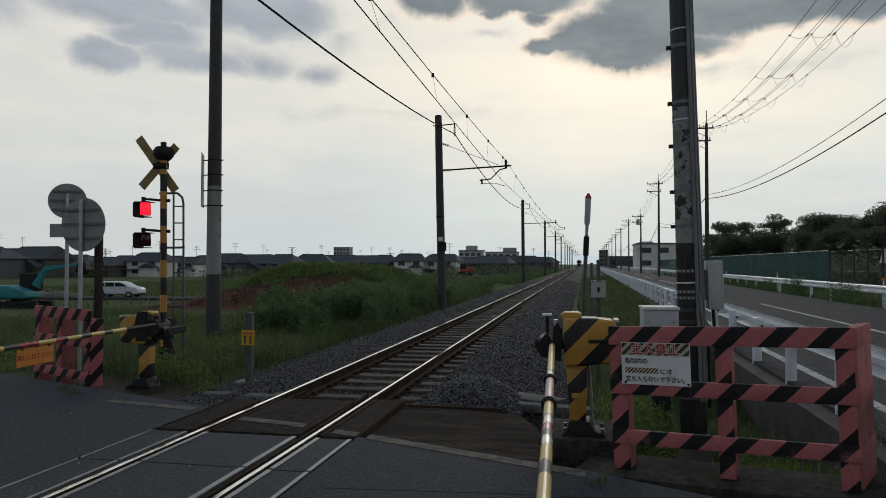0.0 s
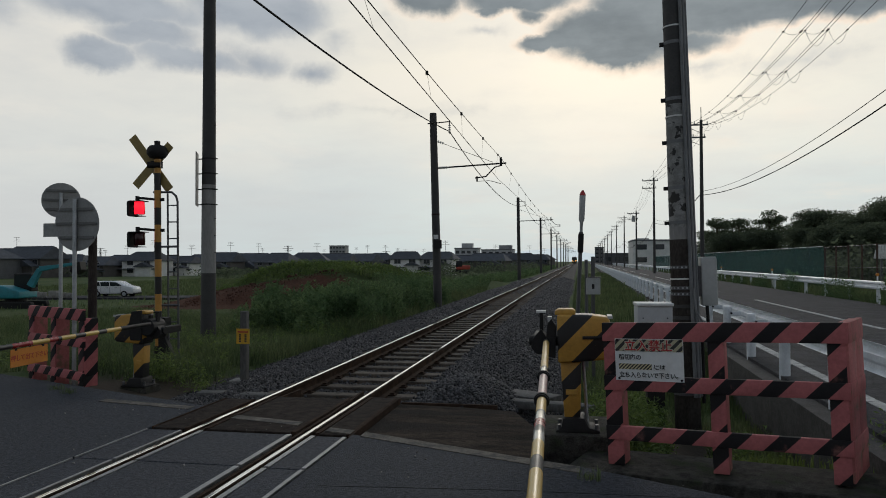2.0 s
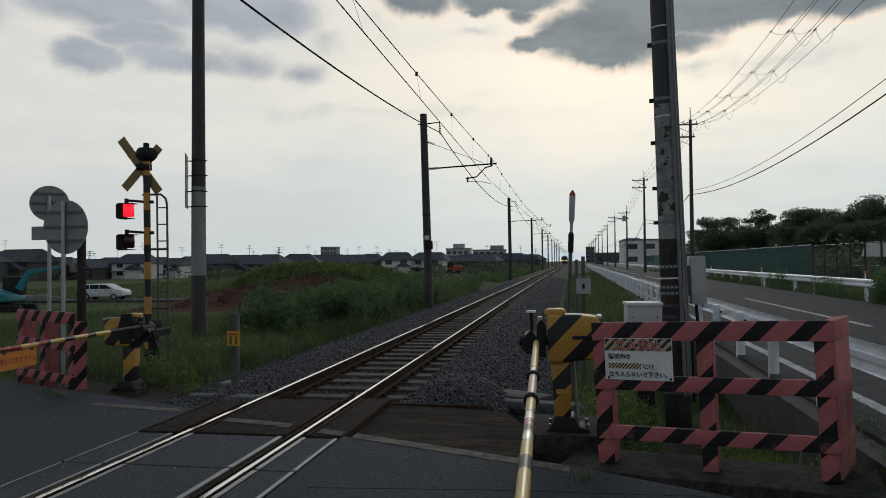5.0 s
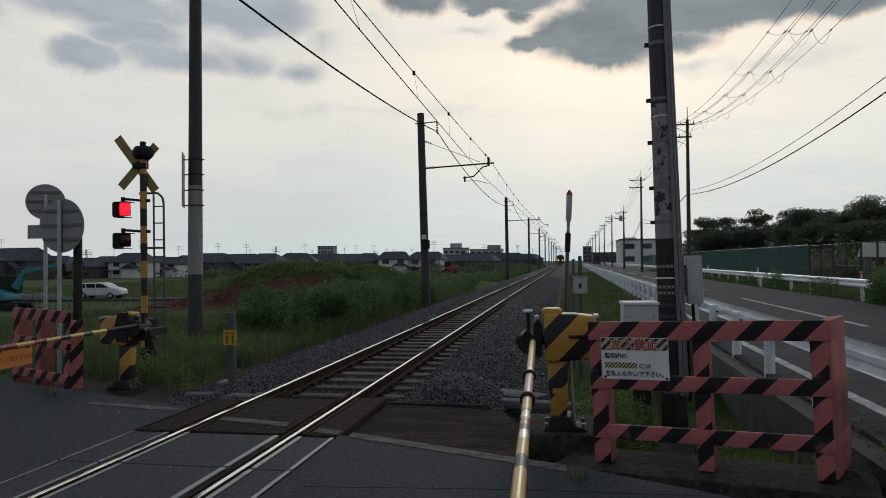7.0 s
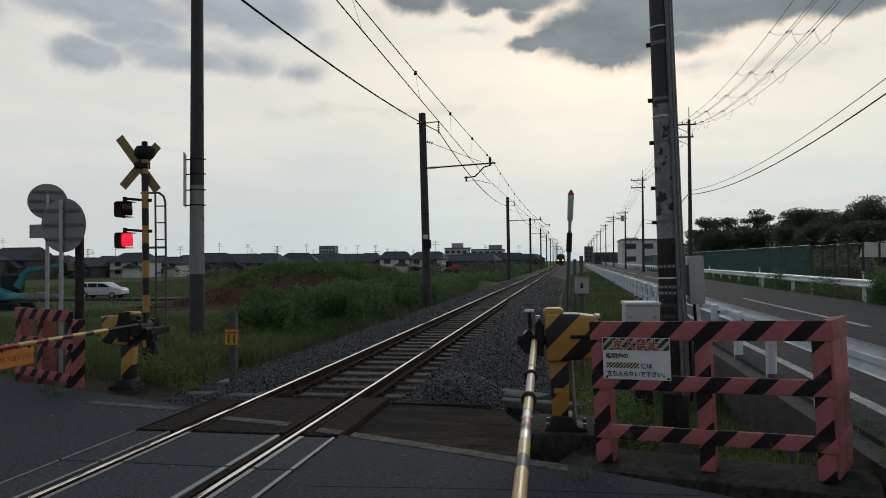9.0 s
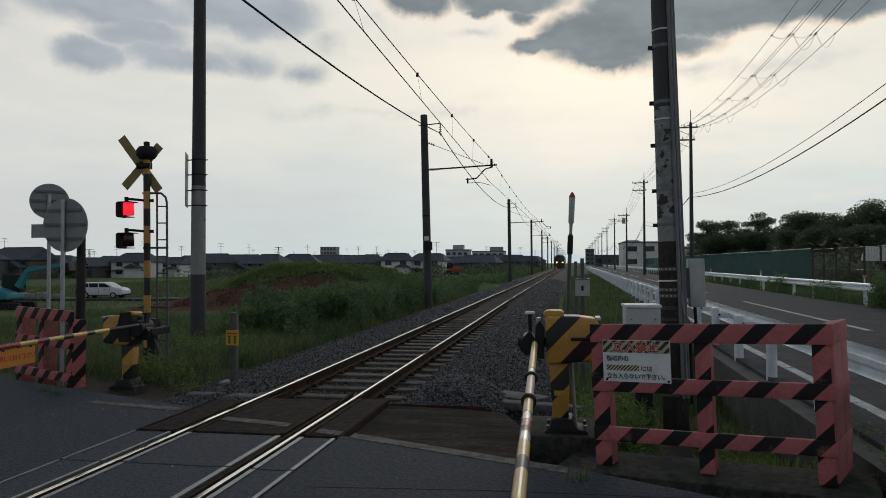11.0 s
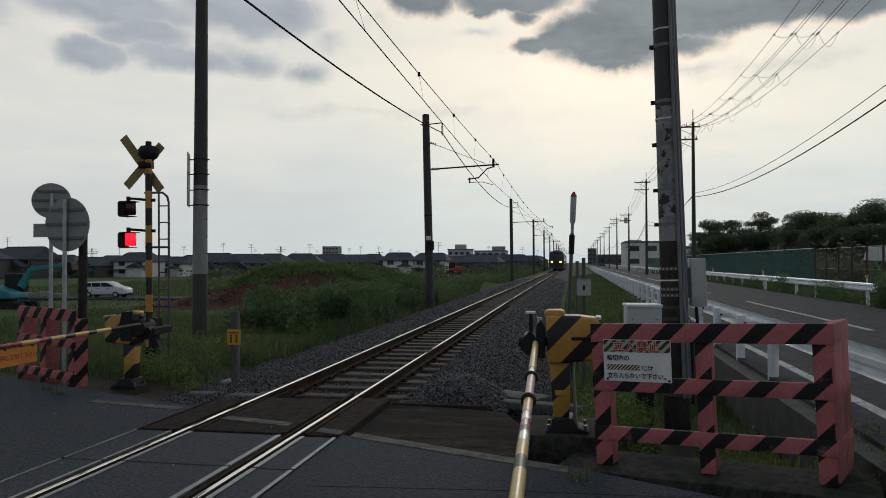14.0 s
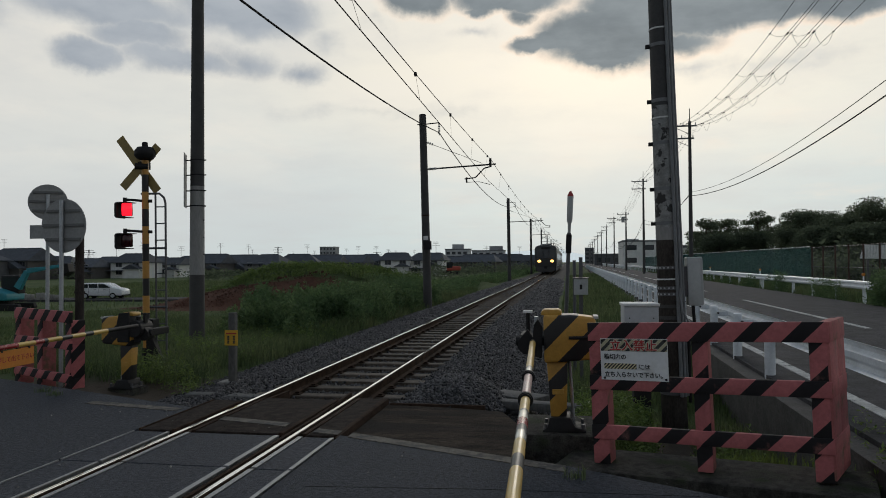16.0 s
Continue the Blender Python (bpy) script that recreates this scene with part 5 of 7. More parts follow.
def right_pole():
    p = thing("concrete_pole", pose(1.385, 10.02, -0.45, 0, -1.55, 0), "weathered concrete pole with peeling sheet, conduits and steel bands", "utility pole")
    R0, R1, H = 0.166, 0.112, 9.2
    for z0, z1, m in ((-0.6, 2.36, POLEBASE), (2.36, 2.52, POLECON), (2.52, 4.15, PATCHY), (4.15, 9.2, POLEDARK)):
        pole_section(p, z0, z1, R0, R1, H, m)
    for z, m in ((2.56, BLACK), (3.02, BLACK), (3.63, BLACK), (4.2, BLACK), (4.95, BLACK), (1.97, GALVDARK), (1.70, GALVDARK), (1.62, GALVDARK), (1.46, POLEDARK), (1.31, POLEDARK), (5.18, WHITE), (1.83, WHITE), (3.98, WHITE), (0.32, GALVDARK), (-0.20, GALVDARK)):
        r = R0 + (R1 - R0) * z / H
        bm = B()
        ring(bm, z, r + 0.006, 0.045 if m is not WHITE else 0.02)
        b = part("band", bm, PIPE if m is BLACK else m, p, smooth=True)
        if m is GALVDARK and z > 1:
            bm = B()
            for k in range(18):
                q = Matrix.Rotation(radians(20 * k), 4, "Z")
                box(bm, r + 0.004, r + 0.008, -0.011, 0.011, z + 0.012, z + 0.033, q)
            part("perforations", bm, GALV, b)
        if m is BLACK:
            bm = B()
            box(bm, -r - 0.055, -r, -0.03, 0.03, z, z + 0.045)
            part("clamp", bm, m, b)
    for a, r in ((-64, 0.024), (-46, 0.022), (-22, 0.020), (4, 0.016)):
        ca, sa = math.cos(radians(a)), math.sin(radians(a))
        bm = B()
        bent(bm, [((R0 + (R1 - R0) * z / H + r) * ca, (R0 + (R1 - R0) * z / H + r) * sa, z) for z in (0.3, 1.5, 3.0, 6.0, 9.0)], r, 10)
        part("conduit", bm, PIPE, p, smooth=True)
    bm = B()
    box(bm, 0.23, 0.42, -0.05, 0.20, 1.48, 2.12)
    c = part("meter_box", soften(bm, 0.012), GREY, p, "pale grey steel box", smooth=True)
    bm = B()
    box(bm, 0.40, 0.425, -0.056, 0.06, 1.50, 2.10)
    part("door", soften(bm, 0.004, 1), GREY, c)
    bm = B()
    bent(bm, [(0.30, 0.05, 1.48), (0.31, 0.05, 1.2), (0.22, 0.0, 1.05), (0.21, 0.0, 0.2)], 0.022, 10)
    part("conduit", bm, BLACK, p, smooth=True)
    bm = B()
    bent(bm, [(0.10, -0.19, 1.72), (0.12, -0.22, 1.42), (0.20, -0.21, 1.28), (0.30, -0.13, 1.22), (0.31, -0.10, 1.10), (0.27, -0.10, 0.95), (0.31, -0.08, 0.86)], 0.013, 8)
    part("cable", bm, PIPE, p, "slack grey cable", smooth=True)
    bm = B()
    box(bm, 0.15, 0.24, -0.02, 0.10, 1.6, 2.0)
    part("bracket", bm, GALVDARK, p)


right_pole()


def left_pole():
    p = thing("concrete_pole", pose(-8.6, 15.75, -0.35, 0, 0.15, 0), "tall concrete pole, dark painted above and below a pale band", "utility pole")
    R0, R1, H = 0.178, 0.125, 11.0
    for z0, z1, m in ((0, 1.72, POLEDARK), (1.72, 3.80, POLECON), (3.80, 11.0, POLEDARK)):
        pole_section(p, z0, z1, R0, R1, H, m)
    for z in (3.32, 3.68, 4.05, 4.40):
        r = R0 + (R1 - R0) * z / H
        bm = B()
        ring(bm, z, r + 0.006, 0.03)
        tube(bm, (-0.27, -0.02, z + 0.015), (0.22, 0, z + 0.015), 0.014, n=8)
        part("sign_bracket", bm, BLACK, p)
    bm = B()
    box(bm, -0.275, -0.262, -0.30, 0.30, 3.30, 4.55)
    part("sign_panel", bm, GREYBACK, p, "edge of a tall sign panel", at=pose(0, 0, 0, 0, 0, 24))
    for z in (2.2, 2.6, 3.0, 5.2, 5.6, 6.0):
        r = R0 + (R1 - R0) * z / H
        bm = B()
        tube(bm, (r - 0.01, -0.02, z), (r + 0.03, -0.03, z), 0.012, n=6)
        part("step_bolt", bm, BLACK, p)


left_pole()


def catenary_pole(y, top, lean, detail, side=1):
    x0 = -5.75
    p = thing("overhead_line_pole", pose(x0, y, -0.4, 0, -lean, 0), "dark concrete overhead-line pole with a bracket arm over the track", "overhead pole", "overhead-line poles")
    H = top + 0.4
    bm = B()
    tube(bm, (0, 0, 0), (0, 0, H + 0.14), 0.178, 0.145, n=18)
    turned(bm, [(0.145, H + 0.14), (0.13, H + 0.165), (0.06, H + 0.18)], 18)
    part("pole", bm, POLEDARK, p, smooth=True)
    tx = track_x(y) - x0 + (top - 2) * math.sin(radians(lean)) + (0.0 if side > 0 else 0.42)
    zt = top - 7.7
    arm = B()
    za = 5.62 + 0.4 + zt * 0.6
    bent(arm, [(0.1, 0, za - 0.08), (tx + 0.30, 0, za - 0.01)], 0.032)
    a = part("bracket_arm", arm, BLACK, p, smooth=True)
    bm = B()
    for k in range(5):
        tube(bm, (0.20 + 0.07 * k, 0, za - 0.075), (0.235 + 0.07 * k, 0, za - 0.075), 0.055, n=12)
    part("insulator", bm, GREY, a, smooth=True)
    bm = B()
    tube(bm, (tx + 0.08, 0, za - 0.12), (tx + 0.08, 0, za + 0.24), 0.05, n=10)
    bent(bm, [(tx + 0.08, 0, za - 0.10), (tx - side * 0.18, 0, za - 0.16), (tx - side * 0.55, 0, za - 0.52), (tx - side * 1.0, 0, za - 0.56)], 0.026)
    tube(bm, (tx - side * 0.92, 0, za - 0.72), (tx - side * 0.92, 0, za - 0.50), 0.035, n=8)
    part("registration_arm", bm, BLACK, a, smooth=True)
    bm = B()
    bent(bm, [(tx - side * 0.92, 0, za - 0.70), (tx - side * 0.4, 0, za - 0.70), (tx + side * 0.05, 0, za - 0.84)], 0.011)
    part("steady_arm", bm, WIRE, a)
    bm = B()
    bent(bm, [(0.05, 0, za + 1.06), (0.35, 0, za + 0.95), (tx - 0.25, 0, za + 0.05)], 0.010)
    part("stay_wire", bm, WIRE, p)
    bm = B()
    for k in range(3):
        tube(bm, (0.18 + 0.09 * k, 0, za + 1.025 - 0.035 * k), (0.215 + 0.09 * k, 0, za + 1.015 - 0.035 * k), 0.05, n=10)
    part("insulator", bm, GREY, p)
    bm = B()
    zf = H - 0.25
    bent(bm, [(0.05, 0, zf), (0.68, 0, zf + 0.03), (0.68, 0, zf - 0.1)], 0.024)
    f = part("feeder_arm", bm, BLACK, p, smooth=True)
    bm = B()
    for k in range(4):
        tube(bm, (0.68, 0, zf - 0.12 - 0.09 * k), (0.68, 0, zf - 0.155 - 0.09 * k), 0.05, n=10)
    tube(bm, (0.68, 0, zf - 0.1), (0.68, 0, zf - 0.5), 0.015, n=6)
    part("insulator", bm, GREY, f)
    bm = B()
    tube(bm, (-0.24, 0, zf), (0.0, 0, zf), 0.022, n=8)
    part("cable_stub", bm, BLACK, f)
    if detail:
        bm = B()
        box(bm, -0.06, 0.26, -0.26, -0.17, 2.55, 2.90)
        part("number_plate", bm, BLACK, p)
        bm = B()
        box(bm, -0.07, 0.12, -0.215, -0.175, 2.95, 3.12)
        part("number_plate", bm, WHITE, p)
        bm = B()
        ring(bm, 3.95, 0.172, 0.05)
        part("band", bm, RUSTY, p)
        bm = B()
        ring(bm, H - 0.30, 0.156, 0.06)
        part("band", bm, BLACK, p)
    return p


POLES = [(-13.0, 7.5, 0.6), (29.4, 7.62, 1.3), (71.0, 7.7, 0.6), (112.6, 8.1, 0.3), (155.2, 8.35, 0.2), (196.5, 8.5, 0.2), (238.0, 8.6, 0), (279.5, 8.7, 0), (321.0, 8.8, 0), (362.5, 8.9, 0), (404.0, 9.0, 0)]
for k, (y, top, lean) in enumerate(POLES):
    catenary_pole(y, top, lean, k == 1, 1 if k % 2 else -1)


def wire_run(name, pts, r, sag, label, group, dots=0, material=WIRE):
    """A wire hung from point to point, with its sag."""
    bm, path = B(), []
    for a, b, s in zip(pts, pts[1:], sag if isinstance(sag, (list, tuple)) else [sag] * len(pts)):
        a, b = Vector(a), Vector(b)
        n = 22 if (a - b).length > 8 else 2
        line = [a.lerp(b, t / n) - Vector((0, 0, 4 * s * (t / n) * (1 - t / n))) for t in range(n + 1)]
        path += line if not path else line[1:]
    swept(bm, [(r * math.cos(k * math.pi / 4), r * math.sin(k * math.pi / 4)) for k in range(8)], path)
    ob = part(name, bm, material, smooth=True)
    return tagged(ob, label, "overhead wire", group)


def catenary():
    feed, mess, cont = [], [], []
    for y, top, lean in POLES:
        zt = top - 7.7
        s = math.sin(radians(lean))
        feed.append((-5.75 + 0.68 - top * s, y, top - 0.62))
        mess.append((track_x(y) + 0.10, y, 5.86 + zt * 0.6))
        cont.append((track_x(y) + (-0.04 if len(cont) % 2 else 0.36), y, 5.02 + zt * 0.6))
    feed[0] = (-5.1, -13.0, 6.4)
    cont[0] = (-2.50, -13.0, 4.95)
    wire_run("feeder_cable", feed, 0.020, [0.86, 1.05] + [0.95] * 12, "thick black feeder cable hung along the overhead-line poles", "overhead wires")
    wire_run("messenger_wire", mess, 0.009, 0.30, "thin messenger wire over the track", "overhead wires")
    c = wire_run("contact_wire", cont, 0.009, 0.0, "straight contact wire over the track", "overhead wires")
    for i in range(len(POLES) - 1):
        a, b, ca, cb = Vector(mess[i]), Vector(mess[i + 1]), Vector(cont[i]), Vector(cont[i + 1])
        n = 9
        for k in range(n):
            t = 1 - (1.4 + 4.5 * k) / (b - a).length
            p = a.lerp(b, t) - Vector((0, 0, 4 * 0.30 * t * (1 - t)))
            q = ca.lerp(cb, t)
            bm = B()
            tube(bm, p, q, 0.003, n=5)
            tube(bm, p - Vector((0, 0, 0.05)), p + Vector((0, 0, 0.03)), 0.03, n=8)
            part("dropper", bm, WIRE, c)


catenary()


def power_pole(x, y, h, arms, box_on=False):
    p = thing("power_pole", pose(x, y, 0.0), "slim dark power pole with crossarms beside the road", "power pole", "power poles along the road")
    bm = B()
    tube(bm, (0, 0, -0.3), (0, 0, h - 0.9), 0.17, 0.10, n=12)
    part("pole", bm, POLEDARK, p, smooth=True)
    bm = B()
    tube(bm, (0, 0, h - 0.95), (0, 0, h), 0.03, n=6)
    part("spike", bm, BLACK, p)
    for z, l, off in arms:
        bm = B()
        box(bm, off - l / 2, off + l / 2, -0.05, 0.05, z - 0.05, z + 0.05)
        a = part("crossarm", bm, GALVDARK, p)
        for k in range(3):
            bm = B()
            xx = off - l / 2 + 0.08 + (l - 0.16) * k / 2
            tube(bm, (xx, 0, z + 0.05), (xx, 0, z + 0.24), 0.045, 0.03, n=8)
            part("insulator", bm, GREY, a)
        bm = B()
        tube(bm, (0, 0, z - 0.6), (off - l * 0.35, 0, z - 0.05), 0.02, n=5)
        part("brace", bm, GALVDARK, a)
    if box_on:
        bm = B()
        tube(bm, (-0.45, -0.1, h - 2.6), (-0.45, -0.1, h - 1.7), 0.28, n=14)
        part("transformer", bm, GREY, p, "grey drum transformer", smooth=True)
    return p


ROWP = [(9.4, 17.0, 12.55), (8.65, 54.2, 12.6), (9.0, 91.0, 12.6), (9.25, 122.0, 10.6), (9.5, 158.0, 12.0), (9.8, 196.0, 12.0), (10.1, 234.0, 12.0), (10.4, 272.0, 12.0), (10.7, 312.0, 12.0), (11.0, 352.0, 12.0), (11.3, 392.0, 12.0), (11.7, 440.0, 12.0)]
for k, (x, y, h) in enumerate(ROWP):
    power_pole(x, y, h, [(h - 1.25, 1.9, -0.45), (h - 2.15, 1.7, -0.55)], k == 3)


LOOPS = (0.28, 0.425, 0.555, 0.70, 0.88)   # shares of the first span at which the lines are tied


def power_lines():
    spans = []
    for x0, x1, off in ((7.1, 7.4, -1.0), (7.80, 7.78, -0.65), (7.92, 7.88, -0.5), (8.45, 8.75, -0.2), (8.60, 8.85, -0.05), (9.4, 9.2, 0.2)):
        spans.append((Vector((x0, 17.0, 10.5)), Vector((x1, 54.2, 11.3))))
        wire_run("power_line", list(spans[-1]) + [(x + off, y, h - 1.3) for x, y, h in ROWP[2:]], 0.0085, [1.2] + [0.7] * 12, "thin power line strung between the road's poles", "power lines")
    wire_run("telephone_cable", [(x - 0.15, y, h - 6.3 + (0.77 if not k else 0)) for k, (x, y, h) in enumerate(ROWP)], 0.022, 0.95, "thick black cable hung below the power lines", "power lines")
    wire_run("telephone_cable", [(x + 0.15, y, h - 6.0 + (1.18 if not k else 0)) for k, (x, y, h) in enumerate(ROWP)], 0.013, 0.9, "thick black cable hung below the power lines", "power lines")
    # ties and slack loops from line to line
    def on(k, t):
        a, b = spans[k]
        return a.lerp(b, t) - Vector((0, 0, 4.8 * t * (1 - t)))
    for t in LOOPS:
        for i, j, deep in ((0, 1, 0.10), (1, 3, 0.12), (2, 4, 0.55), (4, 5, 0.50)):
            a, b = on(i, t), on(j, t + 0.004)
            bm = B()
            cord(bm, [a.lerp(b, u) - Vector((0, 0, deep * 4 * u * (1 - u))) for u in np.linspace(0, 1, 11)], 0.006, 5)
            for q in (a, b):
                tube(bm, q - Vector((0, 0.05, 0.02)), q + Vector((0, 0.05, 0.02)), 0.03, n=6)
            tagged(part("slack_loop", bm, WIRE), "slack loop of thin wire under a power line", "overhead wire", "power lines")


power_lines()


# ---- guard rails along the road ----
def w_beam(z):
    return [(-0.02, z - 0.155), (0.035, z - 0.125), (0.045, z - 0.075), (-0.01, z - 0.03), (-0.01, z + 0.03), (0.045, z + 0.075), (0.035, z + 0.125), (-0.02, z + 0.155),
            (-0.026, z + 0.155), (0.028, z + 0.12), (0.036, z + 0.078), (-0.018, z + 0.032), (-0.018, z - 0.032), (0.036, z - 0.078), (0.028, z - 0.12), (-0.026, z - 0.155)]


def guard_rail(xf, side, y0, y1, gap, zb, label, near_parts):
    g = thing("guard_rail", pose(0, 0, 0), label, "guard rail", "guard rails of the road")
    y = y0
    me = None
    while y < y1:
        L = 4.0
        bm = B()
        swept(bm, [(a * side, u) for a, u in w_beam(zb)], [(xf(y), y, 0), (xf(y + L), y + L + 0.02, 0)])
        part("beam", bm, GUARD, g)
        y += L
    y, n = y0 + 0.4, 0
    while y < y1:
        if me is None:
            bm = B()
            tube(bm, (0, 0, -0.55), (0, 0, zb + 0.10), 0.07, n=18)
            turned(bm, [(0.07, zb + 0.10), (0.066, zb + 0.125), (0.04, zb + 0.135)], 18)
            ob = part("post", bm, GUARD, g, smooth=True)
            me = ob.data
        else:
            ob = new("post", me)
            ob.parent = g
        ob.matrix_basis = pose(xf(y) - side * 0.26, y, 0)
        if y < near_parts:
            bm = B()
            box(bm, -0.20 if side > 0 else 0.02, -0.02 if side > 0 else 0.20, -0.025, 0.025, zb - 0.06, zb + 0.03)
            bracket = part("bracket", bm, GUARD, g, at=pose(xf(y), y, 0))
            bm = B()
            tube(bm, (-side * 0.20, -0.03, zb), (-side * 0.20, -0.10, zb), 0.018, n=8)
            part("bolt", bm, BLACK, bracket)
        y += gap
        n += 1
    return g


guard_rail(lambda y: road_x(y) - 0.18, 1, 2.03, 190, 2.0, 0.64, "white steel guard rail with round posts along the verge", 40)
guard_rail(lambda y: road_x(y) + 7.35, -1, 14, 330, 3.0, 0.70, "white steel guard rail on the far side of the road", 0)


def retaining_wall():
    bm = B()
    swept(bm, [(-0.12, -1.0), (0.12, -1.0), (0.12, 0.03), (-0.12, 0.03)], [(road_x(y) - 0.62, y, 0) for y in (-2, 8, 16, 30, 60, 120, 200)])
    tagged(part("retaining_wall", bm, DARKCON), "dark weathered concrete edge of the road", "wall", kind="structure")


retaining_wall()


# ---- the distance: houses, works, hills, machines ----
def house(m, w, d, h, wall, label, storeys=2, ridge=1.5, hip=0.6, antenna=False, group="houses beyond the fields"):
    """A house with its walls, overhanging tiled roof, windows and eaves."""
    o = thing("house", m, label, "house", group)
    bm = B()
    box(bm, -w / 2, w / 2, -d / 2, d / 2, -0.4, h)
    part("wall", bm, wall, o)

    def roof_at(x0, x1, y0, y1, z, rise, hp, name):
        bm = B()
        e = 0.55
        a = [bm.verts.new(p) for p in ((x0 - e, y0 - e, z), (x1 + e, y0 - e, z), (x1 + e, y1 + e, z), (x0 - e, y1 + e, z))]
        b = [bm.verts.new((v.co.x, v.co.y, z + 0.16)) for v in a]
        ym = (y0 + y1) / 2
        i = (x1 - x0) * 0.5 * hp
        r = [bm.verts.new((x0 - e + i, ym, z + rise)), bm.verts.new((x1 + e - i, ym, z + rise))]
        bm.faces.new(a[::-1])
        for k in range(4):
            bm.faces.new((a[k], a[(k + 1) % 4], b[(k + 1) % 4], b[k]))
        bm.faces.new((b[0], b[1], r[1], r[0]))
        bm.faces.new((b[2], b[3], r[0], r[1]))
        bm.faces.new((b[1], b[2], r[1]))
        bm.faces.new((b[3], b[0], r[0]))
        return part(name, bm, ROOF, o)
    roof = roof_at(-w / 2, w / 2, -d / 2, d / 2, h, ridge, hip, "roof")
    bm = B()
    box(bm, -w / 2 + w * 0.5 * hip * 0.9, w / 2 - w * 0.5 * hip * 0.9, -0.14, 0.14, h + ridge - 0.12, h + ridge + 0.14)
    part("ridge", bm, ROOF, roof)
    if storeys == 2:
        bm = B()
        box(bm, -w / 2 - 0.7, w / 2 + 0.7, -d / 2 - 1.1, -d / 2 + 0.05, h * 0.47, h * 0.47 + 0.22)
        part("lower_eave", bm, ROOF, o)
    # a lower wing with its own gable
    ww = w * 0.45
    wx = -w * 0.22 if int(w * 10) % 2 else w * 0.24
    bm = B()
    box(bm, wx - ww / 2, wx + ww / 2, -d / 2 - 1.8, -d / 2 + 0.1, -0.4, h * 0.62)
    wing = part("wing", bm, wall, o)
    bm = B()
    x0, x1, y0, y1, z, rz = wx - ww / 2 - 0.4, wx + ww / 2 + 0.4, -d / 2 - 2.3, -d / 2 + 1.5, h * 0.62, h * 0.62 + ww * 0.28
    v = [bm.verts.new(p) for p in ((x0, y0, z), (x1, y0, z), (x1, y1, z), (x0, y1, z), ((x0 + x1) / 2, y0, rz), ((x0 + x1) / 2, y1, rz))]
    for f in ((0, 1, 4), (1, 2, 5, 4), (2, 3, 5), (3, 0, 4, 5), (3, 2, 1, 0)):
        bm.faces.new([v[k] for k in f])
    part("wing_roof", bm, ROOF, wing)
    n = max(2, int(w / 3.2))
    for s in range(storeys):
        z = 0.9 + s * h * 0.5
        for k in range(n):
            x = -w / 2 + w * (k + 0.5) / n
            bm = B()
            box(bm, x - 0.85, x + 0.85, -d / 2 - 0.05, -d / 2 + 0.06, z, z + 1.25)
            win = part("window", bm, GREYBACK, o)
            bm = B()
            box(bm, x - 0.75, x - 0.03, -d / 2 - 0.062, -d / 2 - 0.045, z + 0.1, z + 1.15)
            box(bm, x + 0.03, x + 0.75, -d / 2 - 0.062, -d / 2 - 0.045, z + 0.1, z + 1.15)
            part("pane", bm, WINDOW, win)
    if antenna:
        bm = B()
        tube(bm, (w * 0.2, 0, h + ridge - 0.3), (w * 0.2, 0, h + ridge + 3.0), 0.05, n=5)
        for z, l in ((2.9, 0.9), (2.5, 0.7), (2.0, 1.1)):
            box(bm, w * 0.2 - l, w * 0.2 + l, -0.03, 0.03, h + ridge + z - 0.03, h + ridge + z + 0.03)
        part("aerial", bm, GALVDARK, o)
    return o


def spot(turn_px, dist):
    """A place by its bearing from the crossing and its distance along the track."""
    a = math.atan((turn_px + 222.0) / 1280.0) - math.atan(222.0 / 1280.0)
    return dist * math.tan(a), dist


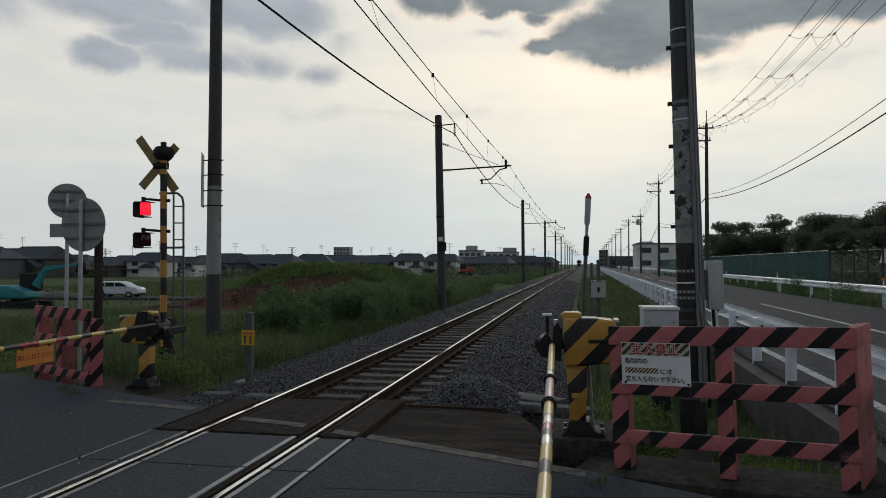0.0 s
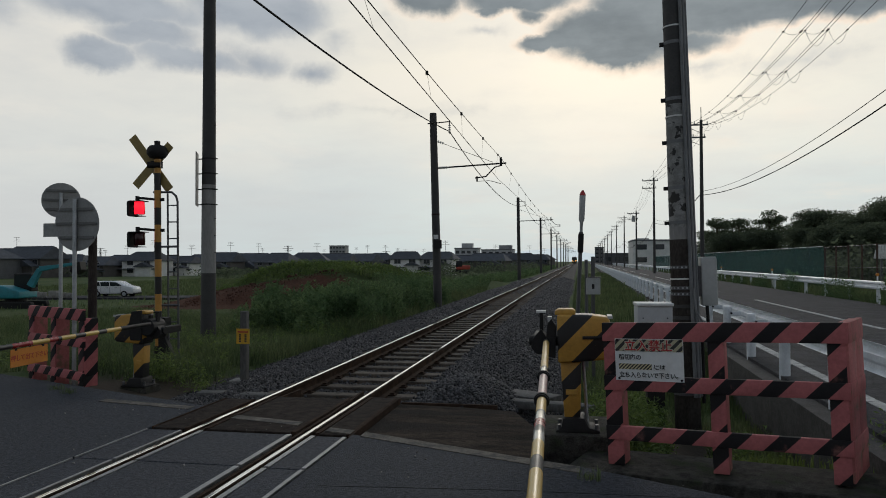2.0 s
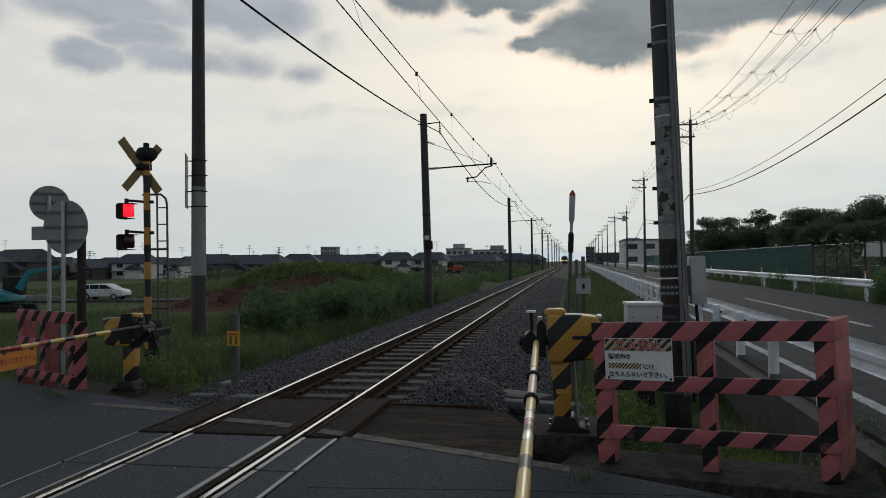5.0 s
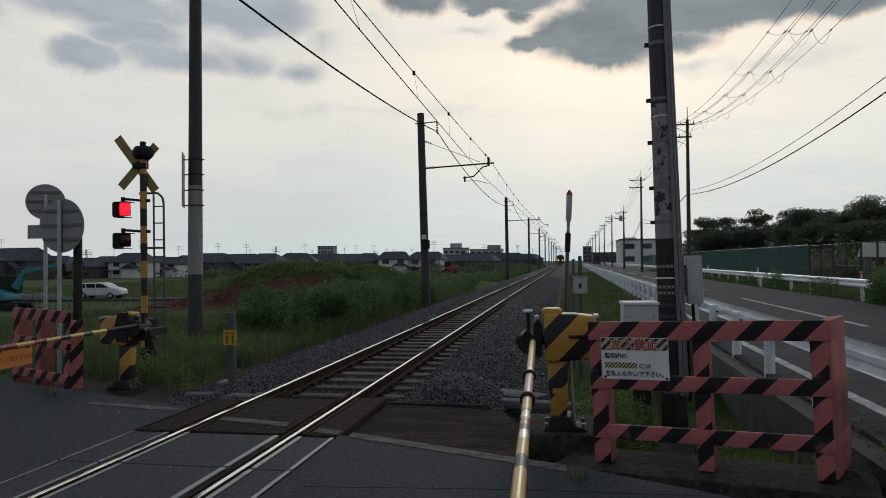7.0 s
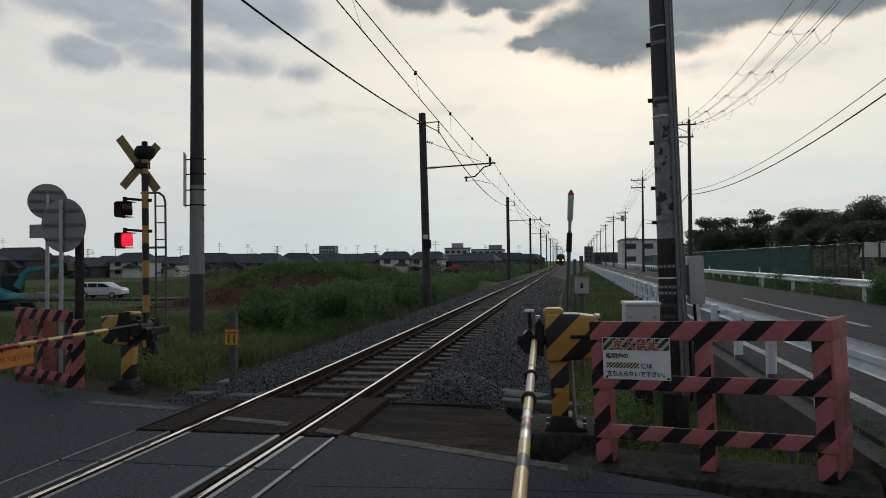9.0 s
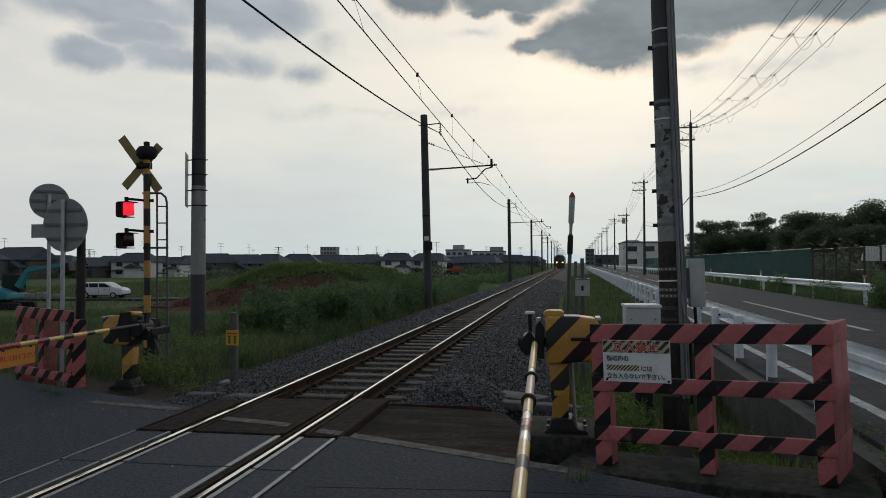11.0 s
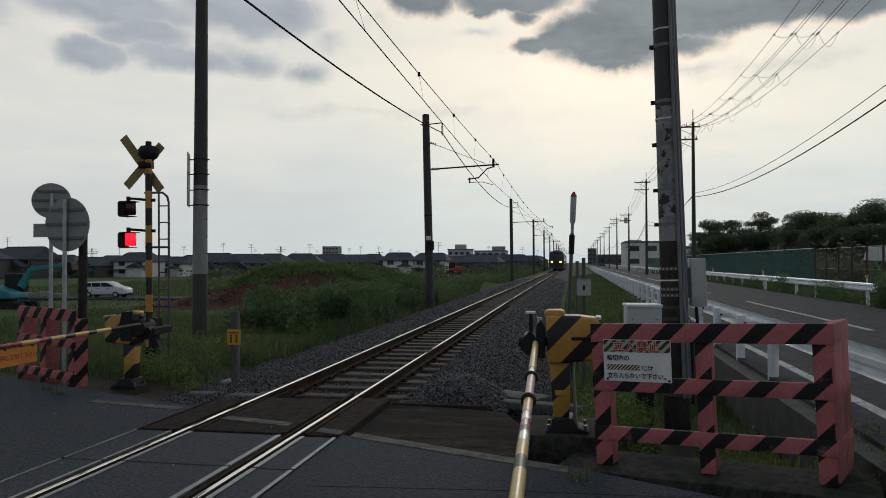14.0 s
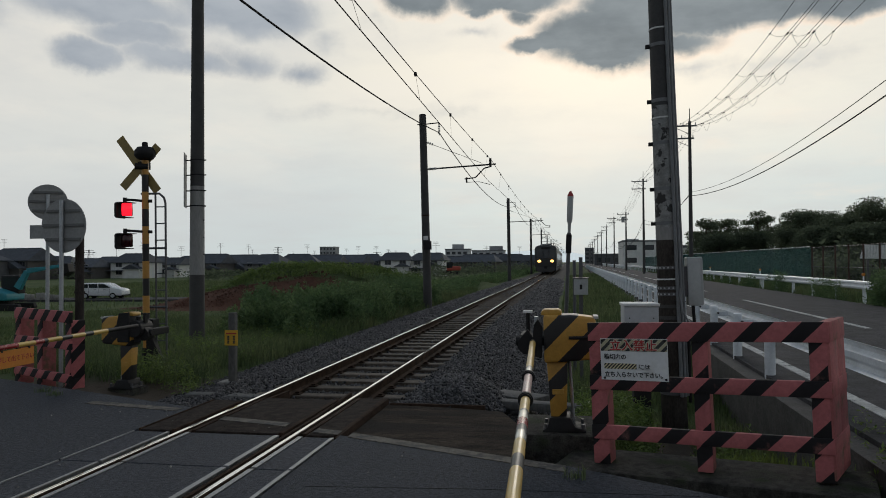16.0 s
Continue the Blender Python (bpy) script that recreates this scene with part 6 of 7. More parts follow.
def far_houses():
    rnd = random.Random(12)
    rows = (  # bearing of the middle, distance, width, eaves height, ridge, pale wall?
        (-1060, 140, 13, 4.6, 2.0, 0), (-1015, 165, 12, 4.8, 2.0, 0), (-968, 150, 13, 4.6, 2.2, 0), (-905, 170, 9, 4.2, 1.8, 0), (-845, 160, 7, 3.6, 1.6, 0), (-812, 190, 9, 4.2, 1.8, 0), (-765, 165, 9, 5.0, 1.7, 2), (-722, 200, 9, 4.2, 1.8, 0),
        (-694, 175, 6, 4.2, 1.4, 1), (-660, 200, 9, 4.4, 1.8, 0), (-626, 190, 8, 4.6, 2.0, 0), (-580, 200, 13, 4.2, 2.1, 0), (-530, 190, 11, 4.3, 2.0, 0), (-478, 215, 13, 4.4, 2.2, 0), (-430, 230, 12, 4.6, 2.0, 0),
        (-385, 240, 13, 4.6, 2.0, 0), (-350, 260, 9, 5.2, 2.0, 0), (-305, 185, 7.6, 5.3, 1.5, 1), (-247, 188, 9.0, 5.2, 1.5, 1), (-205, 260, 9, 4.2, 1.8, 0), (-160, 250, 14, 4.6, 2.0, 0), (-100, 280, 14, 5.0, 2.0, 0), (-72, 330, 11, 5, 2, 0),
    )
    for i, (b, dist, w, h, ridge, pale) in enumerate(rows):
        x, y = spot(b, dist)
        wall = WALLW if pale else (WALLB if i % 3 else GREYWALL)
        label = "pale two-storey house with a dark tiled roof" if pale else "low house with brown walls and a dark tiled roof"
        house(pose(x, y, -1.9, 0, 0, rnd.uniform(-14, 14) + (8 if pale else 0)), w, 8, h * (0.94 if b < -930 else 0.76), wall, label, 2, ridge * 1.35, rnd.choice((0.1, 0.3, 0.55)) if not pale else 0.35, i % 5 in (0, 1, 3))
    for k in range(38):
        b = -1120 + 1110 * k / 37 + rnd.uniform(-12, 12)
        dist = rnd.uniform(270, 380)
        x, y = spot(b, dist)
        if x > -16:
            continue
        house(pose(x, y, -1.9, 0, 0, rnd.uniform(-30, 30)), rnd.uniform(9, 16), 9, rnd.uniform(3.4, 4.8), rnd.choice((WALLB, GREYWALL, WALLB, WALLW)), "distant house with a dark tiled roof in the town", 2, rnd.uniform(1.6, 2.6), rnd.choice((0.05, 0.3, 0.5)), rnd.random() < 0.4, "town houses")


far_houses()


def block(name, b, dist, w, d, h, wall, label, floors, bays, z0=-1.9, rot=0, top=None):
    x, y = spot(b, dist)
    o = thing(name, pose(x, y, z0, 0, 0, rot), label, "building", "large buildings in the distance")
    bm = B()
    box(bm, -w / 2, w / 2, -d / 2, d / 2, -0.3, h)
    part("wall", bm, wall, o)
    bm = B()
    box(bm, -w / 2 - 0.15, w / 2 + 0.15, -d / 2 - 0.15, d / 2 + 0.15, h, h + 0.5)
    part("parapet", bm, GREYWALL, o)
    for f in range(floors):
        for k in range(bays):
            x0 = -w / 2 + w * (k + 0.18) / bays
            z = h * (f + 0.35) / floors
            bm = B()
            box(bm, x0, x0 + w * 0.62 / bays, -d / 2 - 0.06, -d / 2 + 0.05, z, z + h * 0.4 / floors)
            part("window", bm, WINDOW, o)
    if top:
        bm = B()
        box(bm, *top)
        part("roof_house", bm, wall, o)
    return o


block("apartment_block", -424, 620, 14.5, 10, 17.5, PALEWALL, "grey apartment block standing over the roofs", 5, 5)
block("stepped_building", -196, 300, 9.5, 9, 8.6, PALEWALL, "grey stepped building among the houses", 3, 4, top=(-2.2, 2.2, -2, 2, 8.6, 11.0))
block("stepped_building", -142, 340, 15, 9, 8.6, PALEWALL, "grey stepped building among the houses", 3, 5, top=(0.5, 6.5, -2, 2, 8.6, 11.0))
block("factory", 135, 232, 15.0, 20, 7.6, WALLW, "pale factory building with dark windows beside the road", 2, 3, -0.2, 0, top=(-6, -2.5, -6, 6, 7.6, 8.6))
block("factory_shed", 74, 300, 13, 14, 4.4, GREYWALL, "low grey shed beyond the road", 1, 4, -0.2)
block("distant_tower", 36, 520, 6, 6, 11, GREYWALL, "grey narrow building far along the road", 4, 2, -0.2)
block("roadside_building", 205, 150, 5.0, 8, 4.4, WALLW, "pale building half hidden behind trees", 1, 2, -0.2)


def pylon(b, dist, h):
    x, y = spot(b, dist)
    p = thing("lattice_mast", pose(x, y, -2), "thin lattice mast above the roofs", "mast", "lattice masts")
    bm = B()
    for sx, sy in ((-1, -1), (1, -1), (1, 1), (-1, 1)):
        tube(bm, (sx * h * 0.07, sy * h * 0.07, 0), (sx * 0.25, sy * 0.25, h), 0.10, n=5)
    for k in range(6):
        z, w = h * k / 6, h * 0.07 * (1 - k / 6) + 0.25
        tube(bm, (-w, -w, z), (w * 0.85, -w * 0.85, z + h / 6), 0.07, n=4)
        tube(bm, (w, -w, z), (-w * 0.85, -w * 0.85, z + h / 6), 0.07, n=4)
    part("lattice", bm, GALVDARK, p)
    for z, l in ((0.97, 3.2), (0.86, 4.2), (0.75, 3.2)):
        bm = B()
        box(bm, -l, l, -0.12, 0.12, h * z - 0.12, h * z + 0.12)
        part("crossarm", bm, GALVDARK, p)


pylon(-515, 520, 16)
pylon(-340, 560, 12)
pylon(-850, 420, 13)


def far_trees():
    """Dark hedges and low woods between the houses, joined."""
    rs = np.random.RandomState(21)
    V = []
    for k in range(100):
        b = rs.uniform(-1050, -60)
        dist = rs.uniform(130, 330)
        x, y = b * dist / 1306, dist
        h, w = rs.uniform(1.4, 3.4), rs.uniform(2, 7)
        n = 300
        p = rs.randn(n, 3) * np.array([w * 0.5, w * 0.35, h * 0.28]) + np.array([x, y, -1.7 + h * 0.45])
        p[:, 2] = np.maximum(p[:, 2], -1.8)
        V.append((p, np.full(n, 0.30)))
    leaf_mesh("hedges", np.concatenate([a for a, _ in V]), np.concatenate([s for _, s in V]), 5, TREE, "dark hedges and small trees between the houses", "hedge")


def hills():
    rs = np.random.RandomState(3)
    for b0, b1, top, dist in ((-640, -180, 15, 3400), (-230, 80, 30, 3300), (300, 560, 62, 3000), (-1300, -700, 12, 3500)):
        bm = B()
        n = 60
        xs = np.linspace(b0, b1, n) * dist / 1306
        env = np.sin(np.linspace(0, math.pi, n)) ** 0.8
        prof = sum(np.sin(np.linspace(0, f, n) + rs.uniform(0, 6)) / f for f in (7, 13, 23))
        z = (top * (0.75 + 0.6 * prof)) * env * dist / 1306
        lo = [bm.verts.new((x, dist, -30)) for x in xs]
        hi = [bm.verts.new((x, dist + 60, max(h, 0) - 2)) for x, h in zip(xs, z)]
        bk = [bm.verts.new((x, dist + 500, -30)) for x in xs]
        for k in range(n - 1):
            bm.faces.new((lo[k], lo[k + 1], hi[k + 1], hi[k]))
            bm.faces.new((hi[k], hi[k + 1], bk[k + 1], bk[k]))
        tagged(part("backdrop_hills", bm, HAZE_GLOW), "glowing pale blue backdrop hills with haze in their colour", "hills", kind="structure")


# distance haze painted into the hills: a pale blue that glows by itself
HAZE_GLOW = glowing("painted_haze_glow", (0.50, 0.56, 0.585), 1.0, 1.0)
hills()


def lane():
    bm = B()
    swept(bm, [(-2.2, -0.3), (2.2, -0.3), (2.2, 0.0), (-2.2, 0.0)], [(-95, 58, -1.62), (-60, 60.5, -1.64), (-44, 62.2, -1.65), (-30, 65, -1.66), (-20, 72, -1.7), (-14, 90, -1.75)])
    tagged(part("farm_lane", bm, ROADWAY), "narrow grey lane through the fields", "road", kind="structure")
    rnd = random.Random(5)
    for k in range(9):
        footing("concrete_barrier", pose(-54.0 + k * 0.8 + (0.6 if k > 5 else 0), 60.3 + rnd.uniform(-0.2, 0.2), -1.66, 0, 0, rnd.uniform(-6, 6)), (-0.42, 0.42, -0.25, 0.25, 0, rnd.uniform(0.45, 0.7)), "pale concrete block set beside the lane", "concrete block", CONCRETE, 0.04, "concrete blocks by the lane")


lane()


def estate_car():
    c = thing("estate_car", pose(-44.05, 62.9, -1.66, 0, 0, 6) @ Matrix.Diagonal((1.02, 1.0, 0.92, 1.0)), "white estate car parked on the lane", "car")
    pts = [(-2.2, 0.42), (-2.22, 0.90), (-2.16, 1.08), (-2.02, 1.52), (-1.86, 1.60), (0.20, 1.63), (0.66, 1.55), (1.30, 1.14), (1.96, 1.02), (2.16, 0.86), (2.2, 0.45), (2.1, 0.32), (-2.1, 0.30)]
    bm = B()
    plate_of(bm, pts, -0.82, 0.82)
    part("body", soften(bm, 0.07, 3), CARWHITE, c, smooth=True)
    for s in (-1, 1):
        for q in ([(-2.02, 1.12), (-1.90, 1.50), (-1.12, 1.53), (-1.06, 1.12)], [(-0.98, 1.12), (-1.03, 1.53), (-0.18, 1.54), (-0.14, 1.12)], [(-0.06, 1.12), (-0.10, 1.54), (0.50, 1.51), (1.10, 1.14)]):
            bm = B()
            plate_of(bm, q, s * 0.80, s * 0.835)
            part("side_window", bm, CARGLASS, c)
        for x in (-1.35, 1.30):
            bm = B()
            tube(bm, (x, s * 0.66, 0.31), (x, s * 0.85, 0.31), 0.31, n=22)
            w = part("wheel", bm, RUBBER, c, smooth=True)
            bm = B()
            tube(bm, (x, s * 0.84, 0.31), (x, s * 0.862, 0.31), 0.19, n=18)
            part("rim", bm, GALV, w)
        bm = B()
        box(bm, 2.0, 2.17, s * 0.45, s * 0.75, 0.66, 0.80)
        part("headlight", bm, GREY, c)
        bm = B()
        box(bm, -2.22, -2.12, s * 0.62, s * 0.80, 0.80, 1.05)
        part("tail_light", bm, SIGNRED, c)
        bm = B()
        box(bm, 0.72, 0.88, s * 0.84, s * 1.0, 0.98, 1.10)
        part("mirror", bm, CARWHITE, c)
    bm = B()
    plate_of(bm, [(-2.17, 1.12), (-2.05, 1.50), (-2.03, 1.50), (-2.15, 1.12)], -0.66, 0.66)
    part("rear_window", bm, CARGLASS, c)
    for s in (-1, 1):
        for x in (-1.02, -0.10, 0.98):
            bm = B()
            box(bm, x - 0.012, x + 0.012, s * 0.815, s * 0.826, 0.45, 1.10)
            part("door_seam", bm, GREYWALL, c)
        for x in (-0.28, 0.62):
            bm = B()
            box(bm, x - 0.22, x, s * 0.82, s * 0.845, 0.93, 0.97)
            part("door_handle", bm, GREYWALL, c)
    bm = B()
    box(bm, -2.25, 2.24, -0.75, 0.75, 0.28, 0.42)
    part("sill", soften(bm, 0.03), RUBBER, c)


estate_car()


def excavator(m, paint, label, size=1.0, reach=((0.6, 1.2), (2.2, 3.0), (5.6, 2.7), (6.2, 1.6)), cab_mat=None, cab_side=-1):
    e = thing("excavator", m @ Matrix.Scale(size, 4), label, "excavator", "excavators in the fields")
    for s in (-1, 1):
        bm = B()
        plate_of(bm, [(-1.5, 0.0), (1.5, 0.0), (1.8, 0.3), (1.7, 0.62), (-1.7, 0.62), (-1.8, 0.3)], s * 0.75, s * 1.2)
        part("crawler", soften(bm, 0.06), RUBBER, e)
    bm = B()
    tube(bm, (0, 0, 0.6), (0, 0, 0.85), 0.7, n=20)
    part("slew_ring", bm, BLACK, e)
    bm = B()
    plate_of(bm, [(-1.9, 0.85), (0.9, 0.85), (0.9, 1.35), (-0.3, 1.75), (-1.9, 1.75), (-2.05, 1.3)], -1.15, 1.15)
    part("engine_housing", soften(bm, 0.10, 3), paint, e, smooth=True)
    bm = B()
    near, far = cab_side * 1.15, cab_side * 0.2
    box(bm, -0.35, 0.95, near, far, 1.3, 2.65)
    cab = part("cab", soften(bm, 0.10, 3), cab_mat or paint, e, smooth=True)
    for d in ((-0.2, 0.8, near, near + cab_side * 0.02, 1.75, 2.5), (0.94, 0.965, near * 0.92, far * 1.4, 1.6, 2.5), (-0.2, 0.8, far - cab_side * 0.02, far, 1.75, 2.5)):
        bm = B()
        box(bm, *d)
        part("cab_window", bm, CARGLASS, cab)
    names = ("boom", "arm", "bucket_link")
    for (a, b), nm, w in zip(zip(reach, reach[1:]), names, (0.26, 0.2, 0.14)):
        bm = B()
        d = Vector((b[0] - a[0], 0, b[1] - a[1]))
        n = Vector((-d.z, 0, d.x)).normalized() * w
        plate_of(bm, [(a[0] - n.x, a[1] - n.z), (b[0] - n.x * 0.6, b[1] - n.z * 0.6), (b[0] + n.x * 0.6, b[1] + n.z * 0.6), (a[0] + n.x, a[1] + n.z)], 0.05, 0.4)
        part(nm, soften(bm, 0.03), paint, e)
    x, z = reach[-1]
    bm = B()
    plate_of(bm, [(x - 0.2, z + 0.1), (x + 0.25, z + 0.1), (x + 0.35, z - 0.5), (x - 0.1, z - 0.85), (x - 0.5, z - 0.6)], -0.3, 0.6)
    part("bucket", soften(bm, 0.04), BLACK, e)
    return e


excavator(pose(-43.35, 49.60, -2.05, 0, 0, 10), TEAL, "teal excavator with its arm stretched out in the field", 1.08, ((0.9, 1.7), (1.6, 2.95), (3.0, 3.15), (4.5, 3.38)), BLACK, 1)
excavator(pose(-24.4, 150.0, -0.95, 0, 0, 188), REDPAINT, "red excavator with a dark cab beside the field", 1.0, ((0.4, 1.4), (0.6, 1.9), (0.9, 1.5), (0.8, 0.9)), BLACK, 1)


# ---- sports-ground fence and its net beyond the road ----
def netting(name, col, open_share):
    """Fine woven net: a thread colour with gaps too small to see one by one."""
    m, nt, bsdf = nodes_of(name)
    co = nt.nodes.new("ShaderNodeTexCoord").outputs["Object"]
    tone = mixed(nt, stepped(nt, noise_out(nt, co, 0.9, 4), 0.3, 0.7), tuple(c * 0.8 for c in col), tuple(c * 1.25 for c in col))
    nt.links.new(tone, bsdf.inputs["Base Color"])
    bsdf.inputs["Roughness"].default_value = 0.8
    hole = nt.nodes.new("ShaderNodeBsdfTransparent")
    mx = nt.nodes.new("ShaderNodeMixShader")
    mx.inputs[0].default_value = open_share
    nt.links.new(bsdf.outputs[0], mx.inputs[1])
    nt.links.new(hole.outputs[0], mx.inputs[2])
    nt.links.new(mx.outputs[0], nt.nodes["Material Output"].inputs["Surface"])
    return m


NETTING = netting("green_netting", (0.007, 0.090, 0.084), 0.42)
RUSTPOST = surface("rust_brown_post", (0.085, 0.055, 0.042), 0.8, var=0.3, scale=4, bump=0.1)


def net_fence():
    f = thing("net_fence", pose(0, 0, 0), "tall fence with green netting and bare mesh beyond the road", "fence")
    y = 45.3
    while y > 21:
        bm = B()
        tube(bm, (14.0, y, -0.4), (14.0, y, 2.42), 0.05, n=8)
        part("post", bm, RUSTPOST, f)
        bm = B()
        for z in (0.1, 1.25, 2.36):
            tube(bm, (14.0, y - 1.87, z), (14.0, y, z), 0.014, n=5)
        for j in range(11):
            tube(bm, (14.0, y - 1.87 * j / 11, 0.1), (14.0, y - 1.87 * (j + 1) / 11, 2.36), 0.0026, n=4, caps=False)
            tube(bm, (14.0, y - 1.87 * (j + 1) / 11, 0.1), (14.0, y - 1.87 * j / 11, 2.36), 0.0026, n=4, caps=False)
        part("mesh_panel", bm, GALVDARK, f)
        y -= 1.87
    y, k = 45.5, 0
    while y < 140:
        bm = B()
        tube(bm, (14.08, y, -0.4), (14.08, y, 2.38), 0.045, n=8)
        part("post", bm, GALVDARK, f)
        bm = B()
        box(bm, 14.0, 14.012, y, y + 2.96, 0.05, 2.38 + 0.02 * math.sin(k * 2.1))
        part("net_panel", bm, NETTING, f)
        bm = B()
        tube(bm, (13.98, y + 0.12, 2.42), (13.98, y + 2.7, 2.42), 0.022, n=6)
        part("top_rail", bm, WHITE, f)
        y += 3.0
        k += 1
    # a white board shown through the mesh
    b = thing("white_board", pose(14.5, 39.6, 0, 0, 0, 0), "white board standing behind the mesh fence", "board")
    bm = B()
    plate_of(bm, [(0.0, 1.70), (2.0, 1.66), (2.0, 2.40), (0.18, 2.38)], 0, 0.06)
    part("panel", bm, WHITE, b)
    for x in (0.4, 1.4):
        bm = B()
        box(bm, x - 0.05, x + 0.05, 0.07, 0.17, -0.4, 2.2)
        part("leg", bm, GALVDARK, b)
    for y, o in ((29.5, 0.0), (61, 0), (45, 0)):
        p = thing("reflector_post", pose(road_x(y) + 7.62, y, 0.0), "small orange reflector post on the roadside", "reflector post", "reflector posts")
        bm = B()
        tube(bm, (0, 0, -0.3), (0, 0, 1.02), 0.03, n=8)
        part("post", bm, WHITE, p)
        bm = B()
        tube(bm, (0, -0.03, 1.08), (0, 0.03, 1.08), 0.060, n=14)
        part("reflector", bm, ORANGE, p)


net_fence()


# ---- plants ----
def mesh_of(name, V, F, material, label, category, parent=None, kind="stuff"):
    me = bpy.data.meshes.new(name)
    V, F = V.reshape(-1, 3).astype(np.float32), F.astype(np.int32)
    k = F.shape[1]
    me.vertices.add(len(V))
    me.vertices.foreach_set("co", V.ravel())
    me.loops.add(F.size)
    me.loops.foreach_set("vertex_index", F.ravel())
    me.polygons.add(len(F))
    me.polygons.foreach_set("loop_start", np.arange(0, F.size, k, dtype=np.int32))
    me.update()
    me.materials.append(material)
    ob = new(name, me)
    if parent is not None:
        ob.parent = parent
        return ob
    return tagged(ob, label, category, kind=kind)


def leaf_mesh(name, P, size, seed, material, label="", category="", parent=None, slim=0.5, droop=0.0):
    """Leaves as folded diamonds at the places P."""
    rs = np.random.RandomState(seed)
    n = len(P)
    a = rs.randn(n, 3)
    a[:, 2] = a[:, 2] * 0.6 - droop
    a /= np.linalg.norm(a, axis=1)[:, None]
    b = np.cross(a, rs.randn(n, 3))
    b /= np.linalg.norm(b, axis=1)[:, None]
    s = np.asarray(size)[:, None] * rs.uniform(0.6, 1.3, (n, 1))
    c = np.cross(a, b)
    V = np.stack([P - a * s, P + b * s * slim + c * s * 0.12, P + a * s, P - b * s * slim + c * s * 0.12], 1)
    F = np.arange(n * 4).reshape(n, 4)
    return mesh_of(name, V, F, material, label, category, parent)


def blades(name, P, h, w, seed, material, label, category, lean=0.45, parent=None):
    """Blades of grass: each bends over and ends in a point."""
    rs = np.random.RandomState(seed)
    n = len(P)
    a = rs.uniform(0, 2 * math.pi, n)
    side = np.stack([np.cos(a), np.sin(a), np.zeros(n)], 1) * np.asarray(w)[:, None] * 0.5
    d = rs.uniform(0, 2 * math.pi, n)
    out = np.stack([np.cos(d), np.sin(d), np.zeros(n)], 1) * (rs.uniform(0.1, 1.0, n) * lean * h)[:, None]
    up = np.zeros((n, 3))
    up[:, 2] = h
    mid = P + out * 0.35 + up * 0.6
    tip = P + out + up * (1 - 0.25 * rs.rand(n))[:, None]
    base = P - np.array([0, 0, 0.04])
    V = np.stack([base - side, base + side, mid + side * 0.8, mid - side * 0.8, tip], 1)
    i = np.arange(n)[:, None] * 5
    F = np.concatenate([i + np.array([[0, 1, 2]]), i + np.array([[0, 2, 3]]), i + np.array([[3, 2, 4]])])
    return mesh_of(name, V, F, material, label, category, parent)


def scatter(rs, n, x0, x1, y0, y1, keep):
    x, y = rs.uniform(x0, x1, n), rs.uniform(y0, y1, n)
    k = keep(x, y)
    x, y = x[k], y[k]
    return np.stack([x, y, ground_z(x, y)], 1)


def patchy(x, y, f=0.7):
    return 0.5 + 0.25 * (np.sin(x * f * 2.1 + 1) * np.sin(y * f * 1.7) + np.sin(x * f * 0.7 + y * f * 1.1 + 2))


def off_track(x, y):
    return x - track_x(y)


def beyond_edge(x, y, d):
    return y > EDGE[1] + EDGE[2] * (x - EDGE[0]) + d


FRESH = foliage("fresh_grass", (0.12, 0.19, 0.045), (0.20, 0.26, 0.075), 0.8, trans=0.42)
LEAFY = foliage("leafy_weeds", (0.105, 0.170, 0.045), (0.155, 0.220, 0.064), 0.8, trans=0.38)


def pole_foot(x, y):
    """The bare strip before the concrete pole's foot."""
    return (np.abs(x - 0.138 * y) < 0.24) & (y > 6.6) & (y < 9.8)


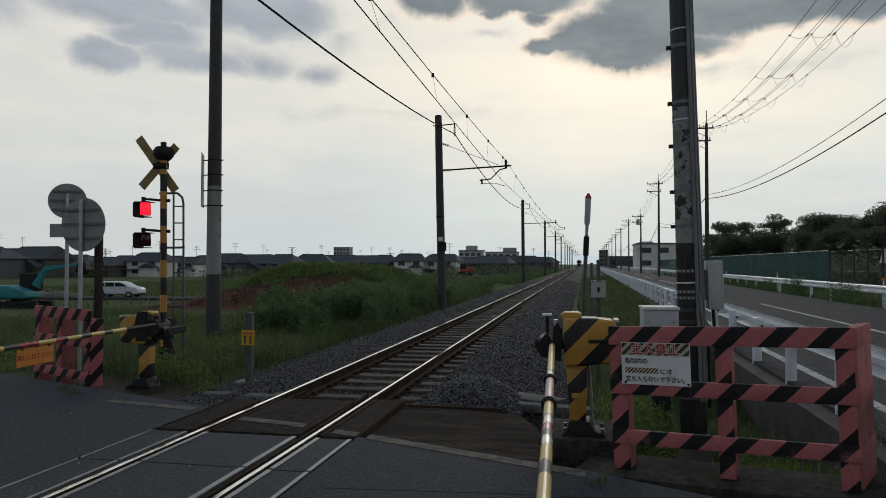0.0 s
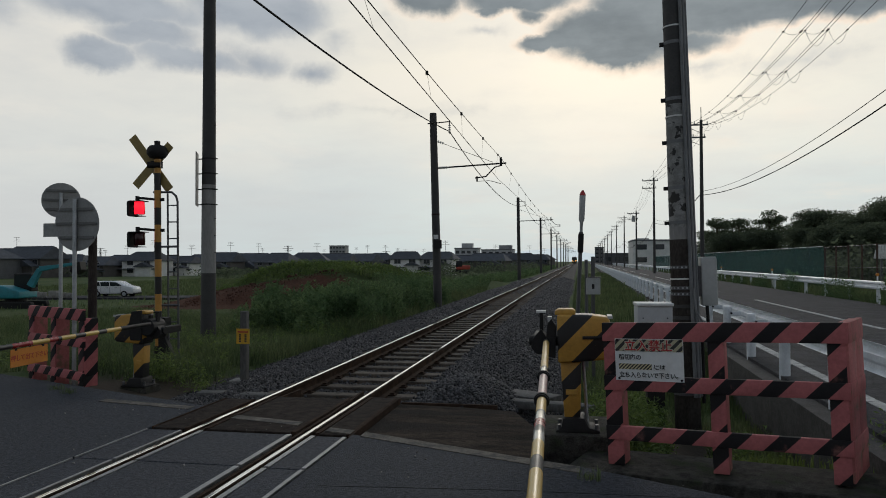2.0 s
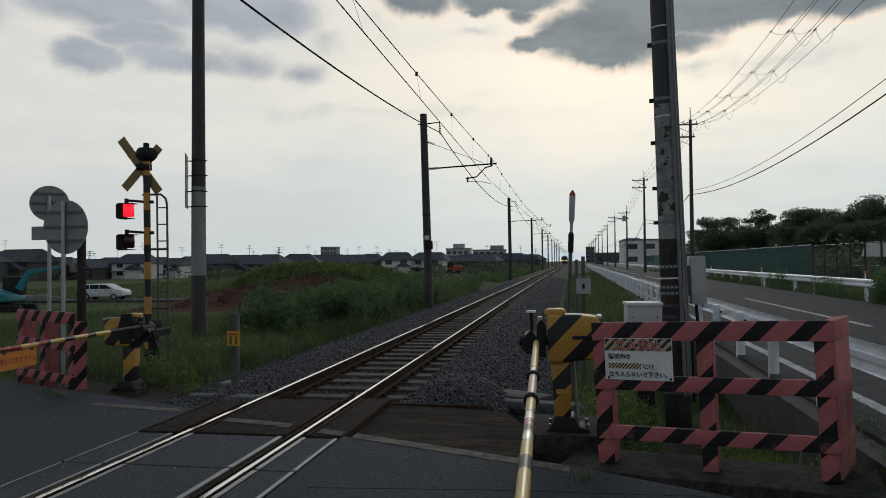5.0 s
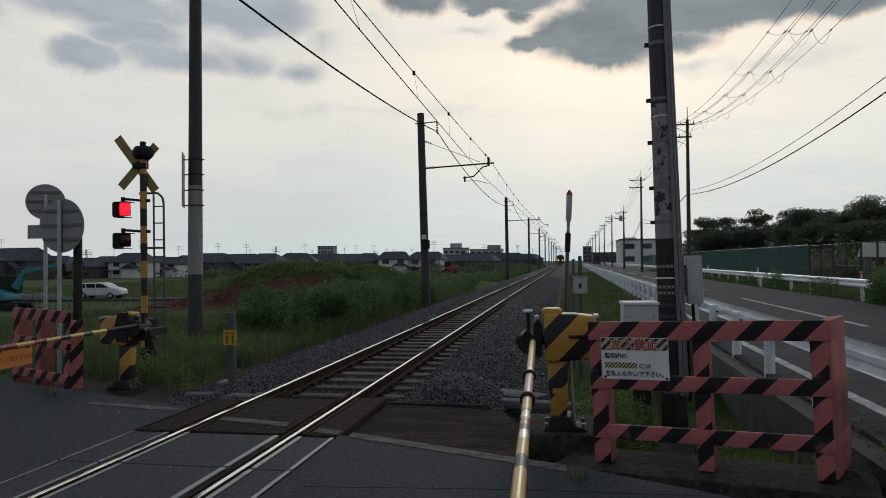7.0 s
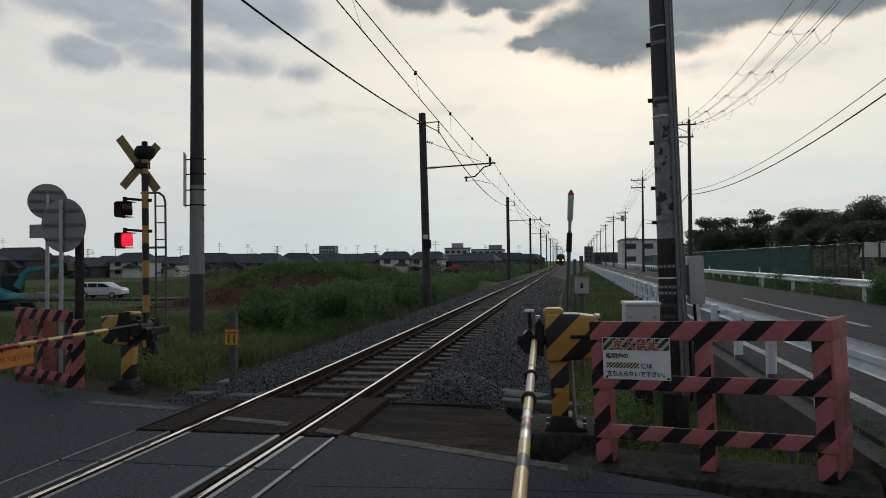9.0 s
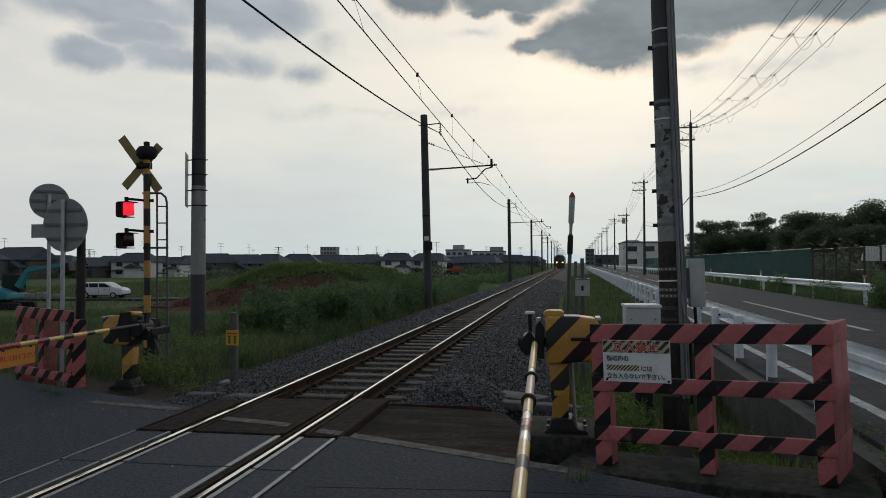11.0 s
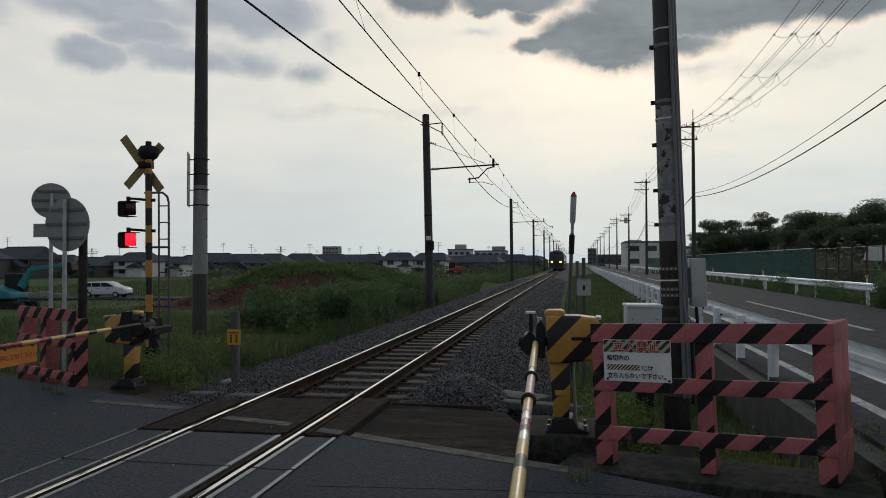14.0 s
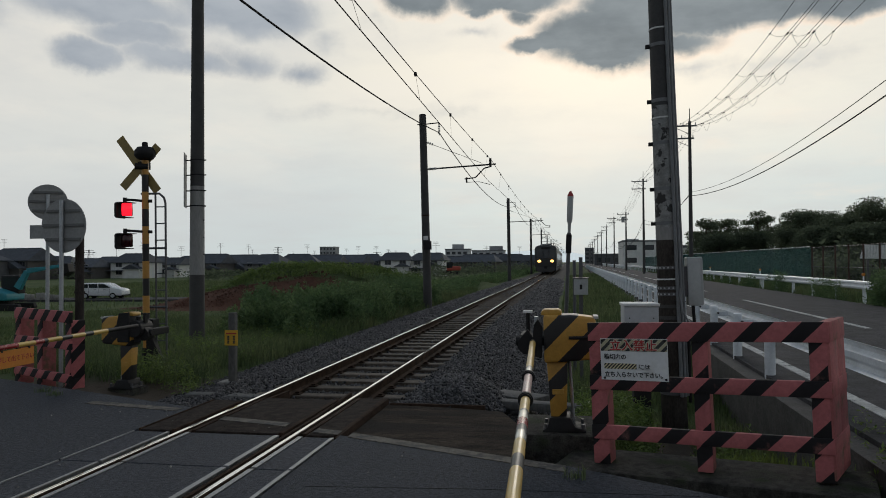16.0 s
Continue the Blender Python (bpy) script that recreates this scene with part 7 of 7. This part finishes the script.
def grass_all():
    rs = np.random.RandomState(31)

    def lay(name, P, lo, hi, w, seed, label, mat=GRASS, lean=0.45):
        h = rs.uniform(lo, hi, len(P)) * (0.55 + 0.7 * patchy(P[:, 0], P[:, 1]))
        blades(name, P, h, np.full(len(P), w), seed, mat, label, "grass", lean)
    # left of the track, from the crossing to the mound
    P = scatter(rs, 42000, -17, -5.6, 8.3, 19, lambda x, y: (off_track(x, y) < -2.35) & beyond_edge(x, y, 0.85 + 0.6 * patchy(x, y, 2.0)) & (rs.rand(len(x)) < 0.35 + 0.8 * patchy(x, y)))
    bare = np.hypot((P[:, 0] + 5.6) / 0.9, (P[:, 1] - 9.0) / 1.0) < 1
    P = P[~bare | (rs.rand(len(P)) < 0.12)]
    lay("meadow_grass", P, 0.16, 0.46, 0.012, 32, "rough green grass left of the track", lean=1.0)
    P = scatter(rs, 60000, -34, -5.9, 18, 46, lambda x, y: (off_track(x, y) < -2.45) & (((x + 23.5) / 9.8) ** 2 + ((y - 49.6) / 4.5) ** 2 > 0.9))
    lay("field_grass", P, 0.2, 0.55, 0.026, 33, "rough green grass of the field", lean=0.9)
    P = scatter(rs, 70000, -75, -6.2, 44, 130, lambda x, y: (off_track(x, y) < -2.9) & (((x + 23.5) / 9.8) ** 2 + ((y - 49.6) / 4.5) ** 2 > 0.95) & ~((np.abs(y - 61.5 - np.maximum(0, x + 44) * 0.2) < 3.2) & (x < -20)))
    P = P[(P[:, 0] > -30) | (P[:, 1] > 66) | (rs.rand(len(P)) < 0.15)]
    lay("far_field_grass", P, 0.2, 0.6, 0.06, 34, "tall pale green grass over the fields and mound")
    P = scatter(rs, 34000, -8.2, -5.4, 12, 46, lambda x, y: (off_track(x, y) < -2.42 - 0.12 * patchy(x, y, 3)))
    lay("trackside_grass", P, 0.14, 0.45, 0.016, 40, "ragged grass along the edge of the ballast")
    # verge right of the track
    P = scatter(rs, 32000, -0.9, 2.62, 7.7, 17, lambda x, y: (x > -0.02 - 0.15 * patchy(x, y, 2.5)) & (x < 2.5 + 0.0085 * (y - 9)) & (np.hypot(x + 0.03, y - 7.3) > 0.72) & ~pole_foot(x, y) & ((x > 0.0) | (y > 10.5)) & (rs.rand(len(x)) < 0.25 + 0.9 * patchy(x, y, 1.6)))
    lay("verge_grass", P, 0.12, 0.34, 0.011, 35, "green grass on the verge between track and road")
    P = scatter(rs, 32000, -0.95, 3.6, 17, 90, lambda x, y: (off_track(x, y) > 3.05 - 0.2 * patchy(x, y, 1.5)) & (x < 2.45 + 0.0085 * (y - 9)))
    lay("verge_grass", P, 0.18, 0.45, 0.03, 36, "green grass on the verge along the guard rail")
    # tufts by the guard fence and the road's edge
    P = np.concatenate([scatter(rs, 1700, 1.15, 2.25, 6.6, 7.15, lambda x, y: (patchy(x, y, 3) > 0.3) & (y > 6.95 - 0.19 * (x - 1.15))), scatter(rs, 1500, 2.1, 3.0, 4.9, 7.4, lambda x, y: patchy(x, y, 3) > 0.45), scatter(rs, 700, 2.45, 2.85, 6.3, 6.8, lambda x, y: x > 0)])
    lay("tufts", P, 0.06, 0.20, 0.009, 37, "tufts of fresh green grass round the guard fence", FRESH)
    P = np.concatenate([scatter(rs, n, x - 0.09, x + 0.09, y - 0.07, y + 0.07, lambda a, b: a > -99) for x, y, n in ((0.05, 5.55, 60), (-1.1, 8.22, 40), (-6.3, 8.05, 60), (0.62, 5.72, 26), (-6.6, 8.25, 60))])
    P[:, 2] = np.maximum(P[:, 2], np.where(P[:, 1] < EDGE[1] + EDGE[2] * P[:, 0], 0.0, -0.2))
    lay("tufts", P, 0.03, 0.12, 0.006, 38, "small tufts growing from cracks by the crossing", lean=0.9)
    # beyond the road
    P = scatter(rs, 26000, 10.6, 16, 18, 110, lambda x, y: (x > 10.45 + 0.0085 * (y - 9)))
    lay("roadside_grass", P, 0.15, 0.5, 0.035, 39, "grass beyond the far guard rail")


grass_all()


def weeds(name, centres, heights, seed, material, label, leaf=0.055, per=46, spread=0.20, droop=0.35):
    """Leafy stalks: a stem and leaves up its length, joined."""
    rs = np.random.RandomState(seed)
    n = len(centres)
    t = rs.uniform(0.1, 1.0, (n, per))
    ang = rs.uniform(0, 2 * math.pi, (n, per))
    rad = rs.uniform(0.15, 1.0, (n, per)) * spread * (1.15 - 0.75 * t)
    lean = rs.uniform(-0.18, 0.18, (n, 2))
    P = np.zeros((n, per, 3))
    P[..., 0] = centres[:, None, 0] + rad * np.cos(ang) + lean[:, None, 0] * t * heights[:, None]
    P[..., 1] = centres[:, None, 1] + rad * np.sin(ang) + lean[:, None, 1] * t * heights[:, None]
    P[..., 2] = centres[:, None, 2] + t * heights[:, None] - rad * 0.3
    leaf_mesh(name, P.reshape(-1, 3), np.full(n * per, leaf), seed + 1, material, label, "weeds", slim=0.27, droop=droop)


def weeds_all():
    rs = np.random.RandomState(51)
    # a stand of tall stalks in bushy clumps, each clump with its own height
    hub = scatter(rs, 150, -9.6, -5.95, 17.2, 34, lambda x, y: (off_track(x, y) < -2.75) & (x > -8.3 - (y - 17.2) * 0.35))
    c, h = [], []
    for q in hub:
        n = rs.randint(14, 30)
        top = rs.uniform(0.55, 1.18) * (1.0 if q[1] < 27 else 0.85)
        p = np.repeat(q[None], n, 0) + np.concatenate([rs.randn(n, 2) * rs.uniform(0.16, 0.34), np.zeros((n, 1))], 1)
        p[:, 2] = ground_z(p[:, 0], p[:, 1])
        d = np.hypot(p[:, 0] - q[0], p[:, 1] - q[1])
        c.append(p)
        h.append(np.maximum(0.35, (top - p[:, 2]) * np.clip(1.02 - 0.55 * d, 0.5, 1.0) * rs.uniform(0.72, 1.04, n)))
    c, h = np.concatenate(c), np.concatenate(h)
    ok = off_track(c[:, 0], c[:, 1]) < -2.55
    weeds("tall_weeds", c[ok], h[ok], 52, WEED, "dense dark green weeds standing beside the track", 0.062, 54, 0.13, -0.75)
    c = scatter(rs, 2600, -15, -5.9, 33, 75, lambda x, y: (off_track(x, y) < -2.9) & (((x + 23.5) / 9.8) ** 2 + ((y - 49.6) / 4.5) ** 2 > 1.0) & (rs.rand(len(x)) < 0.3 + 0.7 * patchy(x, y, 0.5)))
    h = rs.uniform(0.6, 1.2, len(c)) + np.clip(-0.3 - c[:, 2], 0, 2) * 0.35
    h = np.maximum(np.minimum(h, 0.75 * rs.uniform(0.3, 1.1, len(c)) - c[:, 2]), 0.35)
    weeds("weed_bank", c, h, 54, WEED, "dark green weed bank along the track", 0.085, 34, 0.35)
    c = scatter(rs, 3400, -18, -5.9, 72, 190, lambda x, y: (off_track(x, y) < -3.0))
    weeds("weed_bank", c, rs.uniform(0.45, 1.15, len(c)), 56, WEED, "dark green weed bank far along the track", 0.16, 26, 0.6)
    # leafy plants on the verge, round the pole and beyond the road
    c = np.concatenate([scatter(rs, 330, 0.10, 0.95, 7.75, 9.7, lambda x, y: ~pole_foot(x, y)), scatter(rs, 420, 0.35, 1.9, 7.1, 9.2, lambda x, y: ~pole_foot(x, y) & ((x < 0.95) | (rs.rand(len(x)) < 0.35))), scatter(rs, 26, 2.3, 2.8, 5.8, 7.6, lambda x, y: x > 0),
                        scatter(rs, 70, -6.6, -5.4, 9.6, 10.3, lambda x, y: x < 0), scatter(rs, 800, -13.0, -5.8, 9.8, 18.0, lambda x, y: (np.hypot(x + 7.1, y - 11.5) > 0.35) & (patchy(x, y, 1.3) > 0.42) & beyond_edge(x, y, 1.5))])
    weeds("verge_weeds", c, rs.uniform(0.18, 0.52, len(c)), 58, LEAFY, "low leafy weeds among the grass", 0.032, 30, 0.14)
    parts_ = []
    for y, n, w, hh in ((53, 16, 2.0, 0.7), (46, 26, 1.6, 0.85), (39.7, 40, 1.3, 1.15), (32.5, 50, 1.6, 0.95), (26.4, 110, 1.0, 1.3), (24.6, 60, 1.0, 1.2), (60, 16, 2, 0.7), (70, 16, 3, 0.7)):
        cx = 10.24 + 0.0085 * (y - 9)
        p = scatter(rs, n, cx - 0.12, cx + 0.42, y - w, y + w, lambda x, y_: x > 0)
        p[:, 2] = np.where(p[:, 0] < road_x(p[:, 1]) + 6.98, 0.08, p[:, 2])
        parts_.append((p, np.full(len(p), hh)))
    c = np.concatenate([p for p, _ in parts_])
    h = np.concatenate([q for _, q in parts_]) * rs.uniform(0.6, 1.1, len(c))
    weeds("roadside_shrubs", c, h, 60, WEED, "dark shrubs growing through the far guard rail", 0.06, 44, 0.35)
    # small bushes on the mound's rim
    c = scatter(rs, 1500, -29, -10, 53.3, 61, lambda x, y: ((x + 23.5) / 9.8) ** 2 + ((y - 49.6) / 4.5) ** 2 > 1.05)
    weeds("mound_weeds", c, rs.uniform(0.25, 0.7, len(c)), 62, LEAFY, "green weeds covering the top of the mound", 0.10, 26, 0.4)


weeds_all()
far_trees()


def tree(x, y, h, spread, seed, airy=0.0):
    """A tapered trunk, limbs, and a crown of leaves in flat tiers and clumps with gaps between."""
    rs = np.random.RandomState(seed)
    t = thing("tree", pose(x, y, -0.3), "dark leafy broad tree behind the netting fence", "tree", "trees beyond the road")
    trunk = B()
    bx, by = rs.uniform(-0.3, 0.3, 2)
    tube(trunk, (0, 0, -0.2), (bx, by, h * 0.4), 0.20, 0.14, n=9)
    tube(trunk, (bx, by, h * 0.4), (bx * 1.6, by * 1.6, h * 0.97), 0.14, 0.02, n=8)
    clumps = []
    for k in range(int(30 - 8 * airy)):
        a = rs.uniform(0, 2 * math.pi)
        u = 0.20 + 0.80 * rs.rand() ** 0.8
        r = spread * math.sqrt(max(0.05, 1 - (max(0.0, u - 0.45) / 0.60) ** 2)) * rs.uniform(0.30, 1.0)
        top = Vector((bx + r * math.cos(a), by + r * math.sin(a), h * u - 0.25))
        tube(trunk, (bx * (1 + 0.6 * u), by * (1 + 0.6 * u), max(0.3, top.z - r * rs.uniform(0.3, 0.7))), top, 0.05, 0.015, n=5)
        clumps.append(top)
    part("trunk", trunk, BARK, t)
    clumps.append(Vector((bx * 1.6, by * 1.6, h * 0.93)))
    P = []
    for c in clumps:
        s = spread * rs.uniform(0.20, 0.42)
        n = int((360 - 150 * airy) * (s / (0.30 * spread)) ** 1.5)
        q = rs.randn(n, 3)
        q *= (rs.rand(n, 1) ** 0.45) / np.linalg.norm(q, axis=1)[:, None]
        flat = rs.uniform(0.38, 0.62) if airy > 0.3 else rs.uniform(0.55, 0.85)
        sprig = np.array(c) + q * np.array([s * 1.35, s * 1.35, s * flat * 1.4])
        sprig[:, 2] -= 0.10 * np.hypot(sprig[:, 0] - c.x, sprig[:, 1] - c.y)
        P.append(sprig)
    P = np.concatenate(P)
    P = P[(P[:, 2] > 1.7) & (P[:, 2] < h + 0.05)]
    leaf_mesh("crown", P, np.full(len(P), 0.115), seed + 7, TREE, parent=t, slim=0.5)


for i, (b, v, dist, airy) in enumerate(((226, 52, 112, 0.6), (243, 76, 108, 0.7), (262, 70, 112, 0.8), (280, 74, 110, 0.8), (300, 73, 114, 0.8), (322, 76, 110, 0.8), (341, 88, 108, 0.8), (356, 80, 112, 0.9), (372, 54, 118, 0.5), (390, 70, 104, 0.2),
                                          (408, 91, 100, 0.3), (424, 86, 98, 0.2), (440, 76, 98, 0.4), (460, 86, 96, 0.5), (480, 80, 92, 0.4), (500, 84, 90, 0.3), (513, 100, 90, 0.85), (536, 110, 88, 0.85), (556, 92, 90, 0.5), (585, 96, 88, 0.3), (612, 90, 86, 0.3),
                                          (332, 52, 104, 0.1), (270, 48, 104, 0.1), (300, 50, 106, 0.1), (395, 56, 92, 0), (425, 60, 88, 0), (455, 62, 88, 0), (485, 60, 84, 0), (520, 66, 82, 0), (550, 66, 80, 0), (580, 70, 80, 0))):
    x, y = spot(b, dist)
    th = math.atan2(x, y)
    tree(x, y, v * dist / 1280 * math.cos(th + 0.1716) / math.cos(th) + 1.9, 2.3 + (i % 3) * 0.4, 100 + i, airy)


def shrub_row():
    rs = np.random.RandomState(77)
    n = 20000
    y = rs.uniform(50, 140, n)
    P = np.stack([17.0 + rs.randn(n) * 1.2 + (y - 22) * 0.05, y, np.abs(rs.randn(n)) * 0.95 - 0.1], 1)
    leaf_mesh("shrubbery", P, np.full(n, 0.22), 78, TREE, "dark shrubs behind the netting fence", "shrubs")


shrub_row()


def clods():
    rs = np.random.RandomState(91)
    n = 3000
    x, y = rs.uniform(-33, -14.5, n), rs.uniform(45, 52.8, n)
    ok = ((x + 23.5) / 9.4) ** 2 + ((y - 49.4) / 4.0) ** 2 < 0.95 - 0.5 * rs.rand(n)
    x, y = x[ok], y[ok]
    size = 0.025 + 0.075 * rs.rand(len(x)) ** 3
    stones("earth_clods", np.stack([x, y, ground_z(x, y) + 0.02], 1), size, 92, REDSOIL, "lumps of reddish dug earth on the mound", "earth")


clods()


# ---- the train ----
def train_car(parent, y0, length, front):
    """One car: body with rounded roof, doors, windows, running gear."""
    bm = B()
    pts = [(-1.45, 0.95), (-1.475, 1.4), (-1.475, 3.0), (-1.46, 3.42), (-1.34, 3.70), (-0.9, 3.87), (0, 3.92), (0.9, 3.87), (1.34, 3.70), (1.46, 3.42), (1.475, 3.0), (1.475, 1.4), (1.45, 0.95)]
    plate_of(bm, pts, y0 + (0.25 if front else 0), y0 + length)
    car = part("car_body", soften(bm, 0.04, 2, 60), TRAINBODY, parent, smooth=True)
    bm = B()
    box(bm, -1.35, 1.35, y0 + 0.4, y0 + length - 0.4, 0.35, 0.95)
    part("underframe", bm, BLACK, car)
    for s in (-1, 1):
        y = y0 + 2.2
        while y < y0 + length - 2:
            bm = B()
            box(bm, s * 1.465, s * 1.492, y, y + 1.9, 1.95, 2.85)
            part("window", bm, CARGLASS, car)
            bm = B()
            box(bm, s * 1.465, s * 1.486, y + 2.3, y + 3.5, 1.0, 2.98)
            part("door", bm, TRAINDOOR, car)
            y += 4.3
        bm = B()
        box(bm, s * 1.468, s * 1.482, y0 + 0.3, y0 + length - 0.1, 1.42, 1.56)
        part("stripe", bm, TRAINSTRIPE, car)
    for yb in (y0 + 3.0, y0 + length - 3.0):
        bm = B()
        box(bm, -1.0, 1.0, yb - 1.4, yb + 1.4, 0.30, 0.62)
        bogie = part("bogie", soften(bm, 0.03, 1), BLACK, car)
        for dy in (-1.0, 1.0):
            bm = B()
            for s in (-1, 1):
                tube(bm, (s * 0.52, yb + dy, 0.43), (s * 0.64, yb + dy, 0.43), 0.43, n=20)
            tube(bm, (-0.55, yb + dy, 0.43), (0.55, yb + dy, 0.43), 0.07, n=8)
            part("wheelset", bm, RUSTY, bogie, smooth=True)
    for yr in (y0 + length * 0.3, y0 + length * 0.65):
        bm = B()
        box(bm, -0.7, 0.7, yr - 1.4, yr + 1.4, 3.82, 4.14)
        part("roof_unit", soften(bm, 0.06, 2), GREYWALL, car)
    return car


def train():
    t = thing("electric_train", pose(track_x(491), 491, 0), "grey electric train with two lit headlights on the track", "train")
    for k in range(4):
        train_car(t, k * 20.3, 19.8, k == 0)
    bm = B()
    plate_of(bm, [(-1.44, 0.95), (-1.47, 1.4), (-1.47, 3.0), (-1.45, 3.42), (-1.32, 3.68), (-0.9, 3.83), (0, 3.88), (0.9, 3.83), (1.32, 3.68), (1.45, 3.42), (1.47, 3.0), (1.47, 1.4), (1.44, 0.95)], 0.0, 0.26)
    face = part("cab_front", soften(bm, 0.06, 2, 60), TRAINFRONT, t, "dark train front", smooth=True)
    for a, b in ((-1.34, -0.40), (-0.37, 0.37), (0.40, 1.34)):
        bm = B()
        box(bm, a, b, -0.02, 0.02, 2.10, 3.28)
        part("windscreen", soften(bm, 0.012, 1), CARGLASS, face)
    bm = B()
    box(bm, -0.6, 0.6, -0.02, 0.02, 3.34, 3.60)
    part("destination_sign", bm, BLACK, face)
    for s in (-1, 1):
        bm = B()
        box(bm, s * 0.88 - 0.33, s * 0.88 + 0.33, -0.03, 0.02, 1.54, 1.88)
        rim = part("headlight_case", soften(bm, 0.02, 1), BLACK, face)
        bm = B()
        tube(bm, (s * 0.86, -0.05, 1.71), (s * 0.86, -0.02, 1.71), 0.17, n=18)
        bmesh.ops.scale(bm, vec=(1.45, 1, 1), space=Matrix.Translation((-s * 0.86, 0, 0)), verts=bm.verts[:])
        part("headlight", bm, HEADLAMP, rim, "glowing warm headlight")
    bm = B()
    plate_of(bm, [(-1.30, 0.95), (-1.25, 0.45), (-0.9, 0.25), (0.9, 0.25), (1.25, 0.45), (1.30, 0.95)], 0.02, 0.3)
    part("skirt", soften(bm, 0.03, 1), TRAINFRONT, t)
    bm = B()
    box(bm, -0.2, 0.2, -0.45, 0.1, 0.72, 1.02)
    part("coupler", soften(bm, 0.03, 1), BLACK, t)
    bm = B()
    for s in (-1, 1):
        bent(bm, [(s * 0.5, 30.0, 3.9), (s * 0.55, 28.6, 4.4), (s * 0.5, 29.8, 4.86)], 0.03)
    box(bm, -0.85, 0.85, 29.7, 29.95, 4.83, 4.88)
    part("pantograph", bm, BLACK, t)
    return t


TRAINDOOR = surface("train_door", (0.20, 0.195, 0.19), 0.45, metal=0.2, var=0.06, bump=0.0)
TRAINSTRIPE = surface("train_stripe", (0.14, 0.10, 0.07), 0.5, var=0.06, bump=0.0)
HEADLAMP = glowing("headlamp_glow", (1.0, 0.47, 0.11), 4.2)
TRAIN = train()


# ---- what moves: the train, and the two lenses of the crossing signal ----
def motions():
    walk(TRAIN, [(t, pose(track_x(99 + 24.5 * (16 - t)), 99 + 24.5 * (16 - t), 0)) for t in (0, 4, 8, 12, 16)])
    # the lenses turn their lit side to the front by turns, every 0.625 s
    for lens, lit in ((LENSES[0], True), (LENSES[1], False)):
        x, y, z = lens.matrix_basis.translation
        front, away = 32.0, 182.0
        rows, t = [(0.0, pose(x, y, z, 0, 0, front if lit else away))], 0.0667
        while t < 15.9:
            a, b = (front, away) if lit else (away, front)
            for k in range(4):
                if t + (k - 1.5) / FPS > 0.01:
                    rows.append((t + (k - 1.5) / FPS, pose(x, y, z, 0, 0, a + (b - a) * k / 3)))
            lit = not lit
            t += 0.625
        rows.append((16.0, pose(x, y, z, 0, 0, front if lit else away)))
        walk(lens, rows)


motions()
